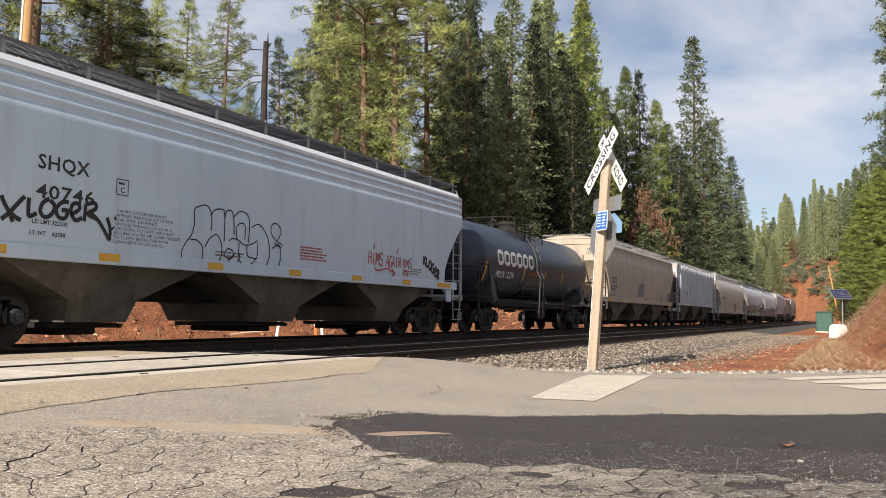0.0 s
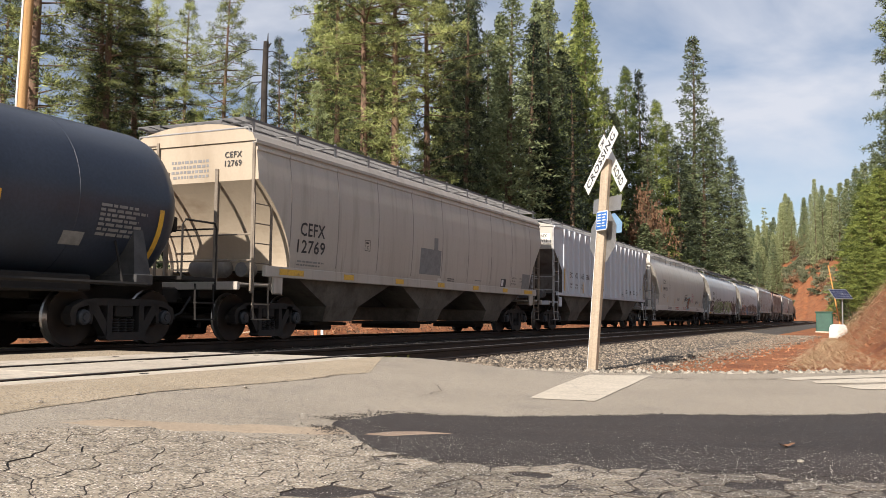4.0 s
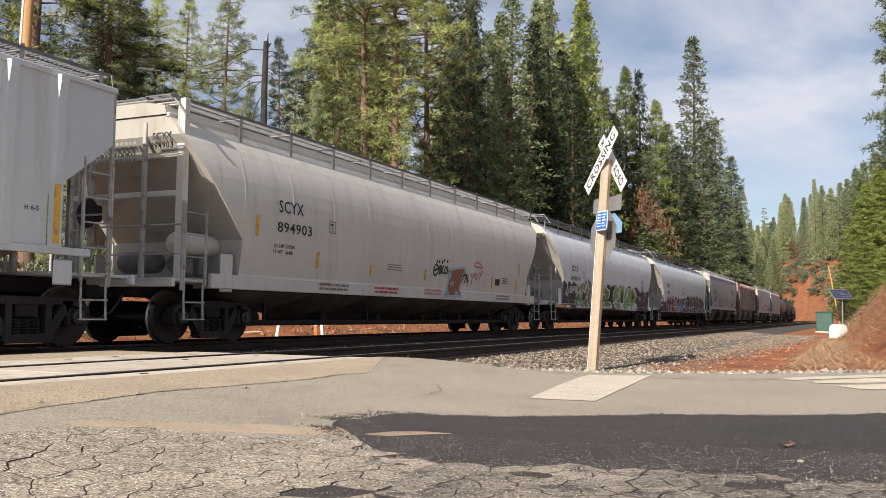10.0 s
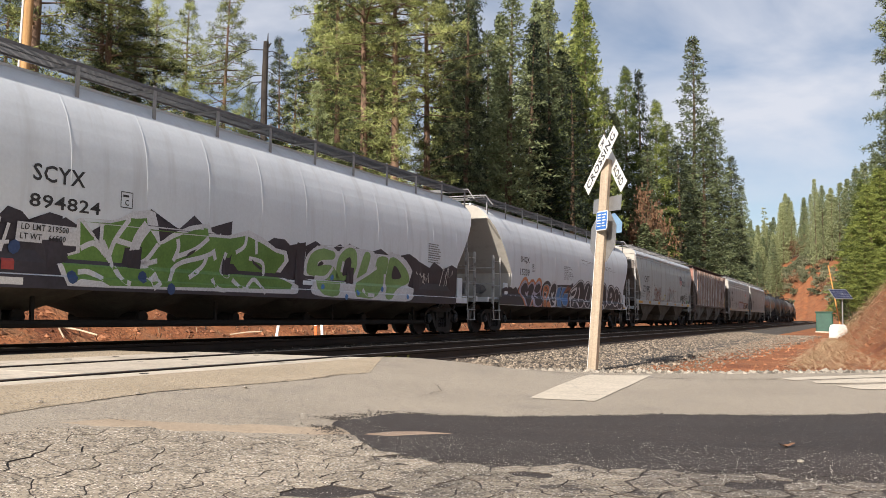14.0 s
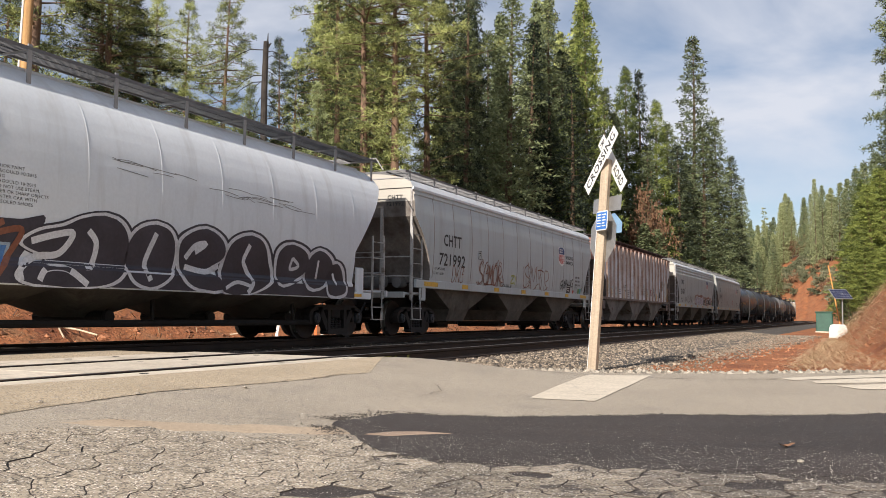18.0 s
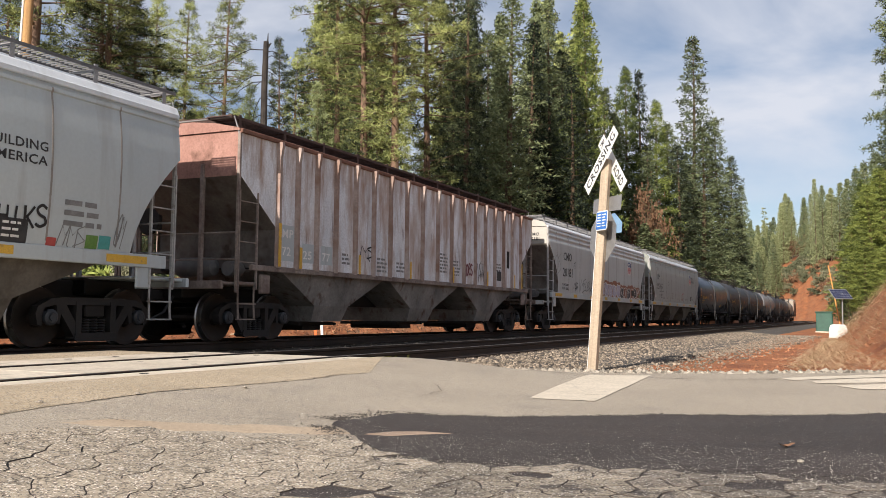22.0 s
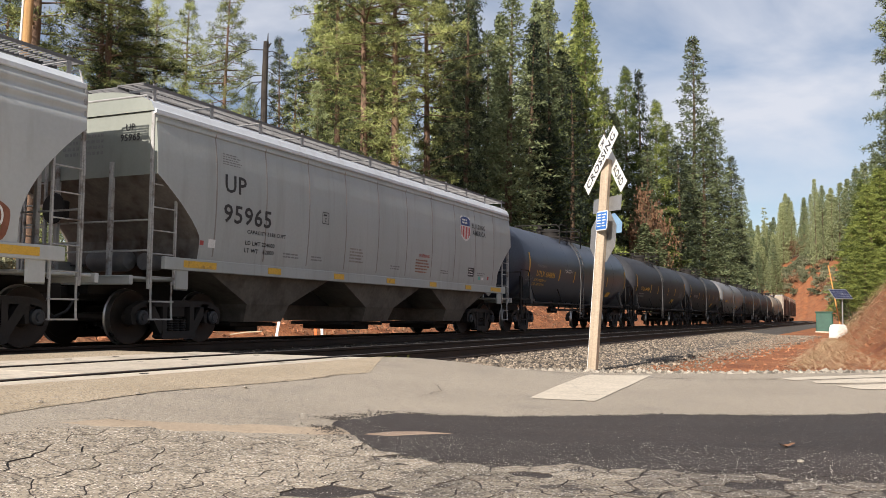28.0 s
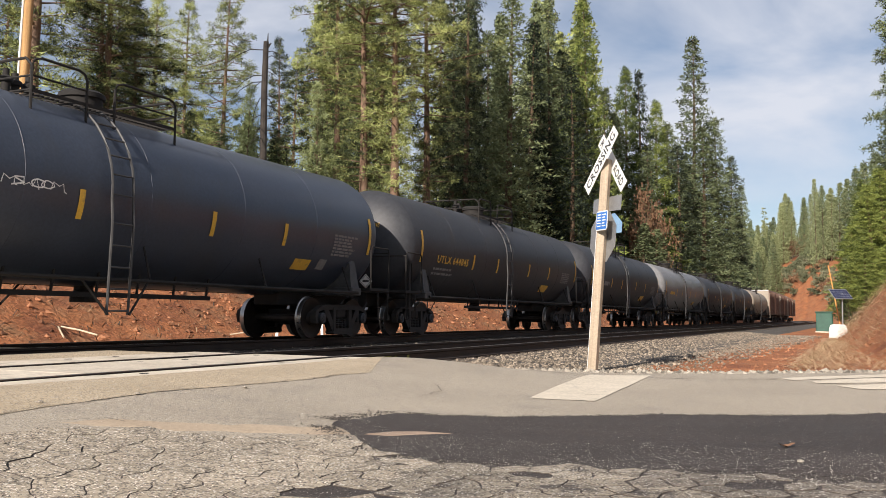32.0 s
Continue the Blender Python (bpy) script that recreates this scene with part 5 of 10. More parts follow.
def side_frame_shape():
    s = Shape()
    t = 0.075
    for y in (-1.0,):
        a, b = y - t, y + t
        s.prism([(-1.14, 0.50), (-1.10, 0.62), (-0.86, 0.735), (-0.5, 0.76), (0.5, 0.76), (0.86, 0.735), (1.10, 0.62), (1.14, 0.50),
                 (1.02, 0.50), (0.98, 0.60), (0.78, 0.645), (-0.78, 0.645), (-0.98, 0.60), (-1.02, 0.50)], a, b)
        for k in (-1, 1):
            s.prism([(k * 0.82, 0.70), (k * 0.62, 0.70), (k * 0.26, 0.17), (k * 0.40, 0.13)], a, b)
            s.prism([(k * 0.40, 0.70), (k * 0.29, 0.70), (k * 0.29, 0.2), (k * 0.40, 0.2)], a - 0.01, b + 0.01)
            s.prism([(k * 1.14, 0.52), (k * 1.02, 0.52), (k * 1.02, 0.33), (k * 1.10, 0.35)], a, b)
            s.prism([(k * 0.76, 0.66), (k * 0.66, 0.66), (k * 0.70, 0.36), (k * 0.76, 0.36)], a, b)
        s.prism([(-0.44, 0.125), (-0.36, 0.085), (0.36, 0.085), (0.44, 0.125), (0.40, 0.22), (-0.40, 0.22)], a - 0.03, b + 0.03)
    return s


_frame = side_frame_shape().mesh("side_frame")
_frame.materials.append(M_TRUCK)
_spring = Shape()
for spring_x in (-0.16, 0.0, 0.16):
    _spring.lathe([(0.075 + (0.012 if k % 2 else -0.012), 0.22 + 0.021 * k) for k in range(12)], 7, "z", (spring_x, -1.0, 0))
_spring = _spring.mesh("spring_nest", 60)
_spring.materials.append(M_TRUCK)
_cap = Shape().lathe([(0.10, -1.0), (0.125, -1.06), (0.12, -1.12), (0.085, -1.14), (0.06, -1.135), (0.055, -1.155)], 14, "y").mesh("bearing_cap", 35)
_cap.materials.append(M_CAP)
_bolster = Shape().box(-0.2, 0.2, -1.05, 1.05, 0.46, 0.66, 0.02).box(-0.28, 0.28, -0.22, 0.22, 0.6, 0.78, 0.02)
_bolster.box(-0.86, 0.86, -0.045, 0.045, 0.30, 0.36).box(-0.52, -0.44, -0.72, 0.72, 0.32, 0.44, 0.01).box(0.44, 0.52, -0.72, 0.72, 0.32, 0.44, 0.01)
_bolster = _bolster.mesh("truck")
_bolster.materials.append(M_UNDER)
TURN = Matrix.Rotation(math.pi, 4, "Z")


def truck(parent, x):
    tr = part("truck", _bolster, None, parent, "dark cast steel two-axle truck", at=Matrix.Translation((x, 0, 0)))
    for turn in (Matrix.Identity(4), TURN):
        part("side_frame", _frame, None, tr, at=turn)
        part("spring_nest", _spring, None, tr, at=turn)
        for ax in (-0.889, 0.889):
            part("bearing_cap", _cap, None, tr, at=turn @ Matrix.Translation((ax, 0, R_WHEEL)))
    for ax in (-0.889, 0.889):
        WHEELS.append(part("wheelset", _wheel, None, tr, "worn steel wheels with bright treads", at=Matrix.Translation((ax, 0, R_WHEEL))))
    return tr


def ladder_shape(x0, x1, y, z0, z1, step=0.38, r=0.012, bow=0.0):
    s = Shape()
    for x in (x0, x1):
        s.box(x - 0.017, x + 0.017, y - 0.02, y + 0.02, z0, z1)
    z = z0 + 0.12
    while z < z1 - 0.03:
        s.tube([(x0, y, z), (x1, y, z)], r, 6)
        z += step
    return s


def end_ladder_shape(x, y0, y1, z0, z1, step=0.38):
    s = Shape()
    for y in (y0, y1):
        s.box(x - 0.02, x + 0.02, y - 0.025, y + 0.025, z0, z1)
    z = z0 + 0.12
    while z < z1 - 0.03:
        s.tube([(x, y0, z), (x, y1, z)], 0.016, 6)
        z += step
    return s


def step_shape(x, y):
    """A stirrup step hung under the sill."""
    s = Shape()
    for dx in (-0.24, 0.24):
        s.tube([(x + dx, y, 1.05), (x + dx, y, 0.78), (x + dx, y - 0.02, 0.42)], 0.019, 6)
    for z in (0.43, 0.72):
        s.box(x - 0.25, x + 0.25, y - 0.05, y + 0.03, z - 0.012, z + 0.012)
    return s


def coupler(parent, xe, sg):
    s = Shape().box(min(xe - sg * 0.75, xe - sg * 0.1), max(xe - sg * 0.75, xe - sg * 0.1), -0.09, 0.09, 0.78, 0.96, 0.02)
    a, b = sorted((xe - sg * 0.16, xe + sg * 0.10))
    s.box(a, b, -0.17, 0.06, 0.72, 1.02, 0.03)
    s.box(a, b, 0.07, 0.16, 0.76, 0.98, 0.03)
    part("coupler", s, M_UNDER, parent)
    h = Shape()
    h.tube([(xe - sg * 0.5, -0.35, 0.85), (xe - sg * 0.3, -0.3, 0.55), (xe - sg * 0.05, -0.22, 0.42), (xe + sg * 0.02, -0.18, 0.45)], 0.025, 6)
    part("air_hose", h, M_BLACK, parent)


def wrap_of(prof, lift=0.006):
    zs, ys = [p[0] for p in prof], [p[1] for p in prof]
    return lambda z, x=0: -float(np.interp(z, zs, ys)) - lift


def grating(s, x0, x1, y0, y1, z, pitch=0.09, bar=0.016):
    """Walkway of cross bars between edge bars."""
    for y in (y0, y1):
        s.box(x0, x1, y - 0.012, y + 0.012, z - 0.05, z)
    ym = (y0 + y1) / 2
    s.box(x0, x1, ym - 0.008, ym + 0.008, z - 0.03, z)
    n = int((x1 - x0) / pitch)
    for k in range(n + 1):
        x = x0 + k * (x1 - x0) / n
        s.box(x - bar / 2, x + bar / 2, y0, y1, z - 0.026, z - 0.004)


def hopper(name, label, length, prof, roof, paint, roof_paint, cut=1.2, z_cut=3.12, z_low=2.2, bays=3, ribs=0, seams=0, seam_paint=None, rib_paint=None,
           pipe=False, sill_paint=None, wall_end=0.85, dark_end=None, rib_xs=None, tall_post=True, board=None, bay_paint=None, side_ladder=1.0, board_y=1.06,
           bay_z=0.32, reflect=True, grate=None, sill_z=None, board_pitch=0.085, dirtshade_z=None, board_z=None, curve=1.0, seam_xs=None):
    """Covered hopper. prof: (z, half width) from the sill up to the eave; roof: (z, half width) from the eave to the ridge."""
    car = new(name)
    rung = sill_paint or (M_TANRUNG if dark_end is M_TANEND else M_RUNG)
    tagged(car, label, "freight car", "hopper cars of the train")
    E = length / 2 - wall_end                   # end of the roof and side at the top
    z0, zt = prof[0][0], prof[-1][0]
    sl0, sl1 = sill_z or (z0 - 0.16, z0 + 0.05)

    def x_end(z):
        return E - cut * (1 - (1 - min(1.0, max(0.0, (z_cut - z) / (z_cut - z_low)))) ** curve)

    # shell: sides with cut-away ends, and the slope sheets between
    zs = sorted({p[0] for p in prof} | {z_cut, z_low} | set(np.linspace(z0, zt, 22)))
    nx = 8
    body = Shape()
    w = wrap_of(prof, 0)
    for sg in (-1, 1):
        for z in zs:
            xe = x_end(z)
            for i in range(nx + 1):
                body.v.append((-xe + 2 * xe * i / nx, sg * -w(z), z))
    m = len(zs)
    for side in (0, 1):
        o = side * m * (nx + 1)
        for j in range(m - 1):
            for i in range(nx):
                q = (o + j * (nx + 1) + i, o + j * (nx + 1) + i + 1, o + (j + 1) * (nx + 1) + i + 1, o + (j + 1) * (nx + 1) + i)
                body.f.append(q if side == 0 else q[::-1])
    for i in (0, nx):
        ends = Shape()
        o = 0
        for z in zs:
            xe = x_end(z) * (1 if i else -1)
            ends.v += [(xe, w(z), z), (xe, -w(z), z)]
        for j in range(m - 1):
            q = (o + 2 * j, o + 2 * j + 1, o + 2 * j + 3, o + 2 * j + 2)
            ends.f.append(q if i else q[::-1])
        ew = part("end_wall", ends, dark_end or M_DUSTDIM, car)
        # the lower sheet carries dirt and painted shade in one material
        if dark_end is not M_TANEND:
            ew.data.materials.append(M_DIRTSHADE)
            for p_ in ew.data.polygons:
                p_.material_index = 1 if p_.center.z < (dirtshade_z or z_cut - 0.05) else 0
    fl = Shape().box(-x_end(z0), x_end(z0), -prof[0][1], prof[0][1], z0 - 0.03, z0)
    part("side_wall", body, paint, car, smooth=50)
    part("floor", fl, M_UNDER, car)
    # roof shell
    rf = Shape()
    for z, y in roof:
        for x in (-E - 0.04, E + 0.04):
            rf.v += [(x, -y, z), (x, y, z)]
    for j in range(len(roof) - 1):
        a, b = 4 * j, 4 * j + 4
        rf.f += [(a, a + 2, b + 2, b), (a + 3, a + 1, b + 1, b + 3)]
        rf.f += [(a, b, b + 1, a + 1), (a + 2, a + 3, b + 3, b + 2)]
    rf.f.append((4 * len(roof) - 4, 4 * len(roof) - 2, 4 * len(roof) - 1, 4 * len(roof) - 3))
    ro = part("roof", rf, roof_paint, car, smooth=30)
    ro.data.materials.append(dark_end or M_DUSTDIM)
    for p_ in ro.data.polygons:
        p_.material_index = 1 if abs(p_.normal.x) > 0.9 else 0
    eave = Shape()
    for sg in (-1, 1):
        y = prof[-1][1]
        a, b = sorted((sg * (y - 0.02), sg * (y + 0.045)))
        eave.box(-E - 0.02, E + 0.02, a, b, zt - 0.05, zt + 0.035, 0.012)
    part("eave_rail", eave, roof_paint, car)
    # side sill with reflectors
    sill = Shape()
    ys = prof[0][1]
    X0 = x_end(z0) + 0.05
    for sg in (-1, 1):
        a, b = sorted((sg * (ys - 0.06), sg * (ys + 0.03)))
        sill.box(-X0 - 0.75, X0 + 0.75, a, b, sl0, sl1, 0.01)
    part("side_sill", sill, sill_paint or paint, car)
    for k in (range(7) if reflect else ()):
        x = -X0 - 0.1 + (2 * X0 + 0.2) * k / 6
        wd = 0.85 if k in (0, 6) else 0.42
        a = min(max(x - wd / 2, -X0 - 0.3), X0 + 0.3 - wd)
        part("reflector", Shape().box(a, a + wd, -ys - 0.036, -ys - 0.028, sl0 + 0.05, sl1 - 0.04), M_YELLOW, car)
    # seams or ribs on both sides
    if seams:
        pz = [p[0] for p in prof]
        for x in seam_xs or [-x_end(zt) + 2 * x_end(zt) * k / seams for k in range(1, seams)]:
            for sg in (-1, 1):
                s = Shape()
                vs = []
                hw, up = (0.018, 0.0055) if pipe else (0.021, 0.006)
                for z in [q for q in zs if z0 + 0.02 < q < zt - 0.1]:
                    if abs(x) > x_end(z):
                        continue
                    y = -w(z)
                    vs += [(x - hw, sg * (y - 0.001), z), (x, sg * (y + up), z), (x + hw, sg * (y - 0.001), z)]
                s.add(vs, [q for i in range(len(vs) // 3 - 1) for q in ((3 * i, 3 * i + 1, 3 * i + 4, 3 * i + 3), (3 * i + 1, 3 * i + 2, 3 * i + 5, 3 * i + 4))])
                part("weld_seam", s, paint if pipe else seam_paint or M_SEAM, car, smooth=80)
    if ribs:
        wr = 0.155 if rib_paint is None else 0.09
        for x in rib_xs or [-(x_end(z_low) - 0.05) + 2 * (x_end(z_low) - 0.05) * k / ribs for k in range(ribs + 1)]:
            for sg in (-1, 1):
                s = Shape()
                yw = -w(2.4)
                rows = [(z0 - 0.02, 0.066), (zt - 0.34, 0.066), (zt - 0.10, 0.105), (zt - 0.02, 0.105)]
                for z, dp in rows:
                    s.v += [(x - 0.075, sg * (yw - 0.002), z), (x - 0.03, sg * (yw + dp), z), (x + wr - 0.045, sg * (yw + dp), z), (x + wr, sg * (yw - 0.002), z)]
                for i in range(3):
                    s.f += [tuple(q[::sg]) for q in [[4 * i + j, 4 * i + j + 1, 4 * i + j + 5, 4 * i + j + 4] for j in range(3)]]
                s.f += [tuple([0, 3, 2, 1][::sg]), tuple([12, 13, 14, 15][::sg])]
                part("rib", s, rib_paint or paint, car)
    # hopper bays
    span = 2 * (X0 - 0.25)
    for k in range(bays):
        xc = -span / 2 + span * (k + 0.5) / bays
        half, hb = span / bays / 2 - 0.02, 0.34
        s = Shape()
        if pipe:
            y_t, y_b, zb = 1.35, 0.45, 0.45
        else:
            y_t, y_b, zb = ys - 0.10, 0.85, bay_z + 0.06
        ring = lambda hx, hy, z: [(xc - hx, -hy, z), (xc + hx, -hy, z), (xc + hx, hy, z), (xc - hx, hy, z)]
        if pipe:
            rings = [ring(half * 1.0, y_t, z0 - 0.02), ring(half * 0.86, 1.2, 0.87), ring(half * 0.62, 0.95, 0.73), ring(half * 0.42, 0.7, 0.61), ring(half * 0.28, 0.46, 0.51), ring(half * 0.22, 0.4, zb)]
        else:
            rings = [ring(half, y_t, z0 - 0.02), ring(0.70, 1.26, 0.72), ring(0.62, 1.12, zb)]
        fs = []
        for r in range(len(rings) - 1):
            fs += [(4 * r + a, 4 * r + (a + 1) % 4, 4 * r + 4 + (a + 1) % 4, 4 * r + 4 + a) for a in range(4)]
        s.add([p for r in rings for p in r], fs + [tuple(range(4 * len(rings) - 4, 4 * len(rings)))])
        bay = part("hopper_bay", s, bay_paint or M_HOPPER, car, smooth=45 if pipe else None)
        if pipe:
            o = Shape().tube([(xc, -0.8, 0.46), (xc, 0.8, 0.46)], 0.10, 10).lathe([(0.11, -0.86), (0.13, -0.82), (0.11, -0.78)], 10, "y", (xc, 0, 0.46))
            part("outlet_gate", o, M_UNDER, bay)
        else:
            o = Shape().box(xc - 0.7, xc + 0.7, -y_b - 0.02, y_b + 0.02, zb - 0.09, zb - 0.01, 0.01)
            o.box(xc - 0.36, xc + 0.36, -y_b + 0.1, y_b - 0.1, zb - 0.2, zb - 0.08, 0.02)
            o.tube([(xc + 0.74, -y_b - 0.05, zb - 0.06), (xc + 0.74, y_b + 0.05, zb - 0.06)], 0.035, 8)
            part("outlet_gate", o, M_UNDER, bay)
    if pipe:
        part("vent_pipe", Shape().tube([(-X0 + 0.6, -1.0, 0.36), (X0 - 0.6, -1.0, 0.36)], 0.06, 8), M_UNDER, car)
        for k in range(4):
            x = -X0 + 1.6 + (2 * X0 - 3.2) * k / 3
            part("pipe_hanger", Shape().box(x - 0.03, x + 0.03, -1.02, -0.98, 0.36, 0.95), M_UNDER, car)
    part("centre_sill", Shape().box(-length / 2 + 0.55, length / 2 - 0.55, -0.28, 0.28, 0.90 if pipe else 0.74, 1.05, 0.02), M_UNDER, car)
    # ends
    for sg in (-1, 1):
        xe = sg * (length / 2)
        xo = sg * (length / 2 - wall_end)
        a, b = sorted((xe - sg * 0.42, sg * (X0 + 0.1)))
        part("end_platform", Shape().box(a, b, -1.42, 1.42, 1.07, 1.12, 0.015).box(min(xe - sg * 0.5, xe - sg * 0.42), max(xe - sg * 0.5, xe - sg * 0.42), -1.5, 1.5, 0.98, 1.13, 0.01),
             sill_paint or paint, car)
        a, b = sorted((sg * (X0 + 0.55), sg * (X0 + 0.75)))
        part("shear_plate", Shape().box(sorted((sg * X0, xe - sg * 0.5))[0], sorted((sg * X0, xe - sg * 0.5))[1], -0.55, 0.55, 0.82, 1.07, 0.02), M_UNDER, car)
        for ss in (-1, 1):
            y = ss * (ys - 0.03)
            ztop = zt + 0.30 if (tall_post and sg < 0) else zt - 0.25
            part("corner_post", Shape().box(xo - 0.032, xo + 0.032, y - 0.032, y + 0.032, 0.92, 2.45 if pipe else zt - 0.05, 0.01), rung, car)
            x1 = xo - sg * 0.55
            part("side_ladder", ladder_shape(min(xo, x1), max(xo, x1), y + ss * 0.03, 1.0, 2.4 if pipe else 2.85, 0.38), rung, car)
            part("stirrup_step", step_shape(xo - sg * 0.28, ss * (ys - 0.02)), rung, car)
            part("end_post", Shape().box(xo + sg * 0.0 - 0.04, xo + 0.04, ss * 0.62 - 0.04, ss * 0.62 + 0.04, 1.1, z_cut + 0.25, 0.01), rung, car)
            j = Shape().box(sorted((sg * (X0 + 0.12), sg * (X0 + 0.46)))[0], sorted((sg * (X0 + 0.12), sg * (X0 + 0.46)))[1], y - 0.03, y + 0.03, 0.92, 1.62 if pipe else 1.3, 0.03)
            part("jacking_pad", j, sill_paint or paint, car)
        part("end_ladder", end_ladder_shape(xo + sg * 0.05, 0.85, 1.35, 1.12, zt + 0.1), rung, car)
        rail = Shape()
        for z in (1.55, 2.05):
            rail.tube([(xo, -ys + 0.05, z), (xo, ys - 0.05, z)], 0.017, 6)
        part("end_handrail", rail, rung, car)
        if sg < 0:
            bw = Shape().lathe([(0.24, xo - 0.16), (0.27, xo - 0.14), (0.24, xo - 0.12), (0.21, xo - 0.14)], 18, "x", (0, 0.55, 2.3))
            for a_ in range(4):
                bw.tube([(xo - 0.14, 0.55, 2.3), (xo - 0.14, 0.55 + 0.24 * math.cos(a_ * 1.571), 2.3 + 0.24 * math.sin(a_ * 1.571))], 0.014, 5)
            bw.box(xo - 0.13, xo + 0.08, 0.4, 0.7, 2.15, 2.45, 0.02)
            part("brake_wheel", bw, M_UNDER, car)
            part("air_reservoir", Shape().lathe([(0.02, -0.5), (0.16, -0.44), (0.20, -0.36), (0.20, 0.36), (0.16, 0.44), (0.02, 0.5)], 14, "y", (xo + 0.75, 0.1, 1.45)),
                 M_AIR, car, smooth=40)
            part("brake_cylinder", Shape().lathe([(0.02, -0.2), (0.15, -0.2), (0.15, 0.15), (0.06, 0.2), (0.04, 0.5)], 12, "x", (xo + 0.9, -0.7, 1.42)), M_AIR, car, smooth=40)
        coupler(car, xe, sg)
        truck(car, sg * (length / 2 - 2.05))
        # roof-end frame
        part("roof_end_rail", Shape().tube([(xo, -ys + 0.05, zt - 0.05), (xo + sg * 0.04, -board_y - 0.3, zt + 0.26), (xo + sg * 0.04, board_y + 0.3, zt + 0.26), (xo, ys - 0.05, zt - 0.05)], 0.018, 6),
             M_BRACKET, car)
    # running boards and hatches
    zr = board_z or roof[-1][0] + 0.06
    for sg in (-1, 1):
        s = Shape()
        grating(s, -E - 0.12, E + 0.12, sg * board_y - 0.28, sg * board_y + 0.28, zr, board_pitch)
        part("running_board", s, grate or M_GRATE, car)
        outer = sorted((y, z) for z, y in [p for p in prof if p[0] > 3.3] + list(roof))
        zr0 = float(np.interp(board_y + 0.28, [p[0] for p in outer], [p[1] for p in outer]))
        p = Shape().box(-0.035, 0.035, sg * (board_y + 0.28) - 0.01, sg * (board_y + 0.28) + 0.01, zr0 - 0.02, zr + 0.035)
        p.box(-0.02, 0.02, sg * board_y - 0.28, sg * board_y + 0.28, zr - 0.07, zr - 0.04)
        p = p.mesh("board_bracket")
        p.materials.append(grate or M_BRACKET)
        for k in range(12):
            part("board_bracket", p, None, car, at=Matrix.Translation((-E + 0.15 + (2 * E - 0.3) * k / 11, 0, 0)))
    for xk in (-E - 0.05, E - 0.45):
        s = Shape()
        grating(s, xk, xk + 0.5, -board_y + 0.28, board_y - 0.28, zr, 0.06)
        part("crossover_board", s, grate or M_GRATE, car)
    nh = 4
    for k in range(nh):
        x0, x1 = -E + 0.8 + (2 * E - 1.6) * k / nh, -E + 0.8 + (2 * E - 1.6) * (k + 1) / nh - 0.06
        zz = roof[-1][0]
        s = Shape().box(x0, x1, -0.33, 0.33, zz - 0.03, zz + 0.10, 0.03)
        part("roof_hatch", s, roof_paint, car)
    return car, wrap_of(prof), x_end, E


# ---- profiles ----
FLAT = [(1.42, 1.52), (1.6, 1.555), (2.0, 1.59), (2.4, 1.61), (2.8, 1.613), (3.2, 1.595), (3.5, 1.565), (3.66, 1.54), (3.68, 1.562), (3.73, 1.558), (3.75, 1.50), (3.85, 1.50)]
FLAT_ROOF = [(3.85, 1.53), (4.0, 1.46), (4.13, 1.18), (4.22, 0.7), (4.25, 0.35)]
STEP = [(1.42, 1.56), (1.6, 1.575), (2.2, 1.59), (3.0, 1.595), (3.40, 1.585), (3.44, 1.55), (3.50, 1.55), (3.53, 1.575), (3.59, 1.575), (3.62, 1.54), (3.68, 1.54),
        (3.71, 1.565), (3.77, 1.565), (3.80, 1.53), (3.90, 1.51)]
STEP_ROOF = [(3.90, 1.51), (4.06, 1.38), (4.17, 1.0), (4.24, 0.6), (4.26, 0.35)]
ROUND = [(1.0, 1.56), (1.22, 1.57), (1.26, 1.54), (1.5, 1.575), (1.7, 1.602), (1.9, 1.618), (2.2, 1.63), (2.5, 1.632), (2.75, 1.622), (3.0, 1.597), (3.2, 1.557), (3.4, 1.495), (3.58, 1.415), (3.74, 1.315), (3.87, 1.21), (3.98, 1.10)]
ROUND_OPEN = ROUND[:-4] + [(3.56, 1.42), (3.70, 1.33), (3.82, 1.225), (3.91, 1.12), (3.99, 1.0), (4.05, 0.87), (4.10, 0.72)]
ROUND_OPEN_ROOF = [(4.10, 0.72), (4.13, 0.55), (4.15, 0.35)]
ROUND_ROOF = [(3.98, 1.10), (4.14, 1.06), (4.22, 0.6), (4.25, 0.35)]
SQUARE = [(1.46, 1.50), (2.4, 1.50), (3.97, 1.50)]
SQUARE_ROOF = [(3.97, 1.50), (4.02, 1.46), (4.14, 0.9), (4.20, 0.35)]

COUPLINGS = [2.7, 20.9, 35.3, 53.8, 72.04, 92.0, 111.8, 131.75, 150.24, 168.5, 186.7, 204.5, 221.6, 238.6, 255.2, 272.2, 289.3, 306.6, 325.5, 344.5, 363.5, 382.5, 401.5]


def place(car, k):
    CARS.append((car, (COUPLINGS[k] + COUPLINGS[k + 1]) / 2))


def span(k):
    return COUPLINGS[k + 1] - COUPLINGS[k]


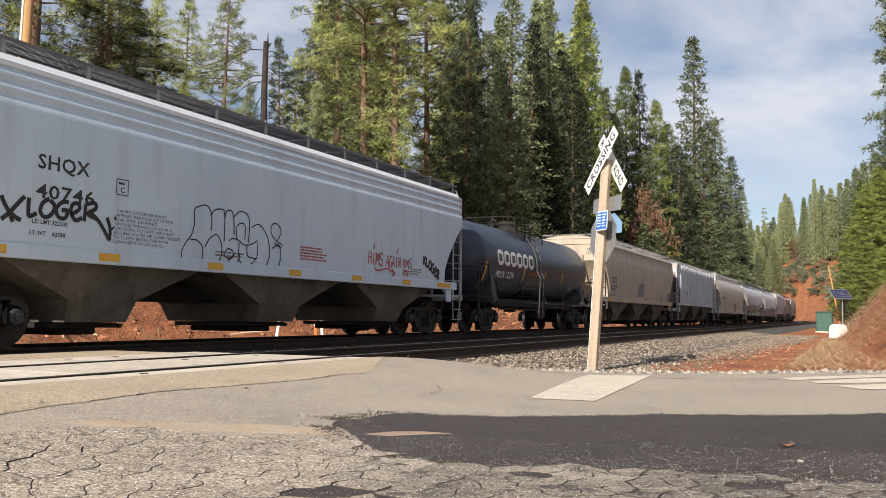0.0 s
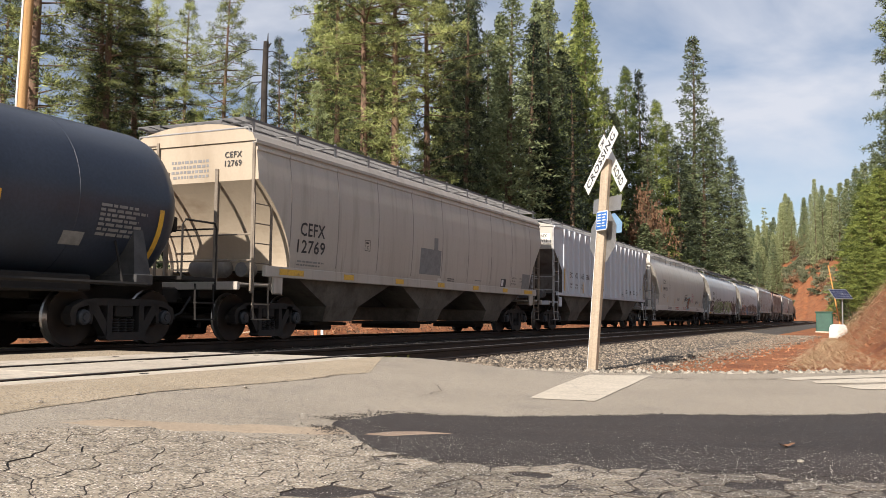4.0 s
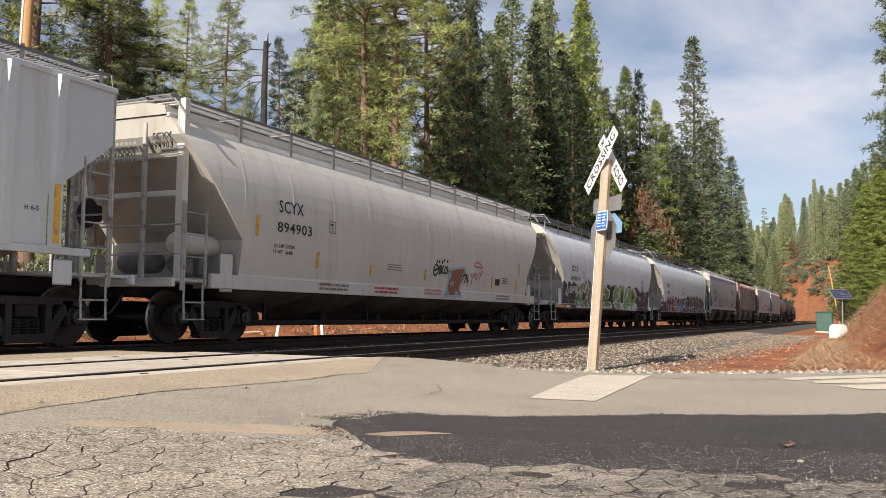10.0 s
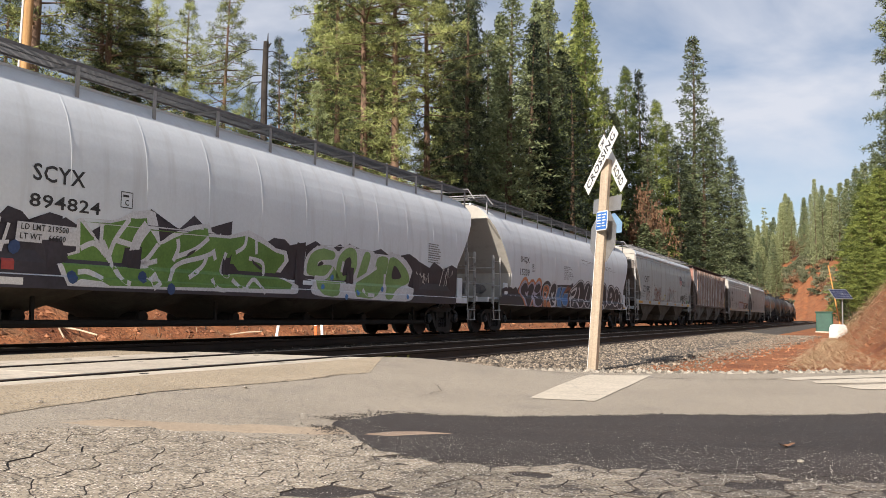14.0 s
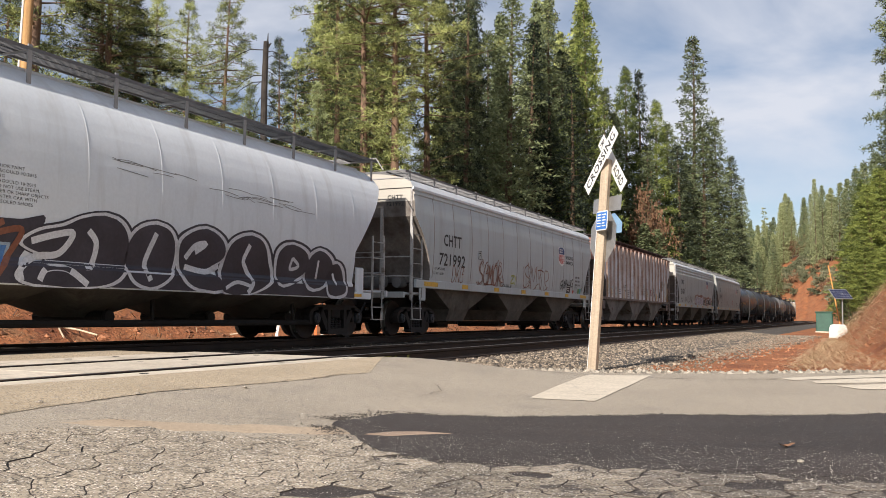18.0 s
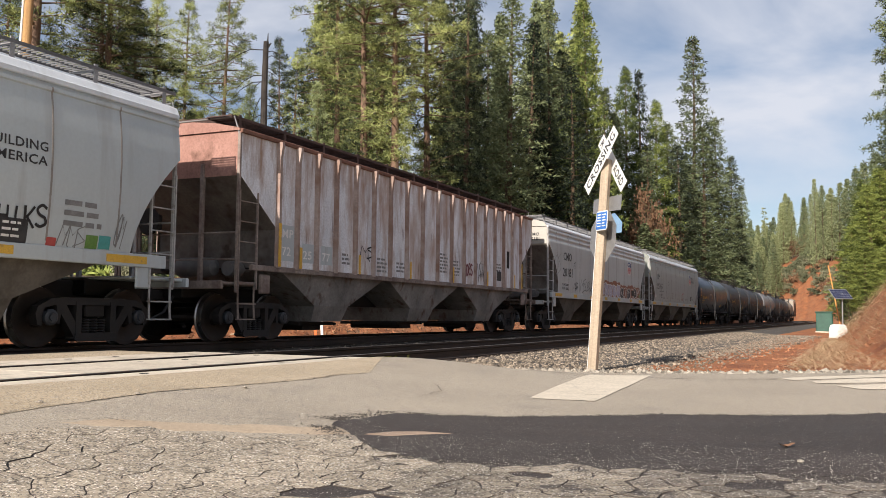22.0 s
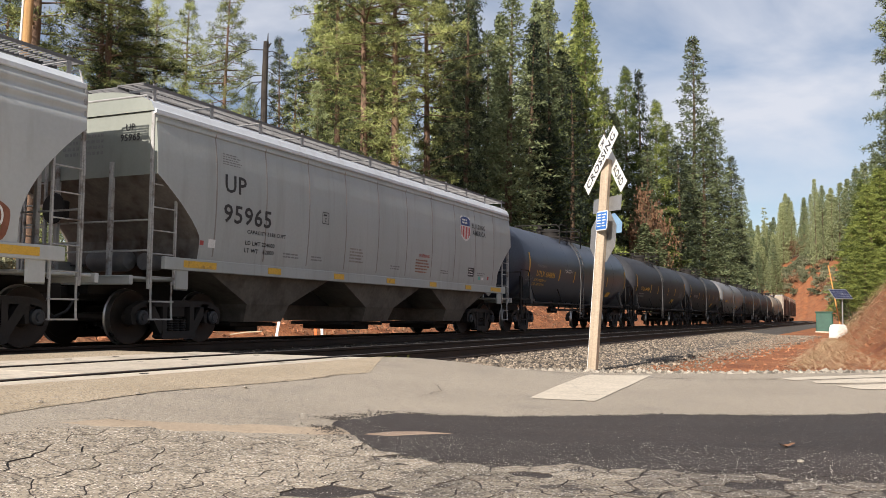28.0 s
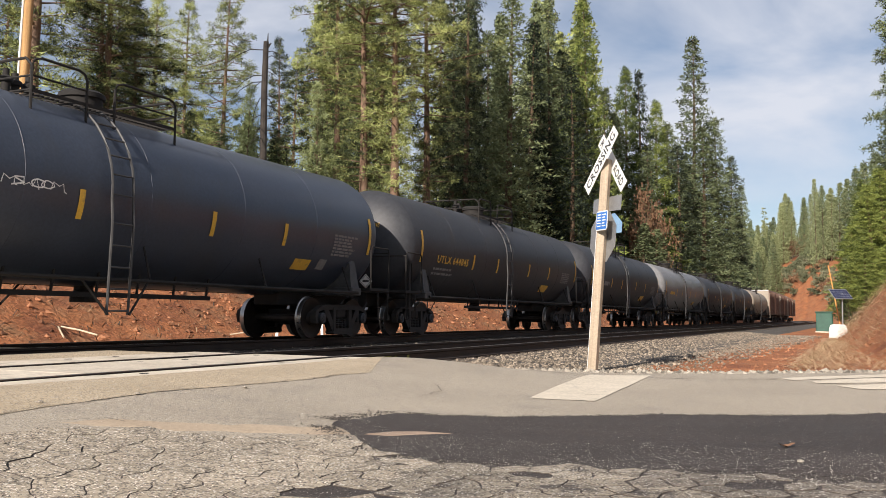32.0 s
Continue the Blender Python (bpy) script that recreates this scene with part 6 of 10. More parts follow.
# ---- tank cars ----
def tank(name, label, length, paint, radius=1.46, zc=2.43, ladder_x=-0.7, group="tank cars of the train", stripes=None, truck_in=1.9, end_in=0.45, rail_z=1.04):
    car = new(name)
    tagged(car, label, "tank car", group)
    E = length / 2 - end_in
    hd = 0.70
    prof = []
    for k in range(8):
        a = math.pi / 2 * k / 7
        prof.append((max(0.03, radius * math.sin(a)), -E + hd * (1 - math.cos(a))))
    prof2 = prof + [(r, -o) for r, o in prof[::-1]]
    part("tank_shell", Shape().lathe(prof2, 48, "x", (0, 0, zc)), paint, car, smooth=50)
    for k in range(1, 6):
        x = -E + hd + (2 * E - 2 * hd) * k / 6
        part("weld_band", Shape().lathe([(radius - 0.01, x - 0.02), (radius + 0.003, x - 0.012), (radius + 0.003, x + 0.012), (radius - 0.01, x + 0.02)], 48, "x", (0, 0, zc)), paint, car, smooth=50)
    wrap = lambda z, x=0: -math.sqrt(max(0.01, radius ** 2 - (z - zc) ** 2)) - 0.010
    # underframe
    for sg in (-1, 1):
        xe = sg * length / 2
        a, b = sorted((xe - sg * 0.5, sg * (length / 2 - 3.4)))
        part("stub_sill", Shape().box(a, b, -0.33, 0.33, 0.74, 1.16, 0.02), M_UNDER, car)
        xb = sg * (length / 2 - truck_in)
        s = Shape().box(xb - 0.2, xb + 0.2, -1.45, 1.45, 0.98, 1.16, 0.02)
        for ss in (-1, 1):
            s.add([(xb - 0.18, ss * 1.4, 1.15), (xb + 0.18, ss * 1.4, 1.15), (xb + 0.18, ss * 0.5, 1.15), (xb - 0.18, ss * 0.5, 1.15),
                   (xb - 0.10, ss * 1.28, 1.9), (xb + 0.10, ss * 1.28, 1.9), (xb + 0.10, ss * 0.6, 1.3), (xb - 0.10, ss * 0.6, 1.3)],
                  [(0, 1, 5, 4), (1, 2, 6, 5), (2, 3, 7, 6), (3, 0, 4, 7), (4, 5, 6, 7)])
        part("bolster_saddle", s, M_LADDER, car)
        a, b = sorted((xe - sg * 0.45, xe - sg * 1.35))
        part("end_platform", Shape().box(a, b, -1.5, 1.5, 1.10, 1.17, 0.01), M_UNDER, car)
        for ss in (-1, 1):
            y = ss * 1.5
            part("end_handrail", Shape().tube([(xe - sg * 1.35, y, 1.15), (xe - sg * 1.35, y, 2.05), (xe - sg * 1.28, y, 2.14), (xe - sg * 0.52, y, 2.14), (xe - sg * 0.46, y, 2.05), (xe - sg * 0.46, y, 0.95)], 0.02, 6), M_UNDER, car)
            part("stirrup_step", step_shape(xe - sg * 0.75, ss * 1.5), M_UNDER, car)
        if sg < 0:
            part("brake_staff", Shape().box(xe + 0.92, xe + 1.02, -1.36, -1.28, 0.6, 1.95, 0.01).tube([(xe + 1.1, -1.34, 0.75), (xe + 1.1, -1.34, 1.9)], 0.016, 6), M_UNDER, car)
        part("end_rail", Shape().tube([(xe - sg * 0.46, -1.5, 2.05), (xe - sg * 0.46, 1.5, 2.05)], 0.018, 6), M_UNDER, car)
        part("air_reservoir", Shape().lathe([(0.02, -0.4), (0.15, -0.34), (0.17, -0.28), (0.17, 0.28), (0.15, 0.34), (0.02, 0.4)], 12, "x", (xe - sg * 1.1, 0.5, 1.42)), M_UNDER, car, smooth=40)
        coupler(car, xe, sg)
        truck(car, xb)
        for ss in (-1, 1):
            s = Shape().tube([(-sg * 0.0, ss * 1.47, rail_z), (xb, ss * 1.47, rail_z)], 0.036, 6)
            part("side_pipe_rail", s, M_UNDER, car)
    for ss in (-1, 1):
        for k in range(5):
            x = -E + 1.8 + (2 * E - 3.6) * k / 4
            part("rail_bracket", Shape().tube([(x, ss * 1.47, rail_z), (x + 0.12, ss * 1.15, 1.75)], 0.02, 6), M_UNDER, car)
    x0 = ladder_x
    # curved ladder, platform, rails, dome
    for ss in (-1, 1):
        s = Shape()
        for x in (x0 - 0.22, x0 + 0.22):
            pts = [(x, ss * 1.52, 0.50), (x, ss * 1.58, 1.9)]
            pts += [(x, ss * (radius + 0.10) * math.cos(a), zc + (radius + 0.10) * math.sin(a)) for a in np.linspace(-0.1, 1.2, 9)]
            s.tube(pts, 0.022, 6)
        for k in range(5):
            z = 0.56 + 0.335 * k
            s.tube([(x0 - 0.22, ss * (1.52 + 0.043 * (z - 0.5)), z), (x0 + 0.22, ss * (1.52 + 0.043 * (z - 0.5)), z)], 0.016, 6)
        for a in np.linspace(-0.05, 1.15, 7):
            s.tube([(x0 - 0.22, ss * (radius + 0.10) * math.cos(a), zc + (radius + 0.10) * math.sin(a)), (x0 + 0.22, ss * (radius + 0.10) * math.cos(a), zc + (radius + 0.10) * math.sin(a))], 0.016, 6)
        part("side_ladder", s, M_LADDER, car)
        for x in (x0 - 0.7, x0 + 0.7):
            part("ladder_brace", Shape().tube([(x, ss * 1.47, rail_z), (x0 + (0.22 if x > x0 else -0.22), ss * 1.55, 0.5)], 0.02, 6), M_UNDER, car)
    zp = zc + radius + 0.06
    s = Shape()
    for ss in (-1, 1):
        grating(s, x0 - 1.3, x0 + 1.75, ss * 0.72 - 0.25, ss * 0.72 + 0.25, zp - 0.14, 0.09)
    part("top_platform", s, M_UNDER, car)
    for ss in (-1, 1):
        y = ss * 0.98
        for xa, xb_ in ((x0 - 1.3, x0 - 0.26), (x0 + 0.32, x0 + 1.75)):
            r = Shape().tube([(xa, y, zp - 0.46), (xa, y, zp + 0.20), (xa + 0.05, y, zp + 0.30), (xa + 0.17, y, zp + 0.34), (xb_ - 0.17, y, zp + 0.34), (xb_ - 0.05, y, zp + 0.30), (xb_, y, zp + 0.20), (xb_, y, zp - 0.46)], 0.022, 6)
            hoop = part("railing_hoop", r, M_UNDER, car)
            part("middle_rail", Shape().tube([(xa, y, zp + 0.05), (xb_, y, zp + 0.05)], 0.016, 6), M_UNDER, hoop)
    for x in (x0 - 1.3, x0 + 1.75):
        part("end_railing", Shape().tube([(x, -0.98, zp + 0.20), (x, -0.85, zp + 0.32), (x, 0.85, zp + 0.32), (x, 0.98, zp + 0.20)], 0.022, 6), M_UNDER, car)
        part("middle_rail", Shape().tube([(x, -0.98, zp + 0.05), (x, 0.98, zp + 0.05)], 0.016, 6), M_UNDER, car)
    part("manway", Shape().lathe([(0.34, zc + radius - 0.1), (0.34, zp + 0.18), (0.38, zp + 0.19), (0.38, zp + 0.27), (0.3, zp + 0.32)], 18, "z", (x0 + 0.55, 0, 0)), M_UNDER, car, smooth=40)
    v = Shape()
    for dx in (-0.95, -0.7, -0.45):
        v.lathe([(0.07, zc + radius - 0.05), (0.07, zp + 0.12), (0.11, zp + 0.14), (0.11, zp + 0.2), (0.05, zp + 0.24), (0.05, zp + 0.34)], 10, "z", (x0 + dx, 0.1 * (dx > -0.8), 0))
    part("valve", v, M_UNDER, car, smooth=40)
    if stripes is None:
        stripes = [(x, 1.95, 2.8) if abs(x) > 6 else (x, 1.92, 2.36) for x in (-7.02, -3.45, -1.46, 1.57, 3.8, 7.2)]
    if stripes:
        for x, za, zb_ in stripes:
            st = Shape()
            n = 6
            vs = []
            for i in range(n + 1):
                z = za + (zb_ - za) * i / n
                vs += [(x - 0.055, wrap(z), z), (x + 0.055, wrap(z), z)]
            st.add(vs, [(2 * i, 2 * i + 1, 2 * i + 3, 2 * i + 2) for i in range(n)])
            part("reflector", st, M_YELLOW, car)
    part("belly_valve", Shape().lathe([(0.22, 0.7), (0.22, 0.85), (0.16, 0.9), (0.16, 1.2)], 14, "z", (0, 0, 0)).box(-0.55, 0.55, -0.06, 0.06, 0.8, 0.88), M_UNDER, car)
    bp = Shape().box(-2.4, 2.4, -0.72, -0.66, 0.78, 0.86)
    for k in range(6):
        bp.tube([(-2.2 + k * 0.9, -0.69, 0.8), (-2.2 + k * 0.9, -0.75, 1.2)], 0.025, 5)
    part("brake_rigging", bp, M_UNDER, car)
    return car, wrap, E


def boxcar(label, length, paint, end_paint, name="boxcar"):
    car = new(name)
    tagged(car, label, "boxcar", "boxcars of the train")
    E = length / 2 - 0.5
    part("body", Shape().box(-E, E, -1.5, 1.5, 1.1, 4.2, 0.05), paint, car)
    part("roof", Shape().prism([(-E, 4.2), (E, 4.2), (E, 4.3), (-E, 4.3)], -1.45, 1.45), M_GALV, car)
    for k in range(15):
        x = -E + 2 * E * k / 14
        part("rib", Shape().box(x - 0.05, x + 0.05, -1.56, 1.56, 1.15, 4.15, 0.02), paint, car)
    part("sliding_door", Shape().box(-1.5, 1.5, -1.6, -1.5, 1.2, 4.0, 0.02), paint, car)
    for sg in (-1, 1):
        a, b = sorted((sg * E, sg * (E + 0.06)))
        part("end_panel", Shape().box(a, b, -1.47, 1.47, 1.15, 4.15, 0.02), end_paint, car)
        part("side_ladder", ladder_shape(sg * (E - 0.3) - 0.25, sg * (E - 0.3) + 0.25, -1.58, 0.6, 3.9), end_paint, car)
        coupler(car, sg * length / 2, sg)
        truck(car, sg * (length / 2 - 2.2))
    part("centre_sill", Shape().box(-length / 2 + 0.5, length / 2 - 0.5, -0.3, 0.3, 0.72, 1.1, 0.02), M_UNDER, car)
    return car


# the train, from its leading car
c1, w1, xe1, E1 = hopper("covered_hopper_car", "light grey covered hopper car with graffiti and black stencilled marks", span(0), STEP, STEP_ROOF, M_GREY, M_PALE, cut=1.15, z_low=1.74, curve=1.4, wall_end=0.68, board_pitch=0.045)
place(c1, 0)
c2, w2, E2 = tank("tank_car", "short glossy black tank car with bold white lettering", span(1), M_TANKBLACK, 1.36, 2.33, -0.84, truck_in=2.15, end_in=0.85, stripes=[(-5.68, 1.41, 2.25), (-2.10, 1.79, 2.21), (0.22, 1.79, 2.21), (2.34, 1.79, 2.21), (5.5, 1.41, 2.25)], rail_z=0.99)
part("brake_reservoir", Shape().lathe([(0.02, -0.5), (0.16, -0.46), (0.2, -0.38), (0.2, 0.38), (0.16, 0.46), (0.02, 0.5)], 14, "x", (1.0, -0.75, 0.60)), M_UNDER, c2, smooth=40)
part("brake_pipe", Shape().tube([(-4.2, -1.2, 0.78), (-0.6, -1.2, 0.76), (0.0, -0.95, 0.66)], 0.035, 6).tube([(-4.2, -1.2, 0.9), (3.9, -1.2, 0.86)], 0.03, 6), M_UNDER, c2)
part("belly_skirt", Shape().box(-4.6, 4.3, -1.08, 1.08, 0.86, 1.12, 0.03), M_UNDER, c2)
CARS.append((c2, 28.35))
c3, w3, xe3, E3 = hopper("covered_hopper_car", "dusty taupe covered hopper car with a sunlit cream end", span(2), FLAT, FLAT_ROOF, M_TAN, M_TAN, seams=9, dark_end=M_TANEND, cut=1.17, z_cut=3.1, z_low=1.42, curve=1.85, seam_xs=[-7.3 + 1.815 * k for k in range(9)])
place(c3, 2)
c4, w4, xe4, E4 = hopper("ribbed_hopper_car", "pale grey ribbed covered hopper car with white rib tops", span(3), SQUARE, SQUARE_ROOF, M_ECNX, M_ECNX, ribs=17, rib_xs=[-7.02, -6.36, -5.63, -4.86, -4.02, -3.17, -2.33, -1.45, -0.54, 0.4, 1.32, 2.22, 3.06, 3.87, 4.65, 5.43, 6.2, 7.04], reflect=False, sill_z=(1.36, 1.47), wall_end=0.98)
place(c4, 3)
c5, w5, xe5, E5 = hopper("rounded_hopper_car", "cream round-sided covered hopper car with small graffiti", span(4), ROUND, ROUND_ROOF, M_CREAM, M_CREAM, bays=6, pipe=True, seams=12, z_cut=3.62, z_low=1.9, cut=1.5, wall_end=0.62, board_y=0.98, sill_z=(0.98, 1.24), reflect=False, dirtshade_z=0.5)
for ss in (-1, 1):
    part("end_frame_post", Shape().box(-E5 + 0.12, -E5 + 0.26, ss * 1.3 - 0.08, ss * 1.3 + 0.08, 1.1, 4.28, 0.01), M_CREAM, c5)
for z in (2.62, 3.3, 4.22):
    part("end_frame_bar", Shape().box(-E5 + 0.14, -E5 + 0.24, -1.22, 1.22, z - 0.05, z + 0.05, 0.01), M_CREAM, c5)
part("air_tank", Shape().lathe([(0.03, -0.6), (0.17, -0.54), (0.21, -0.44), (0.21, 0.44), (0.17, 0.54), (0.03, 0.6)], 16, "x", (-E5 + 0.95, -0.95, 1.78)), M_CREAM, c5, smooth=40)
part("brake_valve", Shape().box(-E5 + 0.4, -E5 + 0.7, -1.2, -0.9, 1.2, 1.5, 0.04).box(-E5 + 0.9, -E5 + 1.1, -1.15, -0.95, 1.2, 1.56, 0.03), M_AIR, c5)
place(c5, 4)
c6, w6, xe6, E6 = hopper("rounded_hopper_car", "white round-sided covered hopper car with large green graffiti", span(5), ROUND_OPEN, ROUND_OPEN_ROOF, M_PALE, M_PALE, bays=6, board_z=4.31, sill_z=(0.895, 1.05), pipe=True, seams=12, z_cut=3.62, z_low=1.95, cut=1.45, wall_end=0.75, board_y=0.98, reflect=False, board_pitch=0.045, dirtshade_z=0.5)
place(c6, 5)
c7, w7, xe7, E7 = hopper("rounded_hopper_car", "white round-sided covered hopper car with orange, blue and black graffiti", span(6), ROUND_OPEN, ROUND_OPEN_ROOF, M_PALE, M_PALE, bays=6, board_z=4.31, sill_z=(0.895, 1.05), pipe=True, seams=12, z_cut=3.62, z_low=1.95, cut=1.45, wall_end=0.75, board_y=0.98, board_pitch=0.045, dirtshade_z=0.5)
place(c7, 6)
c8, w8, xe8, E8 = hopper("covered_hopper_car", "light grey covered hopper car with thin red graffiti", span(7), FLAT, FLAT_ROOF, M_CHTT, M_PALE, seams=12, dirtshade_z=3.55, cut=1.0, z_cut=3.1, z_low=1.42, curve=1.85, seam_xs=[-7.27 + 1.304 * k for k in range(12)])
place(c8, 7)
c9, w9, xe9, E9 = hopper("ribbed_hopper_car", "rust-stained grey ribbed covered hopper car", span(8), SQUARE, SQUARE_ROOF, M_RUSTY, M_RUST, ribs=17, rib_xs=[-7.02, -6.36, -5.63, -4.86, -4.02, -3.17, -2.33, -1.45, -0.54, 0.4, 1.32, 2.22, 3.06, 3.87, 4.65, 5.43, 6.2, 7.04], reflect=False, sill_z=(1.36, 1.47), wall_end=0.9, dark_end=M_PINKRUST, sill_paint=M_RUSTSILL, rib_paint=M_RIBRUST, grate=M_BOARDRUST, board_pitch=0.045, bay_paint=M_RUSTBAY)
place(c9, 8)
c10, w10, xe10, E10 = hopper("covered_hopper_car", "light grey covered hopper car with a shield emblem and colourful graffiti", span(9), STEP, STEP_ROOF, M_UPLIGHT, M_PALE, seams=11, cut=1.1, z_cut=3.25, z_low=1.75, curve=1.7, seam_xs=[-7.3 + 1.545 * k for k in range(10)])
place(c10, 9)
c11, w11, xe11, E11 = hopper("covered_hopper_car", "clean light grey covered hopper car with bold black numbers", span(10) + 0.25, FLAT, FLAT_ROOF, M_UP, M_PALE, seams=11, z_cut=2.8, z_low=1.83, cut=1.1, curve=1.3, dark_end=M_UPEND)
CARS.append((c11, 195.51))
c12, w12, E12 = tank("tank_car", "black tank car with yellow stencilled lettering", span(11), M_TANKSHEEN, ladder_x=-0.75)
place(c12, 11)
c13, w13, E13 = tank("tank_car", "dusty dark brown tank car with yellow lettering", span(12), M_TANKBROWN)
place(c13, 12)
c14, w14, E14 = tank("tank_car", "dusty dark brown tank car", span(13), M_TANKBROWN)
place(c14, 13)
c15, w15, E15 = tank("tank_car", "weathered grey tank car", span(14), M_TANKGREY)
place(c15, 14)
c16, w16, E16 = tank("tank_car", "dusty dark tank car far back in the train", span(15), M_TANKBROWN)
place(c16, 15)
c17, w17, E17 = tank("tank_car", "dusty dark tank car far back in the train", span(16), M_TANKBROWN)
place(c17, 16)
c18, w18, E18 = tank("tank_car", "tan tank car far back in the train", span(17), M_TANKTAN)
place(c18, 17)
c19 = boxcar("brown boxcar with a tan end", span(18), M_BOXBROWN, M_TANKTAN)
place(c19, 18)
for k in (19, 20, 21):
    place(copy_thing(c19, Matrix.Identity(4)), k)
    CARS[-1][0]["label"] = "brown boxcar at the rear of the train"
# copies have wheels of their own
for car, _c in CARS[-3:]:
    WHEELS.extend(o for o in car.children_recursive if o.name.startswith("wheelset"))
# ---- markings and graffiti on the cars ----
def boxed(parent, x, z, wrap, size=0.24, mat=None):
    """A small outlined square with a letter."""
    mat = mat or M_INK
    s = Shape()
    for a, b in (((x, z), (x + size, z)), ((x + size, z), (x + size, z - size)), ((x + size, z - size), (x, z - size)), ((x, z - size), (x, z))):
        stroke(s, [a, ((a[0] + b[0]) / 2, (a[1] + b[1]) / 2), b], 0.014, wrap)
    part("data_box", s, mat, parent)
    word(parent, "C", x + size * 0.35, z - size * 0.85, size * 0.36, wrap, mat)
    bars(parent, x + 0.04, z - size * 0.32, size - 0.08, 1, 0.1, size * 0.14, wrap, mat)


def patch(parent, x0, x1, z0, z1, wrap, mat, name="painted_patch", lift=0.0, label=""):
    s = Shape()
    n = 4
    for i in range(n + 1):
        z = z0 + (z1 - z0) * i / n
        s.v += [(x0, wrap(z) - lift, z), (x1, wrap(z) - lift, z)]
    s.f = [(2 * i, 2 * i + 1, 2 * i + 3, 2 * i + 2) for i in range(n)]
    return part(name, s, mat, parent, label)


def fill(shape, outline, wrap, lift):
    cx, cz = sum(p[0] for p in outline) / len(outline), sum(p[1] for p in outline) / len(outline)
    n, o = len(outline), len(shape.v)
    rings = (1.0, 0.75, 0.5, 0.25)
    for k in rings:
        for x, z in outline:
            a, b = cx + (x - cx) * k, cz + (z - cz) * k
            shape.v.append((a, wrap(b, a) - lift, b))
    shape.v.append((cx, wrap(cz, cx) - lift, cz))
    for r in range(3):
        shape.f += [(o + r * n + k, o + r * n + (k + 1) % n, o + (r + 1) * n + (k + 1) % n, o + (r + 1) * n + k) for k in range(n)]
    shape.f += [(o + 3 * n + k, o + 3 * n + (k + 1) % n, len(shape.v) - 1) for k in range(n)]


def letter_blob(cx, cz, w, h, rnd, spiky=False):
    """A swollen letter-like outline."""
    n = 9
    pts = []
    for k in range(n):
        a = 2 * math.pi * k / n + rnd.uniform(-0.15, 0.15)
        r = rnd.uniform(0.78, 1.12) if not spiky else (rnd.uniform(0.95, 1.25) if k % 2 else rnd.uniform(0.62, 0.85))
        x = math.copysign(abs(math.cos(a)) ** 0.75, math.cos(a)) * w / 2 * r
        z = math.copysign(abs(math.sin(a)) ** 0.75, math.sin(a)) * h / 2 * r
        pts.append((cx + x, cz + z))
    return pts if spiky else spline(pts, 4, True)[:-1]


def piece(parent, x0, x1, z0, z1, n, wrap, fills, line, back=None, line_w=0.06, seed=1, spiky=False, inner=True, back_grow=0.2, label=""):
    """A painted piece: letter-like swollen forms with outlines over a dark cloud."""
    rnd = random.Random(seed)
    w = (x1 - x0) / n
    forms = [letter_blob(x0 + w * (k + 0.5), (z0 + z1) / 2 + rnd.uniform(-0.05, 0.05), w * 1.12, (z1 - z0) * rnd.uniform(0.9, 1.08), rnd, spiky) for k in range(n)]
    lim = lambda pts: [(x, max(z, z0 - 0.02)) for x, z in pts]
    if back:
        b = Shape()
        for k in range(n):
            c = x0 + w * (k + 0.5)
            fill(b, lim(letter_blob(c, (z0 + z1) / 2 + 0.04, w * 1.6, (z1 - z0) * (1.0 + back_grow), rnd)), wrap, 0.001 + 0.0006 * k)
        part("graffiti_shadow", b, back, parent)
    for k, f in enumerate(forms):
        f = lim(f)
        s = Shape()
        fill(s, f, wrap, 0.009 + 0.0006 * k)
        part("graffiti_fill", s, fills[k % len(fills)], parent, label)
    o = Shape()
    for k, f in enumerate(forms):
        f = lim(f)
        stroke(o, f + [f[0]], line_w, wrap, 0.016)
        if inner:
            cx, cz = sum(p[0] for p in f) / len(f), sum(p[1] for p in f) / len(f)
            for j in range(2):
                pts = [(cx + rnd.uniform(-0.28, 0.28) * w, cz + rnd.uniform(-0.34, 0.34) * (z1 - z0)) for _ in range(3)]
                stroke(o, spline(pts, 4), line_w * 0.8, wrap, 0.017)
    part("graffiti_line", o, line, parent)


GLYPHS = {}
GLYPHS["S"] = [[(0.95, 0.85), (0.5, 1.0), (0.1, 0.8), (0.3, 0.55), (0.8, 0.42), (0.9, 0.15), (0.4, 0.0), (0.0, 0.12)]]
GLYPHS["O"] = [[(0.5, 1.0), (0.08, 0.75), (0.05, 0.3), (0.45, 0.0), (0.92, 0.25), (0.95, 0.7), (0.5, 1.0), (0.3, 0.95)]]
GLYPHS["L"] = [[(0.15, 1.0), (0.12, 0.5), (0.1, 0.05), (0.5, 0.03), (0.95, 0.12)]]
GLYPHS["I"] = [[(0.5, 1.0), (0.45, 0.5), (0.5, 0.0)]]
GLYPHS["D"] = [[(0.12, 0.98), (0.15, 0.5), (0.1, 0.02), (0.6, 0.05), (0.95, 0.45), (0.65, 0.92), (0.12, 0.98)]]
GLYPHS["Z"] = [[(0.05, 0.95), (0.5, 1.0), (0.9, 0.9), (0.5, 0.5), (0.08, 0.08), (0.5, 0.02), (0.98, 0.1)]]
GLYPHS["A"] = [[(0.0, 0.0), (0.25, 0.55), (0.5, 1.0), (0.75, 0.55), (1.0, 0.0)], [(0.3, 0.35), (0.5, 0.38), (0.75, 0.35)]]
GLYPHS["P"] = [[(0.12, 0.0), (0.15, 0.5), (0.12, 1.0), (0.6, 1.0), (0.92, 0.74), (0.6, 0.48), (0.2, 0.46)]]
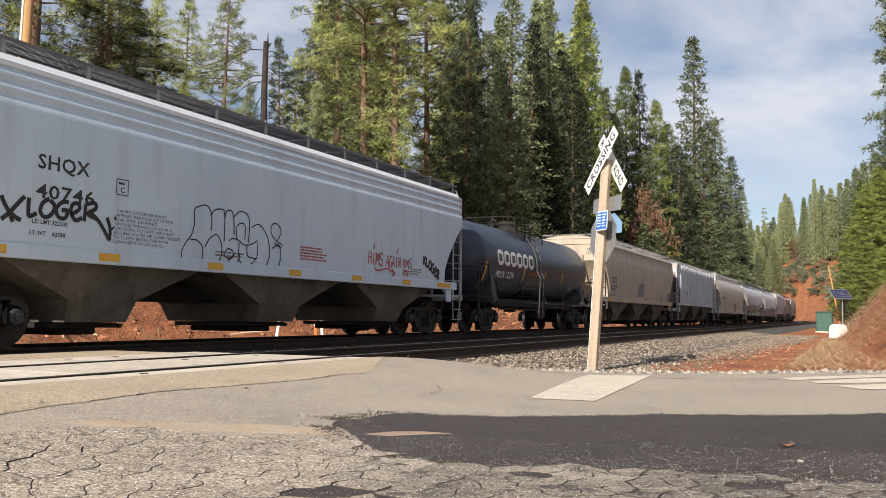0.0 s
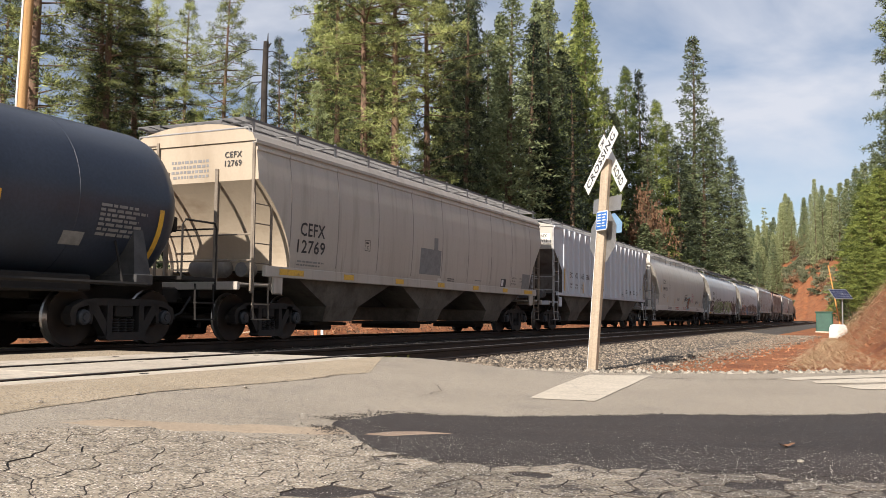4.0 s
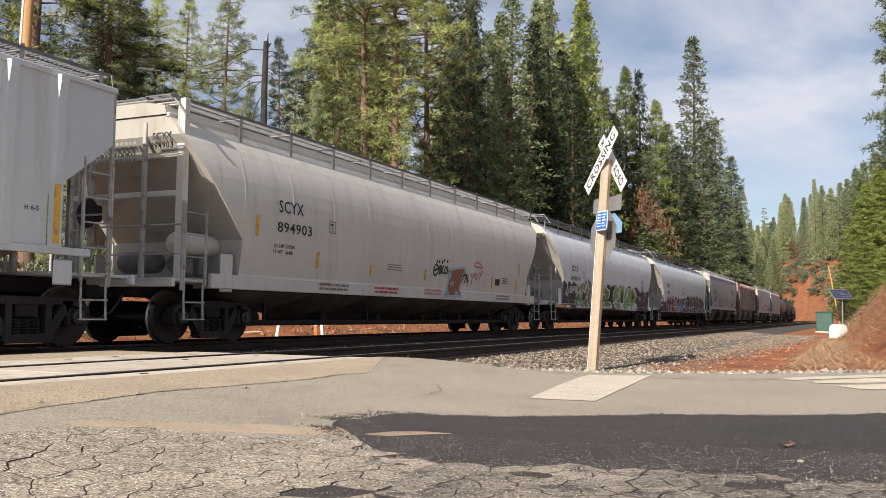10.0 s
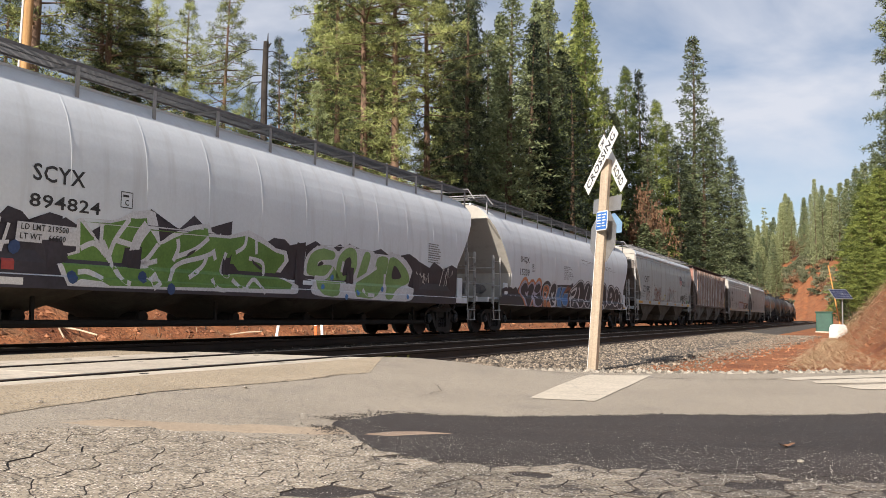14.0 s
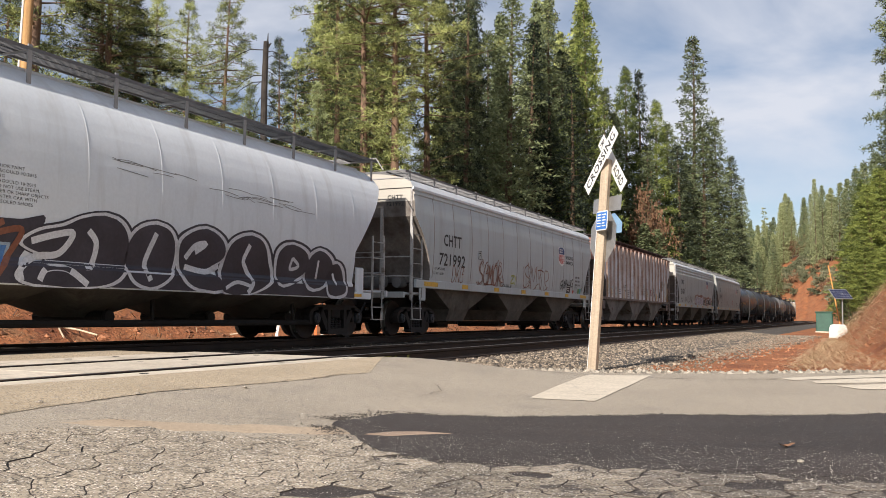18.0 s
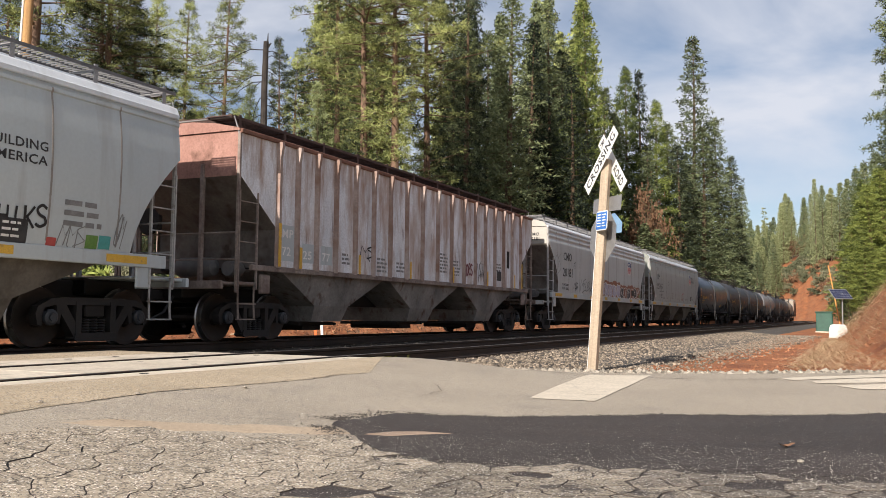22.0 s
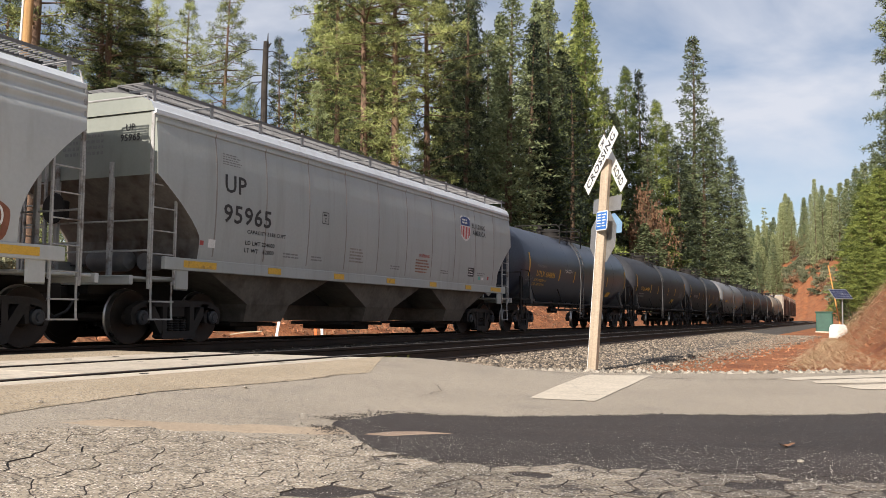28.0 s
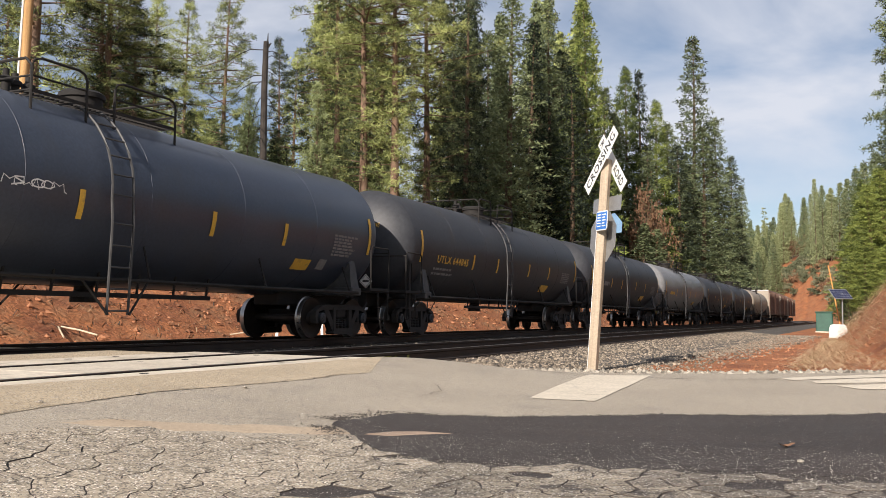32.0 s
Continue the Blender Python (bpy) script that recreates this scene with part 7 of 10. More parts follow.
GLYPHS["E"] = [[(0.92, 0.55), (0.5, 0.5), (0.9, 0.8), (0.45, 1.0), (0.06, 0.6), (0.15, 0.12), (0.6, 0.0), (0.95, 0.15)]]
GLYPHS["K"] = [[(0.12, 1.0), (0.15, 0.5), (0.1, 0.0)], [(0.95, 1.0), (0.6, 0.7), (0.25, 0.45)], [(0.3, 0.5), (0.6, 0.3), (0.98, 0.0)]]
GLYPHS["T"] = [[(0.0, 0.92), (0.5, 0.98), (1.0, 0.9)], [(0.5, 0.95), (0.48, 0.5), (0.55, 0.0)]]
GLYPHS["B"] = [[(0.12, 0.02), (0.14, 0.5), (0.12, 1.0), (0.7, 0.95), (0.75, 0.62), (0.2, 0.5), (0.85, 0.4), (0.8, 0.08), (0.12, 0.02)]]
GLYPHS["R"] = [[(0.12, 0.0), (0.15, 0.5), (0.12, 1.0), (0.7, 0.98), (0.8, 0.65), (0.25, 0.48), (0.6, 0.28), (0.98, 0.0)]]
GLYPHS["H"] = [[(0.15, 1.0), (0.1, 0.0)], [(0.85, 1.0), (0.9, 0.0)], [(0.12, 0.5), (0.88, 0.52)]]


GLYPHS["M"] = [[(0.0, 0.0), (0.12, 0.95), (0.48, 0.3), (0.82, 1.0), (1.0, 0.0)]]
GLYPHS["N"] = [[(0.05, 0.0), (0.12, 1.0), (0.85, 0.05), (0.95, 1.05)]]
GLYPHS["G"] = [[(0.92, 0.85), (0.5, 1.0), (0.08, 0.6), (0.15, 0.1), (0.7, 0.0), (0.95, 0.4), (0.5, 0.45)]]


def tag(parent, text, x0, x1, z0, z1, wrap, mat, width=0.03, fall=0.0, seed=1):
    """Thin sprayed capitals along a line that may fall away."""
    rnd = random.Random(seed)
    s = Shape()
    step = (x1 - x0) / len(text)
    for k, ch in enumerate(text):
        dz = -fall * (k / max(1, len(text) - 1)) ** 1.4 + rnd.uniform(-0.02, 0.02)
        for pl in GLYPHS[ch]:
            stroke(s, spline([(x0 + step * (k + 0.04 + 0.9 * a), z0 + dz + (z1 - z0) * b) for a, b in pl], 4), width * rnd.uniform(0.8, 1.15), wrap, 0.001 + 0.0004 * k)
    return part("graffiti_tag", s, mat, parent)


def scribble(parent, x0, x1, z0, z1, n, wrap, mat, width=0.03, seed=1, loops=True):
    """A handwritten tag: letter-like strokes along a line."""
    rnd = random.Random(seed)
    s = Shape()
    w = (x1 - x0) / n
    for k in range(n):
        c = x0 + w * k
        kind = (k + rnd.randrange(2)) % 4
        if kind == 0 and loops:
            pts = [(c + w * (0.5 + 0.42 * math.cos(a)), (z0 + z1) / 2 + (z1 - z0) * 0.46 * math.sin(a)) for a in np.linspace(0.4, 6.6, 10)]
        elif kind == 1:
            pts = [(c + w * 0.1, z0), (c + w * 0.2, z1), (c + w * 0.6, (z0 + z1) / 2), (c + w * 0.9, z1 * 0.9 + z0 * 0.1), (c + w, z0)]
        elif kind == 2:
            pts = [(c + w * 0.8, z1), (c + w * 0.2, z1 * 0.8 + z0 * 0.2), (c + w * 0.7, (z0 + z1) / 2), (c + w * 0.9, z0 * 0.7 + z1 * 0.3), (c + w * 0.15, z0)]
        else:
            pts = [(c + w * 0.15, z1), (c + w * 0.3, z0), (c + w * 0.5, z0 * 0.5 + z1 * 0.5), (c + w * 0.75, z0 * 0.9 + z1 * 0.1), (c + w * 0.95, z1)]
        pts = [(x + rnd.uniform(-0.06, 0.06) * w, z + rnd.uniform(-0.08, 0.08) * (z1 - z0)) for x, z in pts]
        pts = [(c + (x - c) * 1.55 - 0.25 * w + 0.22 * (z - (z0 + z1) / 2), z) for x, z in pts]
        if kind in (1, 3):
            pts.append((pts[-1][0] + 0.3 * w, z0 - rnd.uniform(0.0, 0.25) * (z1 - z0)))
        stroke(s, spline(pts, 5) if kind in (0, 2) else pts, width * rnd.uniform(0.7, 1.2), wrap, 0.001 + 0.0005 * k)
    return part("graffiti_tag", s, mat, parent)


def shield(parent, x, z, w, h, wrap):
    """A shield emblem: navy head over red and white bars."""
    half = [(0.0, 1.0), (0.18, 0.94), (0.34, 0.98), (0.5, 0.90), (0.46, 0.70), (0.5, 0.45), (0.44, 0.2), (0.26, 0.07), (0.0, 0.0)]
    out = [(x + w / 2 + a * w, z + b * h) for a, b in half] + [(x + w / 2 - a * w, z + b * h) for a, b in half[1:-1][::-1]]
    b = Shape()
    fill(b, [(x + w / 2 + (p - x - w / 2) * 1.1, z + h / 2 + (q - z - h / 2) * 1.07) for p, q in out], wrap, 0.0)
    base = part("shield_emblem", b, M_WHITE, parent, "shield emblem with navy top and red bars")
    t = Shape()
    fill(t, [(x + w * 0.04, z + h * 0.62), (x + w * 0.96, z + h * 0.62), (x + w, z + h * 0.88), (x + w * 0.8, z + h * 0.97), (x + w / 2, z + h), (x + w * 0.2, z + h * 0.97), (x, z + h * 0.88)], wrap, 0.004)
    part("shield_top", t, M_SHIELD_BLUE, base)
    for k in range(6):
        u = (k + 0.5) / 6
        lo = z + h * (0.07 + 0.55 * (abs(u - 0.5) * 2) ** 2.2 * 0.4)
        part("shield_bar", Shape().add([(x + w * (u - 0.045), wrap(lo) - 0.004, lo), (x + w * (u + 0.045), wrap(lo) - 0.004, lo), (x + w * (u + 0.045), wrap(z + h * 0.58) - 0.004, z + h * 0.58), (x + w * (u - 0.045), wrap(z + h * 0.58) - 0.004, z + h * 0.58)], [(0, 1, 2, 3)]), M_SHIELD_RED, base)
    bars(base, x + w * 0.16, z + h * 0.82, w * 0.68, 2, h * 0.12, h * 0.07, lambda q, xx=0: wrap(q) - 0.008, M_WHITE)


def end_mark(parent, car_end_x, z, y0, y1, rows, mat, seed):
    """Small marks on the end wall that faces forward."""
    rnd = random.Random(seed)
    s = Shape()
    for r in range(rows):
        y = y0
        while y < y1:
            w = rnd.uniform(0.03, 0.1)
            s.add([(car_end_x, y, z - r * 0.1), (car_end_x, y + w, z - r * 0.1), (car_end_x, y + w, z - r * 0.1 + 0.055), (car_end_x, y, z - r * 0.1 + 0.055)], [(3, 2, 1, 0)])
            y += w + 0.03
    part("small_print", s, mat, parent)


def end_word(parent, body, x, y, z, h, mat):
    vs, fs = WORDS[body]
    k = h / 0.70
    lo, hi = min(p[0] for p in vs), max(p[0] for p in vs)
    s = Shape().add([(x, y - (px - lo) * k + (hi - lo) * k / 2, z + py * k) for px, py in vs], fs)
    part("lettering", s, mat, parent)


def stripe(parent, x, z0, z1, wrap, w=0.10, name="reflector"):
    s = Shape()
    n = 6
    for i in range(n + 1):
        z = z0 + (z1 - z0) * i / n
        s.v += [(x - w / 2, wrap(z) - 0.002, z), (x + w / 2, wrap(z) - 0.002, z)]
    s.f = [(2 * i, 2 * i + 1, 2 * i + 3, 2 * i + 2) for i in range(n)]
    part(name, s, M_YELLOW, parent)


def painted(parent, outline, wrap, mat, lift, name="graffiti_fill", curved=False):
    """A painted area with any outline of (x, z), laid over a car's side in thin level strips."""
    s = Shape()
    if curved:
        outline = [(x, max(z, 0.88)) for x, z in spline(outline, 5, True)[:-1]]
    z_lo, z_hi = min(p[1] for p in outline), max(p[1] for p in outline)
    n = max(4, int((z_hi - z_lo) / 0.03))
    m = len(outline)

    def cross(z):
        out = []
        for k in range(m):
            (xa, za), (xb, zb) = outline[k], outline[(k + 1) % m]
            if (za <= z) != (zb <= z):
                out.append(xa + (xb - xa) * (z - za) / (zb - za))
        return sorted(out)

    seen, last = {}, []

    def corner(x, z):
        key = (round(x, 4), round(z, 4))
        if key not in seen:
            seen[key] = len(s.v)
            s.v.append((x, wrap(z, x) - lift, z))
        return seen[key]

    for k in range(n):
        za, zb = z_lo + (z_hi - z_lo) * k / n, z_lo + (z_hi - z_lo) * (k + 1) / n
        e = (zb - za) * 0.02
        lo, hi = cross(za + e), cross(zb - e)
        if len(lo) != len(hi):
            lo = hi = cross((za + zb) / 2)
        if len(last) == len(lo):
            lo = last
        last = hi
        for j in range(0, len(lo) - 1, 2):
            q = [corner(lo[j], za), corner(lo[j + 1], za), corner(hi[j + 1], zb), corner(hi[j], zb)]
            if len(set(q)) == 4:
                s.f.append(tuple(q))
    return part(name, s, mat, parent)


def sprayed(parent, lines, width, wrap, mat, lift, name="graffiti_line"):
    """Sprayed strokes through (x, z) points, swelling a little on the way."""
    for j, pts in enumerate(lines):
        s = Shape()
        stroke(s, spline(pts, 6) if len(pts) > 2 else [pts[0], ((pts[0][0] + pts[1][0]) / 2, (pts[0][1] + pts[1][1]) / 2), pts[1]], width, wrap, lift + 0.0003 * j)
        part(name, s, mat, parent)


def dot(parent, x, z, r, wrap, mat, lift):
    return painted(parent, [(x + r * math.cos(k * 0.785), z + r * math.sin(k * 0.785)) for k in range(8)], wrap, mat, lift, "graffiti_dot")


M_GRAF_WHITE = surface("white spray paint", (0.56, 0.57, 0.60), (0.66, 0.67, 0.70), 2, 0.5)
M_GRAF_LIME = surface("light green spray paint", (0.17, 0.30, 0.10), (0.25, 0.40, 0.15), 1.5, 0.5)
M_GRAF_NAVY = surface("navy spray paint", (0.02, 0.05, 0.14), (0.035, 0.08, 0.2), 2, 0.5)
M_GRAF_PALEBLUE = surface("pale blue grey spray paint", (0.26, 0.33, 0.42), (0.34, 0.42, 0.5), 2, 0.5)
M_GRAF_PINK = surface("pink spray paint", (0.5, 0.12, 0.2), (0.6, 0.2, 0.28), 3, 0.5)

# leading grey hopper
o = -0.075
word(c1, "SHQX", -6.25 + o, 2.54, 0.2, w1, M_INK, width=0.92)
word(c1, "40746", -6.27 + o, 2.13, 0.19, w1, M_INK, width=1.05)
boxed(c1, -4.79 + o, 2.59, w1)
word(c1, "LD LMT 222500", -6.30 + o, 1.76, 0.06, w1, M_INK)
word(c1, "LT WT    63500", -6.33 + o, 1.60, 0.06, w1, M_INK)
sprayed(c1, [[(-6.89, 2.08), (-6.82, 1.96), (-6.74, 1.85), (-6.69, 1.74)], [(-6.52, 2.11), (-6.64, 1.98), (-6.75, 1.86), (-6.87, 1.76)], [(-6.75, 1.88), (-6.65, 1.81), (-6.56, 1.78)], [(-6.45, 2.10), (-6.45, 1.96), (-6.43, 1.85), (-6.31, 1.90)]], 0.062, w1, M_BLACK, 0.002, "graffiti_tag")
sprayed(c1, [[(-6.11, 2.13), (-6.22, 2.05), (-6.25, 1.93), (-6.17, 1.86), (-6.06, 1.91), (-6.01, 2.03), (-6.09, 2.11)], [(-5.77, 2.12), (-5.89, 2.10), (-5.98, 2.00), (-5.94, 1.89), (-5.82, 1.88), (-5.78, 1.99), (-5.89, 1.99)], [(-5.72, 1.94), (-5.58, 2.03), (-5.58, 2.11), (-5.69, 2.10), (-5.72, 1.98), (-5.63, 1.87), (-5.51, 1.92)]], 0.062, w1, M_BLACK, 0.002, "graffiti_tag")
sprayed(c1, [[(-5.46, 2.12), (-5.46, 1.99), (-5.47, 1.87)], [(-5.46, 2.12), (-5.29, 2.16), (-5.26, 2.08), (-5.41, 1.99), (-5.23, 1.93)], [(-5.39, 2.03), (-5.19, 1.90), (-4.96, 1.63)], [(-4.96, 1.63), (-4.96, 1.81), (-5.03, 1.97)], [(-4.88, 1.99), (-4.86, 1.98), (-4.85, 1.98)], [(-4.92, 1.83), (-4.91, 1.82), (-4.90, 1.81)]], 0.062, w1, M_BLACK, 0.002, "graffiti_tag")
sprayed(c1, [[(-3.06, 2.08), (-3.07, 2.31), (-2.97, 2.38), (-2.77, 2.42), (-2.64, 2.31), (-2.61, 2.08), (-2.63, 1.99)], [(-2.64, 2.25), (-2.55, 2.36), (-2.37, 2.40), (-2.27, 2.33), (-2.25, 1.83)], [(-2.26, 2.26), (-2.21, 2.38), (-2.08, 2.40), (-2.01, 2.29), (-1.98, 1.98)], [(-2.01, 2.29), (-1.85, 2.41), (-1.65, 2.40), (-1.54, 2.26), (-1.55, 1.86)], [(-1.89, 1.88), (-1.92, 2.10), (-1.81, 2.20), (-1.67, 2.17), (-1.66, 1.90)]], 0.022, w1, M_BLACK, 0.002, "graffiti_tag")
sprayed(c1, [[(-3.06, 2.08), (-3.12, 1.88), (-3.26, 1.73), (-3.35, 1.55), (-3.24, 1.34), (-3.02, 1.28), (-2.84, 1.40), (-2.82, 1.66), (-2.97, 1.79), (-3.15, 1.79)], [(-2.76, 1.69), (-2.65, 1.85), (-2.44, 1.93), (-2.30, 1.70), (-2.38, 1.41), (-2.59, 1.29), (-2.81, 1.35)], [(-2.38, 1.41), (-2.19, 1.28), (-2.03, 1.27), (-1.87, 1.42), (-1.78, 1.63)]], 0.022, w1, M_BLACK, 0.002, "graffiti_tag")
sprayed(c1, [[(-2.12, 1.84), (-2.02, 1.90), (-1.86, 1.89), (-1.65, 1.81), (-1.42, 1.85), (-1.28, 1.92)], [(-1.82, 1.84), (-1.81, 1.58), (-1.71, 1.47), (-1.47, 1.46), (-1.27, 1.61), (-1.26, 1.88)], [(-1.59, 1.79), (-1.54, 1.61), (-1.27, 1.58)], [(-1.98, 1.67), (-2.14, 1.71), (-2.23, 1.58), (-2.04, 1.53), (-1.95, 1.62), (-2.10, 1.49), (-2.00, 1.43)]], 0.022, w1, M_BLACK, 0.002, "graffiti_tag")
sprayed(c1, [[(-1.46, 2.16), (-1.22, 2.23), (-0.96, 2.01), (-0.87, 1.69), (-1.01, 1.38), (-1.25, 1.26), (-1.40, 1.36)], [(-1.70, 1.36), (-1.80, 1.25)], [(-0.66, 1.95), (-0.85, 2.11), (-0.82, 2.27), (-0.64, 2.29), (-0.52, 2.14), (-0.66, 1.95)], [(-0.66, 1.95), (-0.47, 1.90), (-0.54, 1.85), (-0.73, 1.92)], [(-0.80, 1.81), (-0.58, 1.89), (-0.50, 1.72), (-0.56, 1.43), (-0.75, 1.30), (-0.86, 1.41)]], 0.022, w1, M_BLACK, 0.002, "graffiti_tag")
for k, t_ in enumerate(PAINT_NOTE):
    word(c1, t_, -4.84 - 0.008 * k, 2.08 - 0.068 * k, 0.045, w1, M_INK, width=(1.1, 1.25, 0.9, 1.25, 1.35, 1.5, 1.2, 1.1)[k])
bars(c1, 0.25 + o, 1.9, 1.05, 5, 0.06, 0.03, w1, M_INK_RED, 3)
tag(c1, "HIMS", 3.05 + o, 3.78 + o, 1.72, 2.02, w1, M_INK_RED, 0.034, seed=6)
tag(c1, "AGAIN", 3.92 + o, 4.7 + o, 1.71, 1.99, w1, M_INK_RED, 0.032, seed=7)
tag(c1, "KMS", 4.8 + o, 5.3 + o, 1.73, 1.95, w1, M_INK_RED, 0.03, seed=8)
tag(c1, "OOD", 4.8 + o, 5.18 + o, 1.55, 1.68, w1, M_INK_RED, 0.028, seed=9)
arrow = Shape()
for pts in ([(3.36, 1.66), (3.46, 1.60), (3.7, 1.61), (4.0, 1.66), (4.38, 1.56)], [(4.24, 1.66), (4.4, 1.55), (4.26, 1.50)], [(3.3, 2.08), (3.34, 2.24)], [(4.46, 2.04), (4.54, 2.2)]):
    stroke(arrow, spline([(x + o, z) for x, z in pts], 4), 0.034, w1, 0.003)
part("graffiti_tag", arrow, M_INK_RED, c1)
tag(c1, "KLOGER", 5.95 + o, 6.98 + o, 1.86, 2.1, w1, M_BLACK, 0.072, 0.34, 7)
bars(c1, -2.4 + o, 1.62, 0.9, 2, 0.06, 0.03, w1, M_INK_GREY, 5)
bars(c1, 5.2 + o, 1.7, 0.7, 3, 0.06, 0.03, w1, M_INK_GREY, 15)

# short black tank car: its bold name as plain white shapes
o = -0.325
for k in range(6):
    x_ = -4.36 + o + k * 0.605
    s = Shape()
    ring_ = [(x_ + 0.05, 2.32), (x_ + 0.05, 2.6), (x_ + 0.13, 2.645), (x_ + 0.37, 2.645), (x_ + 0.45, 2.6), (x_ + 0.45, 2.32), (x_ + 0.37, 2.275), (x_ + 0.13, 2.275)]
    pts_ = ring_ + [ring_[0], ring_[1]]
    stroke(s, pts_, 0.13, w2, 0.001)
    part("bold_letter_shape", s, M_WHITE, c2)
word(c2, "PROX 12234", -4.37 + o, 1.81, 0.21, w2, M_WHITE, width=1.6)
spill = Shape()
for k in range(7):
    za, zb_ = 1.02 + 0.16 * k, 1.02 + 0.16 * (k + 1)
    wa, wb = 0.92 - 0.03 * k + 0.06 * math.sin(k * 1.9), 0.92 - 0.03 * (k + 1) + 0.06 * math.sin((k + 1) * 1.9)
    spill.add([(-0.95 - wa, w2(za) + 0.005, za), (-0.95 + wa, w2(za) + 0.005, za), (-0.95 + wb, w2(zb_) + 0.005, zb_), (-0.95 - wb, w2(zb_) + 0.005, zb_)], [(0, 1, 2, 3)])
part("spill_stain", spill, M_SPILL, c2, "glossy black spill down the shell")
word(c2, "LD LMT  222600 LB 100 950 KG", -4.47 + o, 1.56, 0.075, w2, M_INK_GREY, width=1.75)
word(c2, "LT WT   63400 LB 28 750 KG", -4.5 + o, 1.44, 0.075, w2, M_INK_GREY, width=1.6)
bars(c2, 4.5 + o, 2.18, 1.0, 7, 0.075, 0.045, w2, M_INK_GREY, 8)
patch(c2, 3.9 + o, 4.3 + o, 1.55, 1.75, w2, M_INK_GREY)

# taupe hopper
o = -0.55
word(c3, "CEFX", -6.41 + o, 2.15, 0.27, w3, M_INK, width=0.93)
word(c3, "12769", -6.49 + o, 1.80, 0.26, w3, M_INK, width=1.04)
boxed(c3, -3.75 + o, 2.26, w3)
patch(c3, -0.85 + o, 0.42 + o, 1.62, 2.3, w3, M_INK_GREY, label="grey overpainted patch")
patch(c3, -0.05 + o, 0.2 + o, 2.3, 2.62, w3, M_INK_GREY, label="grey overpainted patch")
patch(c3, 7.0 + o, 7.75 + o, 1.46, 1.97, w3, M_INK_GREY, label="grey overpainted patch")
word(c3, "EXW 10-8", 6.04 + o, 1.77, 0.06, w3, M_INK)
word(c3, "EW 8-6", 6.05 + o, 1.67, 0.06, w3, M_INK)
word(c3, "CU FT 5161", 6.0 + o, 1.57, 0.06, w3, M_INK)
word(c3, "H 9-8", 6.75 + o, 1.77, 0.06, w3, M_INK)
word(c3, "H 15-0", 6.73 + o, 1.67, 0.06, w3, M_INK)
patch(c3, 5.05 + o, 5.5 + o, 1.48, 1.73, w3, M_INK)
patch(c3, 5.09 + o, 5.27 + o, 1.51, 1.70, w3, M_WHITE, lift=0.003)
bars(c3, 0.95 + o, 1.55, 0.5, 3, 0.055, 0.028, w3, M_INK, 9)
patch(c3, 0.31 + o, 0.55 + o, 1.46, 1.55, w3, M_CREAM, lift=0.003)
bars(c3, -6.45 + o, 1.6, 1.1, 2, 0.07, 0.035, w3, M_INK_GREY, 19)
bars(c3, 2.9 + o, 1.58, 0.6, 1, 0.055, 0.028, w3, M_INK_GREY, 29)

# pale ribbed hopper
o = -0.245
for t_, x_, wd in (("EC", -5.86, 0.4), ("NX", -5.14, 0.41), ("165", -4.32, 0.52), ("596", -3.52, 0.55)):
    word(c4, t_, x_ + o, 2.11, 0.21, w4, M_INK, width=wd)
for t_, x_, z_ in (("LD LMT", -5.85, 1.82), ("LT WT", -5.86, 1.69), ("202800 LBS", -5.22, 1.81), ("60200 LBS", -5.2, 1.69), ("92200", -4.29, 1.82), ("27350", -4.29, 1.69)):
    word(c4, t_, x_ + o, z_ - 0.01, 0.07, w4, M_INK)
boxed(c4, -2.59 + o, 2.33, w4)
for x_, a, b in ((-7.02, 1.55, 2.41), (-4.19, 1.52, 1.97), (-1.62, 1.52, 1.97), (1.60, 1.5, 1.93), (4.17, 1.5, 1.94), (7.04, 1.51, 2.36)):
    stripe(c4, x_, a, b, (lambda z, x=0: w4(z) - 0.072) if b > 2.1 else w4, 0.11)
patch(c4, 4.52 + o, 4.88 + o, 1.66, 1.86, w4, M_INK)
bars(c4, 4.55 + o, 1.81, 0.3, 3, 0.06, 0.025, lambda z, x=0: w4(z) - 0.004, M_WHITE, 197)
for q_, (x_, z_, wd, n_) in enumerate(((3.55, 1.84, 0.55, 3), (5.24, 1.84, 0.5, 3), (2.8, 1.7, 0.4, 3), (5.95, 1.8, 0.4, 3), (-0.9, 1.85, 0.35, 3))):
    bars(c4, x_ + o, z_, wd, n_, 0.07, 0.035, w4, M_INK, 30 + q_)
word(c4, "H 6-5", 8.0 + o - 1.2, 1.95, 0.07, w4, M_INK)

# cream round-sided hopper
o = -0.195
word(c5, "SCYX", -6.55 + o, 2.54, 0.24, w5, M_INK, width=0.86)
word(c5, "894903", -6.6 + o, 2.15, 0.2, w5, M_INK, width=1.22)
boxed(c5, -4.70 + o, 2.53, w5)
word(c5, "DANGER", -4.9 + o, 1.16, 0.055, lambda z, x=0: -1.599, M_INK_RED)
word(c5, "LD LMT 219200", -6.68 + o, 1.84, 0.07, w5, M_INK)
word(c5, "LT WT   66800", -6.7 + o, 1.72, 0.07, w5, M_INK)
for x_, a, b in ((-7.24, 2.0, 2.4), (-5.1, 1.5, 1.85), (-2.8, 1.45, 1.7), (0.1, 1.45, 1.75), (4.85, 1.4, 1.75), (7.2, 1.9, 2.3), (7.0, 1.4, 1.7)):
    stripe(c5, x_ + o, a, b, w5, 0.1)
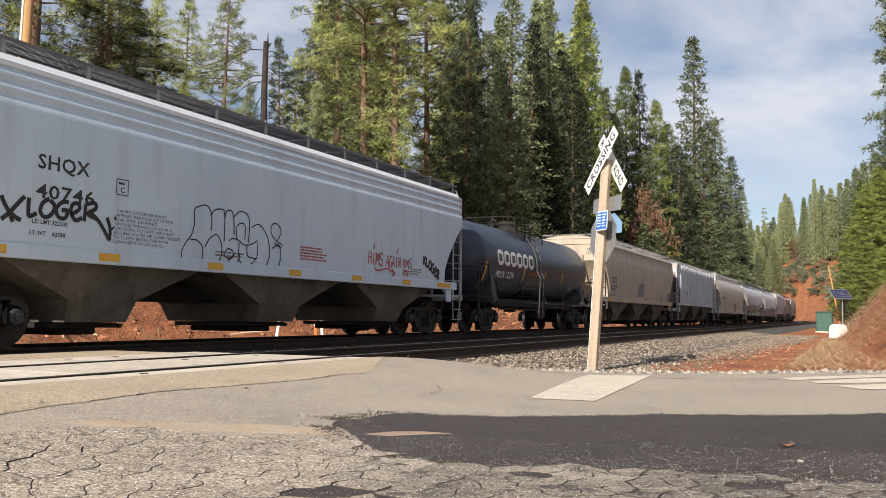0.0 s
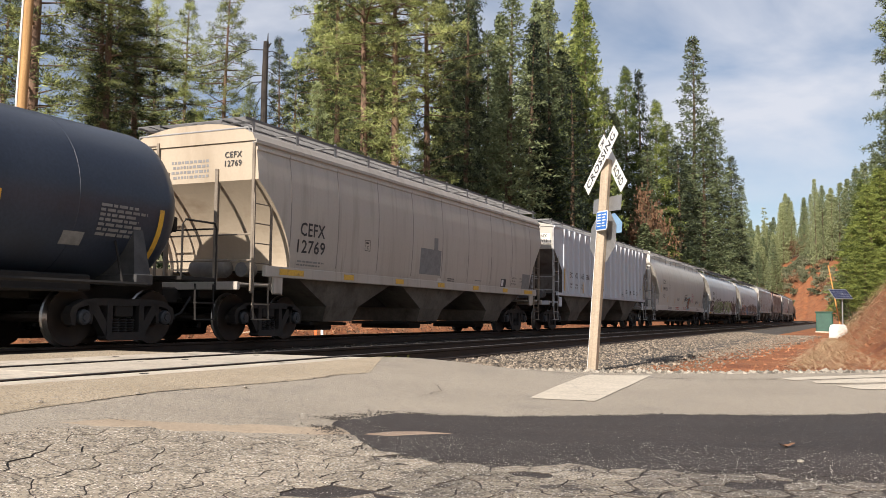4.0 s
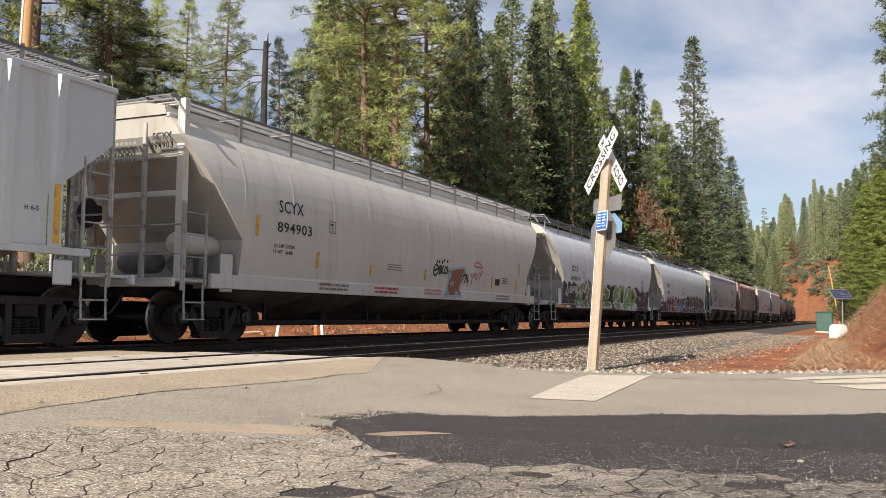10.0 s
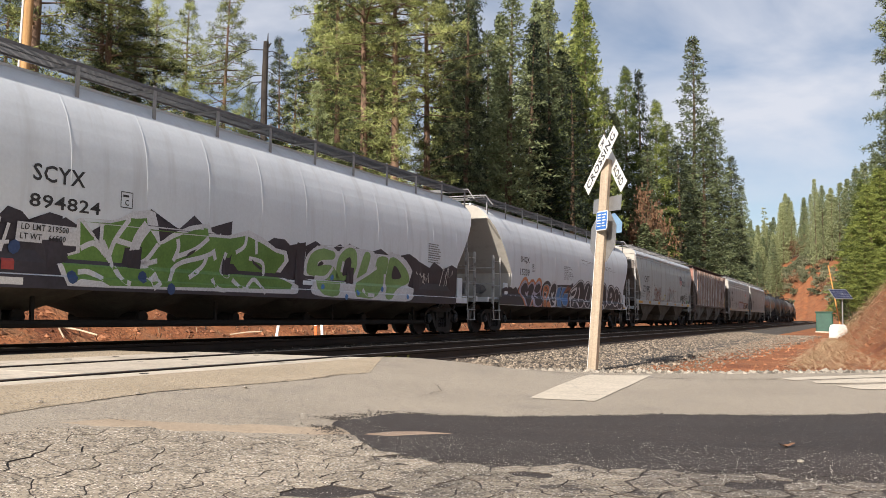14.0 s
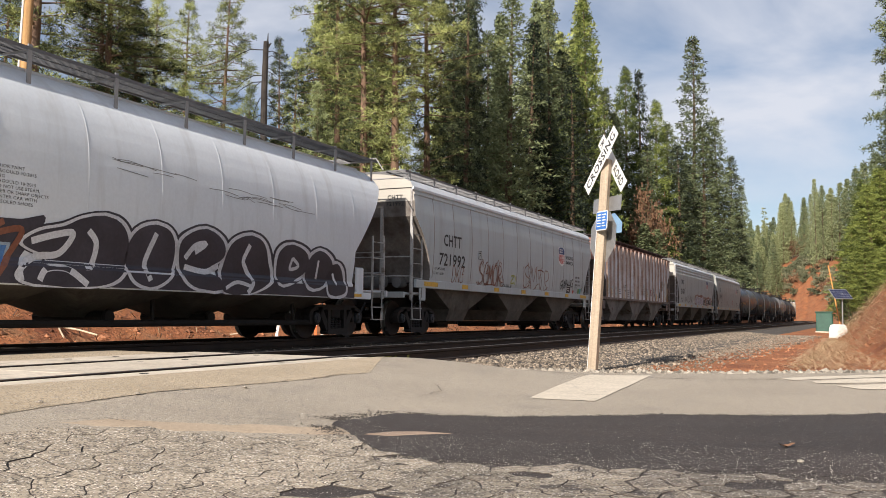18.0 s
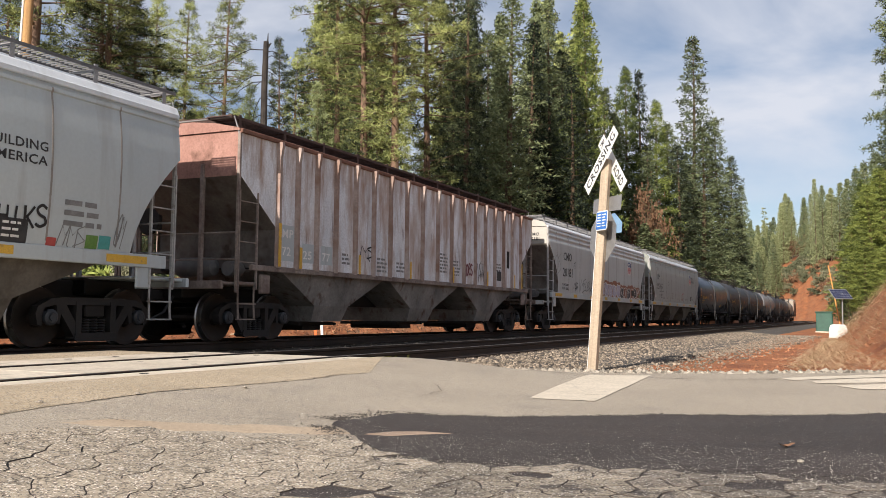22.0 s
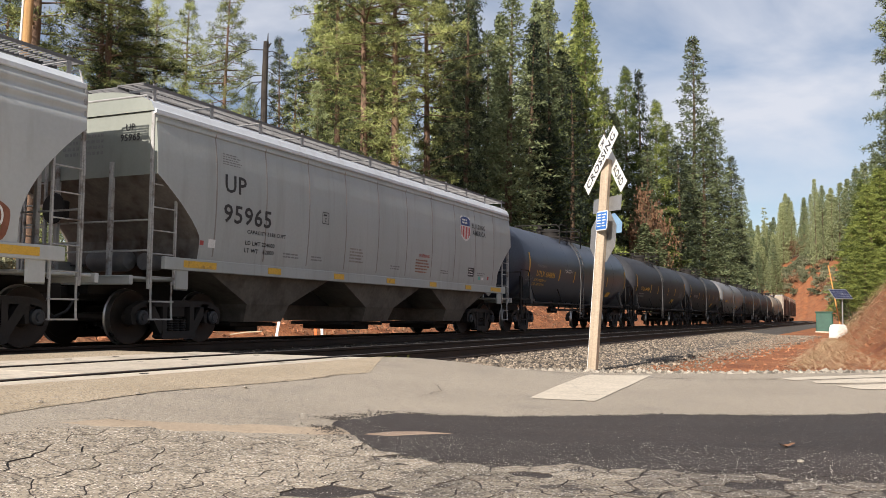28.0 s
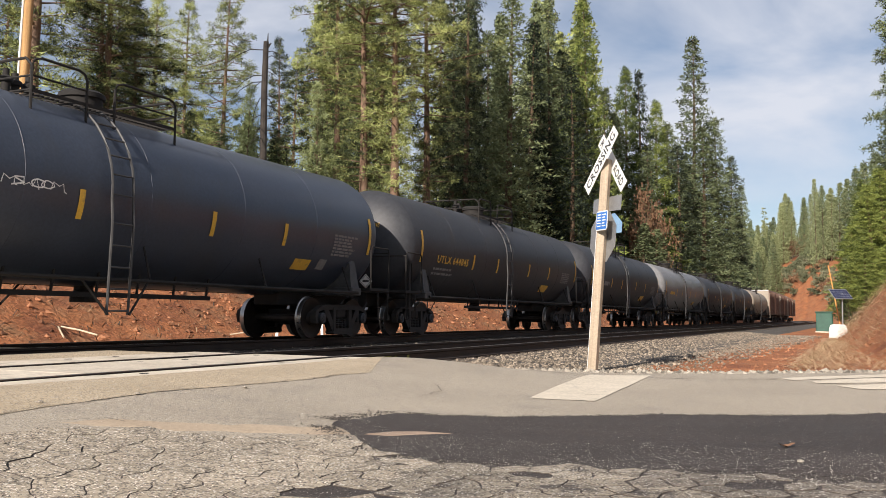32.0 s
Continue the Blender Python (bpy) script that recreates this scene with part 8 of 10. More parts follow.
M_GRAF_SKY = surface("pale blue spray paint", (0.25, 0.46, 0.52), (0.34, 0.55, 0.62), 3, 0.5)
sf = lambda z, x=0: min(w5(z), -1.598 if z < 1.26 else 0)
painted(c5, [(1.16, 1.85), (1.57, 1.86), (2.09, 1.94), (2.61, 1.97), (2.32, 1.55), (2.24, 1.2), (2.38, 1.05), (0.96, 1.03), (1.28, 1.26), (1.35, 1.56)], sf, M_GRAF_SKY, 0.002)
painted(c5, [(1.27, 1.79), (1.63, 1.8), (2.09, 1.88), (2.47, 1.9), (2.21, 1.54), (2.15, 1.22), (2.21, 1.12), (1.11, 1.1), (1.41, 1.28), (1.47, 1.57)], sf, M_GRAF_RUST, 0.005)
sprayed(c5, [[(1.36, 1.71), (1.54, 1.69)], [(1.35, 1.61), (1.56, 1.66)], [(1.42, 1.78), (1.41, 1.55)], [(1.5, 1.78), (1.49, 1.55)], [(1.53, 1.43), (1.66, 1.44)], [(1.6, 1.49), (1.61, 1.34)], [(1.77, 1.51), (1.71, 1.45), (1.78, 1.37)], [(1.18, 1.22), (1.22, 1.1)], [(1.28, 1.21), (1.32, 1.11), (1.37, 1.21)], [(1.83, 1.22), (1.87, 1.12), (1.92, 1.22)], [(1.99, 1.23), (2.0, 1.12)]], 0.05, sf, M_GRAF_SKY, 0.008)
sprayed(c5, [[(0.54, 1.93), (0.41, 1.83), (0.38, 1.7), (0.48, 1.62), (0.63, 1.68), (0.68, 1.83), (0.54, 1.91)], [(0.4, 1.74), (0.66, 1.81)], [(0.74, 1.88), (0.75, 1.66)], [(0.74, 1.88), (0.88, 1.86), (0.76, 1.77), (0.9, 1.74), (0.75, 1.66)], [(0.96, 1.91), (0.92, 1.74), (1.05, 1.7), (1.1, 1.9)], [(1.27, 1.89), (1.17, 1.84), (1.27, 1.79), (1.19, 1.7), (1.11, 1.71)]], 0.055, w5, M_BLACK, 0.004)
dot(c5, 0.57, 2.0, 0.05, w5, M_BLACK, 0.004)
dot(c5, 0.71, 2.0, 0.05, w5, M_BLACK, 0.004)
dot(c5, 0.89, 1.99, 0.05, w5, M_BLACK, 0.004)
dot(c5, 1.01, 2.05, 0.05, w5, M_BLACK, 0.004)
dot(c5, 1.24, 2.04, 0.05, w5, M_BLACK, 0.004)
sprayed(c5, [[(2.23, 1.43), (2.54, 1.84)], [(2.35, 1.69), (2.65, 1.74)], [(2.49, 1.45), (2.6, 1.71), (2.69, 1.52)], [(2.73, 1.74), (2.69, 1.52), (2.81, 1.58)]], 0.045, w5, M_BLACK, 0.004)
sprayed(c5, [[(2.93, 1.78), (3.07, 1.68), (3.2, 1.82)], [(3.07, 1.68), (3.0, 1.45)], [(3.34, 1.81), (3.23, 1.71), (3.35, 1.62), (3.45, 1.74), (3.34, 1.81)], [(3.56, 1.87), (3.68, 1.76), (3.85, 1.91)], [(3.68, 1.76), (3.58, 1.58)], [(3.14, 2.02), (3.32, 2.13), (3.61, 2.09), (3.79, 1.99), (3.44, 1.99), (3.14, 2.0)]], 0.05, w5, M_GRAF_PINK, 0.004)
patch(c5, 5.1 + o, 5.5 + o, 1.5, 1.7, w5, M_INK)
bars(c5, 5.7 + o, 1.72, 0.6, 3, 0.07, 0.035, w5, M_INK, 25)
for k, t_ in enumerate(("CLOSE DUST CAPS AND ROOF", "HATCHES BEFORE CAR MOVES")):
    word(c5, t_, -0.14, 1.18 - 0.095 * k, 0.065, lambda z, x=0: -1.598, M_INK_RED, width=1.05 - 0.02 * k)
for x_, m_ in ((-2.6, M_INK_RED), (-5.0, M_INK_GREY), (5.2, M_INK_GREY)):
    bars(c5, x_ + o, 1.15, 1.3, 2, 0.09, 0.05, lambda z, x=0: -1.598, m_, 26)
bars(c5, -2.0 + o, 1.75, 0.8, 3, 0.06, 0.03, w5, M_INK_GREY, 27)

# white round-sided hopper with green pieces
o = -0.225
word(c6, "SCYX", -6.54 + o, 2.36, 0.23, w6, M_INK, width=0.92)
word(c6, "894824", -6.58 + o, 1.99, 0.18, w6, M_INK, width=1.27)
boxed(c6, -4.91 + o, 2.40, w6)
for k, (a, b, top) in enumerate(((-7.6, -6.0, 1.85), (-6.2, -4.4, 1.75), (-4.6, -2.2, 2.05), (-2.4, 0.2, 1.95), (-0.1, 2.2, 2.0), (1.9, 5.4, 2.02), (5.2, 7.9, 1.85))):
    s = Shape()
    rim = [(a + o, 1.06), (b + o, 1.06)]
    nn = 7
    rim += [(b + o - (b - a) * j / nn, top + 0.12 * math.sin(j * 2.1 + k) + 0.05 * math.cos(j * 4.3)) for j in range(nn + 1)]
    fill(s, rim, w6, 0.001 + 0.0006 * k)
    part("graffiti_shadow", s, M_GRAF_DARK, c6)
sill_w = lambda z, x=0: -1.598
patch(c6, -7.9 + o, 7.9 + o, 0.86, 1.04, sill_w, M_GRAF_DARK)
wall6 = lambda z, x=0: min(w6(z), -1.598 if z < 1.05 else 0) - 0.006
patch(c6, -6.75 + o, -5.45 + o, 1.49, 1.76, lambda z, x=0: w6(z) - 0.012, M_GRAF_WHITE)
painted(c6, [(-6.31, 1.31), (-5.92, 1.42), (-5.98, 1.89), (-5.87, 1.92), (-5.51, 1.58), (-5.53, 1.88), (-5.17, 1.97), (-4.9, 2.11), (-4.54, 2.18), (-4.4, 2.16), (-4.31, 1.95), (-4.24, 1.68), (-4.0, 1.84), (-3.53, 2.02), (-3.07, 2.11), (-2.96, 1.94), (-2.57, 1.93), (-2.05, 2.06), (-1.95, 2.09), (-1.51, 1.99), (-1.04, 1.81), (-0.7, 1.79), (-0.58, 1.6), (-0.85, 1.3), (-0.17, 1.11), (-0.26, 0.94), (-5.26, 0.91), (-6.07, 0.91)], wall6, M_GRAF_WHITE, 0.004)
painted(c6, [(-6.22, 1.3), (-5.85, 1.4), (-5.91, 1.86), (-5.6, 1.61), (-5.43, 1.4), (-5.46, 1.85), (-4.95, 1.99), (-4.58, 2.04), (-4.55, 1.91), (-4.36, 1.75), (-4.24, 1.62), (-3.92, 1.78), (-3.44, 1.96), (-3.1, 2.01), (-3.06, 1.87), (-2.56, 1.87), (-2.0, 1.98), (-1.5, 1.87), (-1.04, 1.73), (-0.78, 1.72), (-0.73, 1.59), (-1.02, 1.29), (-0.4, 1.13), (-0.49, 1.03), (-5.26, 0.94), (-6.0, 0.95), (-6.13, 1.18)], wall6, M_GRAF_GREEN, 0.007)
sprayed(c6, [[(-5.85, 1.47), (-5.6, 1.56), (-5.33, 1.39)], [(-5.46, 1.61), (-5.28, 1.38), (-5.22, 1.27), (-5.02, 1.05), (-4.85, 0.98)], [(-4.95, 1.99), (-5.21, 1.64), (-5.3, 1.32)], [(-5.18, 1.64), (-4.76, 1.58)], [(-4.28, 1.65), (-4.47, 1.41), (-4.65, 1.29), (-4.25, 1.38)], [(-3.84, 1.77), (-3.8, 1.61), (-3.88, 1.4)], [(-3.06, 1.85), (-3.38, 1.63), (-3.86, 1.46)], [(-2.91, 1.6), (-3.2, 1.5), (-3.66, 1.39), (-3.88, 1.25), (-3.96, 1.04)], [(-3.49, 1.14), (-3.16, 1.33), (-3.06, 1.51)]], 0.085, wall6, M_GRAF_WHITE, 0.01)
sprayed(c6, [[(-2.91, 1.66), (-2.82, 1.48)], [(-2.0, 1.98), (-2.05, 1.78), (-2.28, 1.65)], [(-2.55, 1.63), (-2.63, 1.3), (-2.46, 1.21), (-2.41, 1.37)], [(-1.71, 1.92), (-1.66, 1.66)], [(-1.87, 1.57), (-1.45, 1.51), (-1.36, 1.26)], [(-2.33, 1.15), (-1.98, 0.99), (-1.68, 1.18), (-1.34, 0.93)], [(-2.89, 1.15), (-2.76, 0.98), (-2.54, 0.95)], [(-5.88, 1.12), (-5.68, 1.13), (-5.4, 1.04)]], 0.08, wall6, M_GRAF_WHITE, 0.01)
sprayed(c6, [[(-4.55, 1.93), (-4.74, 1.68), (-4.83, 1.27)], [(-4.65, 1.21), (-4.39, 1.15), (-4.24, 0.94)]], 0.2, wall6, M_GRAF_WHITE, 0.01)
painted(c6, [(-6.02, 0.93), (-5.84, 1.02), (-5.46, 1.01), (-5.26, 0.93)], wall6, M_GRAF_WHITE, 0.01)
painted(c6, [(-3.54, 1.56), (-3.34, 1.64), (-3.41, 1.56), (-3.6, 1.47)], wall6, M_GRAF_DARK, 0.012)
painted(c6, [(-2.46, 1.52), (-2.39, 1.61), (-2.41, 1.32), (-2.51, 1.36)], wall6, M_GRAF_DARK, 0.012)
painted(c6, [(-1.79, 1.56), (-1.4, 1.39), (-1.48, 1.37), (-1.73, 1.47)], wall6, M_GRAF_DARK, 0.012)
painted(c6, [(-0.06, 1.31), (0.02, 1.71), (0.24, 1.89), (0.56, 2.0), (1.08, 1.96), (1.26, 1.91), (1.48, 2.05), (1.8, 2.1), (2.14, 2.02), (2.38, 2.05), (2.99, 1.98), (3.53, 1.99), (3.69, 2.06), (4.37, 1.95), (4.9, 1.64), (5.03, 1.29), (4.76, 0.9), (3.03, 0.89), (0.44, 0.93), (0.35, 1.22)], wall6, M_GRAF_WHITE, 0.004, curved=True)
painted(c6, [(0.14, 1.37), (0.16, 1.75), (0.57, 1.93), (1.08, 1.89), (1.07, 1.73), (0.58, 1.68), (0.48, 1.56), (0.92, 1.61), (1.2, 1.51), (1.42, 1.28), (1.29, 0.95), (0.69, 0.97), (0.47, 1.25), (0.84, 1.33)], wall6, M_GRAF_LIME, 0.007, curved=True)
painted(c6, [(1.28, 1.32), (1.26, 1.75), (1.62, 2.01), (1.99, 1.98), (2.08, 1.6), (1.87, 1.35), (1.55, 1.23)], wall6, M_GRAF_LIME, 0.007, curved=True)
painted(c6, [(2.13, 1.31), (2.38, 1.94), (2.67, 1.91), (2.55, 1.45), (2.9, 1.64), (3.05, 1.9), (3.53, 1.9), (3.49, 1.52), (3.39, 1.23), (2.92, 0.94), (2.42, 0.93), (2.08, 0.97)], wall6, M_GRAF_LIME, 0.007, curved=True)
painted(c6, [(3.64, 1.92), (4.09, 1.89), (4.62, 1.63), (4.75, 1.36), (4.11, 1.18), (3.78, 0.93), (3.47, 0.98), (3.52, 1.52)], wall6, M_GRAF_LIME, 0.007, curved=True)
painted(c6, [(1.5, 1.43), (1.52, 1.69), (1.72, 1.82), (1.83, 1.71), (1.78, 1.49), (1.62, 1.4)], wall6, M_GRAF_DARK, 0.01, curved=True)
painted(c6, [(3.82, 1.43), (3.89, 1.75), (4.31, 1.48)], wall6, M_GRAF_DARK, 0.01, curved=True)
painted(c6, [(0.46, 1.56), (0.58, 1.66), (0.7, 1.62), (0.58, 1.56)], wall6, M_GRAF_DARK, 0.01, curved=True)
sprayed(c6, [[(0.42, 1.31), (0.84, 1.33), (1.09, 1.55)], [(1.46, 1.26), (1.52, 0.95)], [(2.02, 1.26), (2.6, 1.48), (3.0, 1.65)], [(3.43, 1.52), (3.5, 1.16), (3.39, 1.0)], [(1.49, 1.71), (1.45, 1.47)], [(2.41, 1.12), (2.57, 1.01), (2.92, 0.99)]], 0.09, wall6, M_GRAF_WHITE, 0.01)
dot(c6, 0.72, 1.12, 0.07, wall6, M_GRAF_BLUE, 0.013)
dot(c6, 1.66, 0.93, 0.07, wall6, M_GRAF_BLUE, 0.013)
dot(c6, 2.17, 1.04, 0.07, wall6, M_GRAF_BLUE, 0.013)
dot(c6, 4.64, 1.0, 0.07, wall6, M_GRAF_BLUE, 0.013)
dot(c6, 1.1, 1.34, 0.07, wall6, M_GRAF_BLUE, 0.013)
dot(c6, 3.34, 1.15, 0.07, wall6, M_GRAF_BLUE, 0.013)
dot(c6, -7.31, 1.17, 0.1, wall6, M_GRAF_NAVY, 0.013)
dot(c6, -6.98, 1.41, 0.1, wall6, M_GRAF_NAVY, 0.013)
dot(c6, -5.99, 1.04, 0.1, wall6, M_GRAF_NAVY, 0.013)
dot(c6, -4.58, 1.1, 0.1, wall6, M_GRAF_NAVY, 0.013)
dot(c6, -3.94, 0.93, 0.1, wall6, M_GRAF_NAVY, 0.013)
sprayed(c6, [[(-7.46, 1.69), (-7.45, 1.44), (-7.37, 1.44), (-7.34, 1.8)], [(-7.26, 1.79), (-7.31, 1.35)], [(-7.11, 1.72), (-7.19, 1.34)], [(-7.3, 1.45), (-7.07, 1.47)]], 0.05, wall6, M_GRAF_WHITE, 0.012)
scribble(c6, 5.3 + o, 6.0 + o, 1.4, 1.65, 3, lambda z, x=0: w6(z) - 0.012, M_WHITE, 0.03, 34)
scribble(c6, 6.9 + o, 7.5 + o, 1.3, 1.9, 2, lambda z, x=0: w6(z) - 0.012, M_WHITE, 0.03, 35)
word(c6, "LD LMT 219500", -6.69 + o, 1.66, 0.08, lambda z, x=0: w6(z) - 0.022, M_INK)
word(c6, "LT WT   66500", -6.69 + o, 1.53, 0.08, lambda z, x=0: w6(z) - 0.022, M_INK)
bars(c6, 6.0 + o, 2.42, 0.8, 9, 0.06, 0.03, w6, M_INK_GREY, 36)
patch(c6, -8.3 + o, -7.3 + o, 0.9, 1.0, sill_w, M_YELLOW, lift=0.004)
patch(c6, -7.2 + o, -6.6 + o, 0.9, 1.0, sill_w, M_WHITE, lift=0.004)
patch(c6, -6.95 + o, -6.75 + o, 1.1, 1.25, w6, M_INK_RED, lift=0.022)

# white round-sided hopper with mixed pieces
o = -0.2
word(c7, "SHQX", -6.74 + o, 2.38, 0.19, w7, M_INK, width=0.9)
word(c7, "15339", -6.76 + o, 1.94, 0.21, w7, M_INK, width=0.93)
boxed(c7, -5.55 + o, 2.35, w7)
for k, t_ in enumerate(PAINT_NOTE):
    word(c7, t_, -1.99, 2.45 - 0.068 * k, 0.045, w7, M_INK, width=(0.86, 1.05, 0.55, 1.05, 1.12, 1.27, 1.08, 1.02)[k])
s = Shape()
for k in range(8):
    fill(s, letter_blob(-8.0 + o + k * 0.45, 1.25, 0.7, 0.5, random.Random(k)), w7, 0.001 + 0.0005 * k)
part("graffiti_shadow", s, M_GRAF_DARK, c7)
patch(c7, -8.6 + o, 8.0 + o, 0.915, 1.16, lambda z, x=0: -1.598, M_GRAF_DARK, lift=-0.001)
sill7 = lambda z, x=0: min(w7(z), -1.600 if z < 1.18 else 0)
painted(c7, [(-6.99, 1.35), (-6.93, 1.58), (-6.74, 1.77), (-6.47, 1.88), (-6.23, 1.83), (-6.06, 1.69), (-5.79, 1.82), (-5.49, 1.8), (-5.32, 1.73), (-5.14, 1.87), (-4.89, 1.92), (-4.69, 1.82), (-4.65, 1.65), (-4.58, 1.36), (-4.54, 1.12), (-4.63, 0.9), (-5.25, 0.88), (-5.52, 0.88), (-5.68, 1.05), (-5.83, 0.88), (-6.37, 0.88), (-6.61, 1.07), (-6.79, 1.24)], sill7, M_GRAF_ORANGE, 0.004, curved=True)
painted(c7, [(-6.92, 1.35), (-6.86, 1.55), (-6.64, 1.72), (-6.44, 1.78), (-6.25, 1.72), (-6.1, 1.61), (-5.81, 1.72), (-5.56, 1.73), (-5.4, 1.64), (-5.19, 1.75), (-4.95, 1.8), (-4.77, 1.71), (-4.73, 1.54), (-4.57, 1.28), (-4.57, 1.09), (-4.73, 0.91), (-5.45, 0.89), (-5.63, 1.12), (-5.75, 1.07), (-5.92, 0.88), (-6.26, 0.88), (-6.5, 1.08), (-6.71, 1.28)], sill7, M_GRAF_LILAC, 0.007, curved=True)
painted(c7, [(-6.76, 1.43), (-6.73, 1.58), (-6.53, 1.72), (-6.3, 1.72), (-6.12, 1.54), (-6.09, 1.47), (-5.99, 1.59), (-5.78, 1.67), (-5.58, 1.65), (-5.47, 1.54), (-5.51, 1.4), (-5.69, 1.21), (-5.96, 0.91), (-6.16, 0.88), (-6.44, 1.17), (-6.68, 1.31)], sill7, M_GRAF_DARK, 0.01, curved=True)
painted(c7, [(-5.31, 1.6), (-5.21, 1.7), (-4.99, 1.76), (-4.79, 1.68), (-4.77, 1.52), (-5.0, 1.37), (-5.28, 1.39), (-5.41, 1.45)], sill7, M_GRAF_DARK, 0.01, curved=True)
painted(c7, [(-5.51, 1.31), (-5.27, 1.27), (-5.03, 1.33), (-4.8, 1.4), (-4.63, 1.26), (-4.62, 1.08), (-4.77, 0.94), (-5.26, 0.93), (-5.42, 1.13)], sill7, M_GRAF_DARK, 0.01, curved=True)
painted(c7, [(-6.33, 1.35), (-6.26, 1.39), (-6.16, 1.34), (-6.07, 1.41), (-5.99, 1.39), (-6.04, 1.31), (-6.11, 1.22)], sill7, M_GRAF_LILAC, 0.013, curved=True)
sprayed(c7, [[(-6.7, 1.58), (-6.51, 1.7), (-6.27, 1.69)], [(-5.38, 1.27), (-5.06, 1.2)], [(-5.24, 1.66), (-4.99, 1.74), (-4.79, 1.64)]], 0.05, sill7, M_GRAF_LILAC, 0.013)
painted(c7, [(-4.61, 1.53), (-4.42, 1.74), (-4.07, 1.85), (-3.76, 1.81), (-3.57, 1.64), (-3.62, 1.31), (-3.81, 1.1), (-4.02, 1.03), (-4.02, 0.88), (-4.56, 0.88)], sill7, M_GRAF_DARK, 0.004, curved=True)
painted(c7, [(-4.47, 1.61), (-4.3, 1.7), (-3.99, 1.73), (-3.73, 1.65), (-3.66, 1.46), (-3.78, 1.25), (-4.0, 1.13), (-4.07, 1.09), (-4.08, 0.91), (-4.47, 0.89)], sill7, M_GRAF_PALEBLUE, 0.007)
painted(c7, [(-4.43, 1.59), (-4.27, 1.66), (-4.02, 1.69), (-3.8, 1.61), (-3.76, 1.42), (-3.88, 1.25), (-4.12, 1.18), (-4.12, 0.9), (-4.44, 0.9), (-4.41, 1.27)], sill7, M_GRAF_ORANGE, 0.01, curved=True)
painted(c7, [(-3.99, 0.89), (-4.02, 1.07), (-3.77, 1.08), (-3.6, 0.88)], sill7, M_GRAF_ORANGE, 0.007, curved=True)
painted(c7, [(-4.34, 1.38), (-4.24, 1.44), (-4.16, 1.4), (-4.06, 1.45), (-3.99, 1.37), (-4.15, 1.22)], sill7, M_GRAF_WHITE, 0.013, curved=True)
painted(c7, [(-4.3, 1.37), (-4.22, 1.41), (-4.16, 1.37), (-4.07, 1.42), (-4.04, 1.36), (-4.16, 1.26)], sill7, M_GRAF_DARK, 0.016, curved=True)
sprayed(c7, [[(-4.26, 1.61), (-4.14, 1.52)], [(-4.14, 1.62), (-4.01, 1.53), (-3.89, 1.58)], [(-4.06, 1.49), (-3.85, 1.48)], [(-4.27, 1.08), (-4.32, 0.96)], [(-4.23, 1.56), (-4.11, 1.6), (-3.98, 1.51)]], 0.03, sill7, M_GRAF_DARK, 0.013)
painted(c7, [(-3.81, 1.2), (-3.67, 1.61), (-3.43, 1.82), (-3.1, 1.89), (-2.86, 1.77), (-2.77, 1.57), (-2.89, 1.24), (-3.02, 0.93), (-3.64, 0.9)], sill7, M_GRAF_WHITE, 0.006, curved=True)
painted(c7, [(-3.63, 1.41), (-3.54, 1.62), (-3.31, 1.76), (-3.04, 1.76), (-2.89, 1.61), (-2.98, 1.23), (-3.23, 0.99), (-3.51, 0.94), (-3.68, 1.15)], sill7, M_GRAF_DARK, 0.009, curved=True)
painted(c7, [(-3.46, 1.39), (-3.36, 1.42), (-3.3, 1.39), (-3.2, 1.46), (-3.13, 1.42), (-3.22, 1.31), (-3.32, 1.23)], sill7, M_GRAF_WHITE, 0.012, curved=True)
sprayed(c7, [[(-3.42, 1.12), (-3.18, 1.09), (-2.94, 1.16)]], 0.07, sill7, M_GRAF_WHITE, 0.012)
painted(c7, [(-2.91, 1.66), (-2.65, 1.75), (-1.29, 1.77), (-0.74, 1.86), (-1.06, 1.32), (-1.42, 0.92), (-2.83, 0.91)], sill7, M_GRAF_DARK, 0.003, curved=True)
painted(c7, [(-2.77, 1.64), (-2.26, 1.7), (-2.36, 1.37), (-2.26, 0.89), (-2.83, 0.92), (-2.88, 1.24)], sill7, M_GRAF_PALEBLUE, 0.006)
painted(c7, [(-2.71, 1.61), (-2.31, 1.66), (-2.41, 1.37), (-2.34, 0.92), (-2.78, 0.94), (-2.82, 1.24)], sill7, M_GRAF_BLUE, 0.009)
painted(c7, [(-2.16, 1.68), (-1.59, 1.68), (-2.01, 1.34), (-1.94, 1.29), (-1.81, 1.45), (-1.26, 1.46), (-1.31, 1.17), (-1.63, 0.93), (-2.06, 0.96), (-2.37, 1.2)], sill7, M_GRAF_PALEBLUE, 0.006)
painted(c7, [(-2.1, 1.65), (-1.65, 1.66), (-2.07, 1.33), (-1.95, 1.24), (-1.76, 1.42), (-1.32, 1.42), (-1.37, 1.19), (-1.67, 0.97), (-2.02, 1.0), (-2.31, 1.21)], sill7, M_GRAF_BLUE, 0.009)
sprayed(c7, [[(-1.88, 1.46), (-1.53, 1.57), (-1.12, 1.65), (-1.27, 1.31), (-1.51, 0.95)], [(-1.81, 1.51), (-1.41, 1.74)]], 0.09, sill7, M_GRAF_RUST, 0.012)
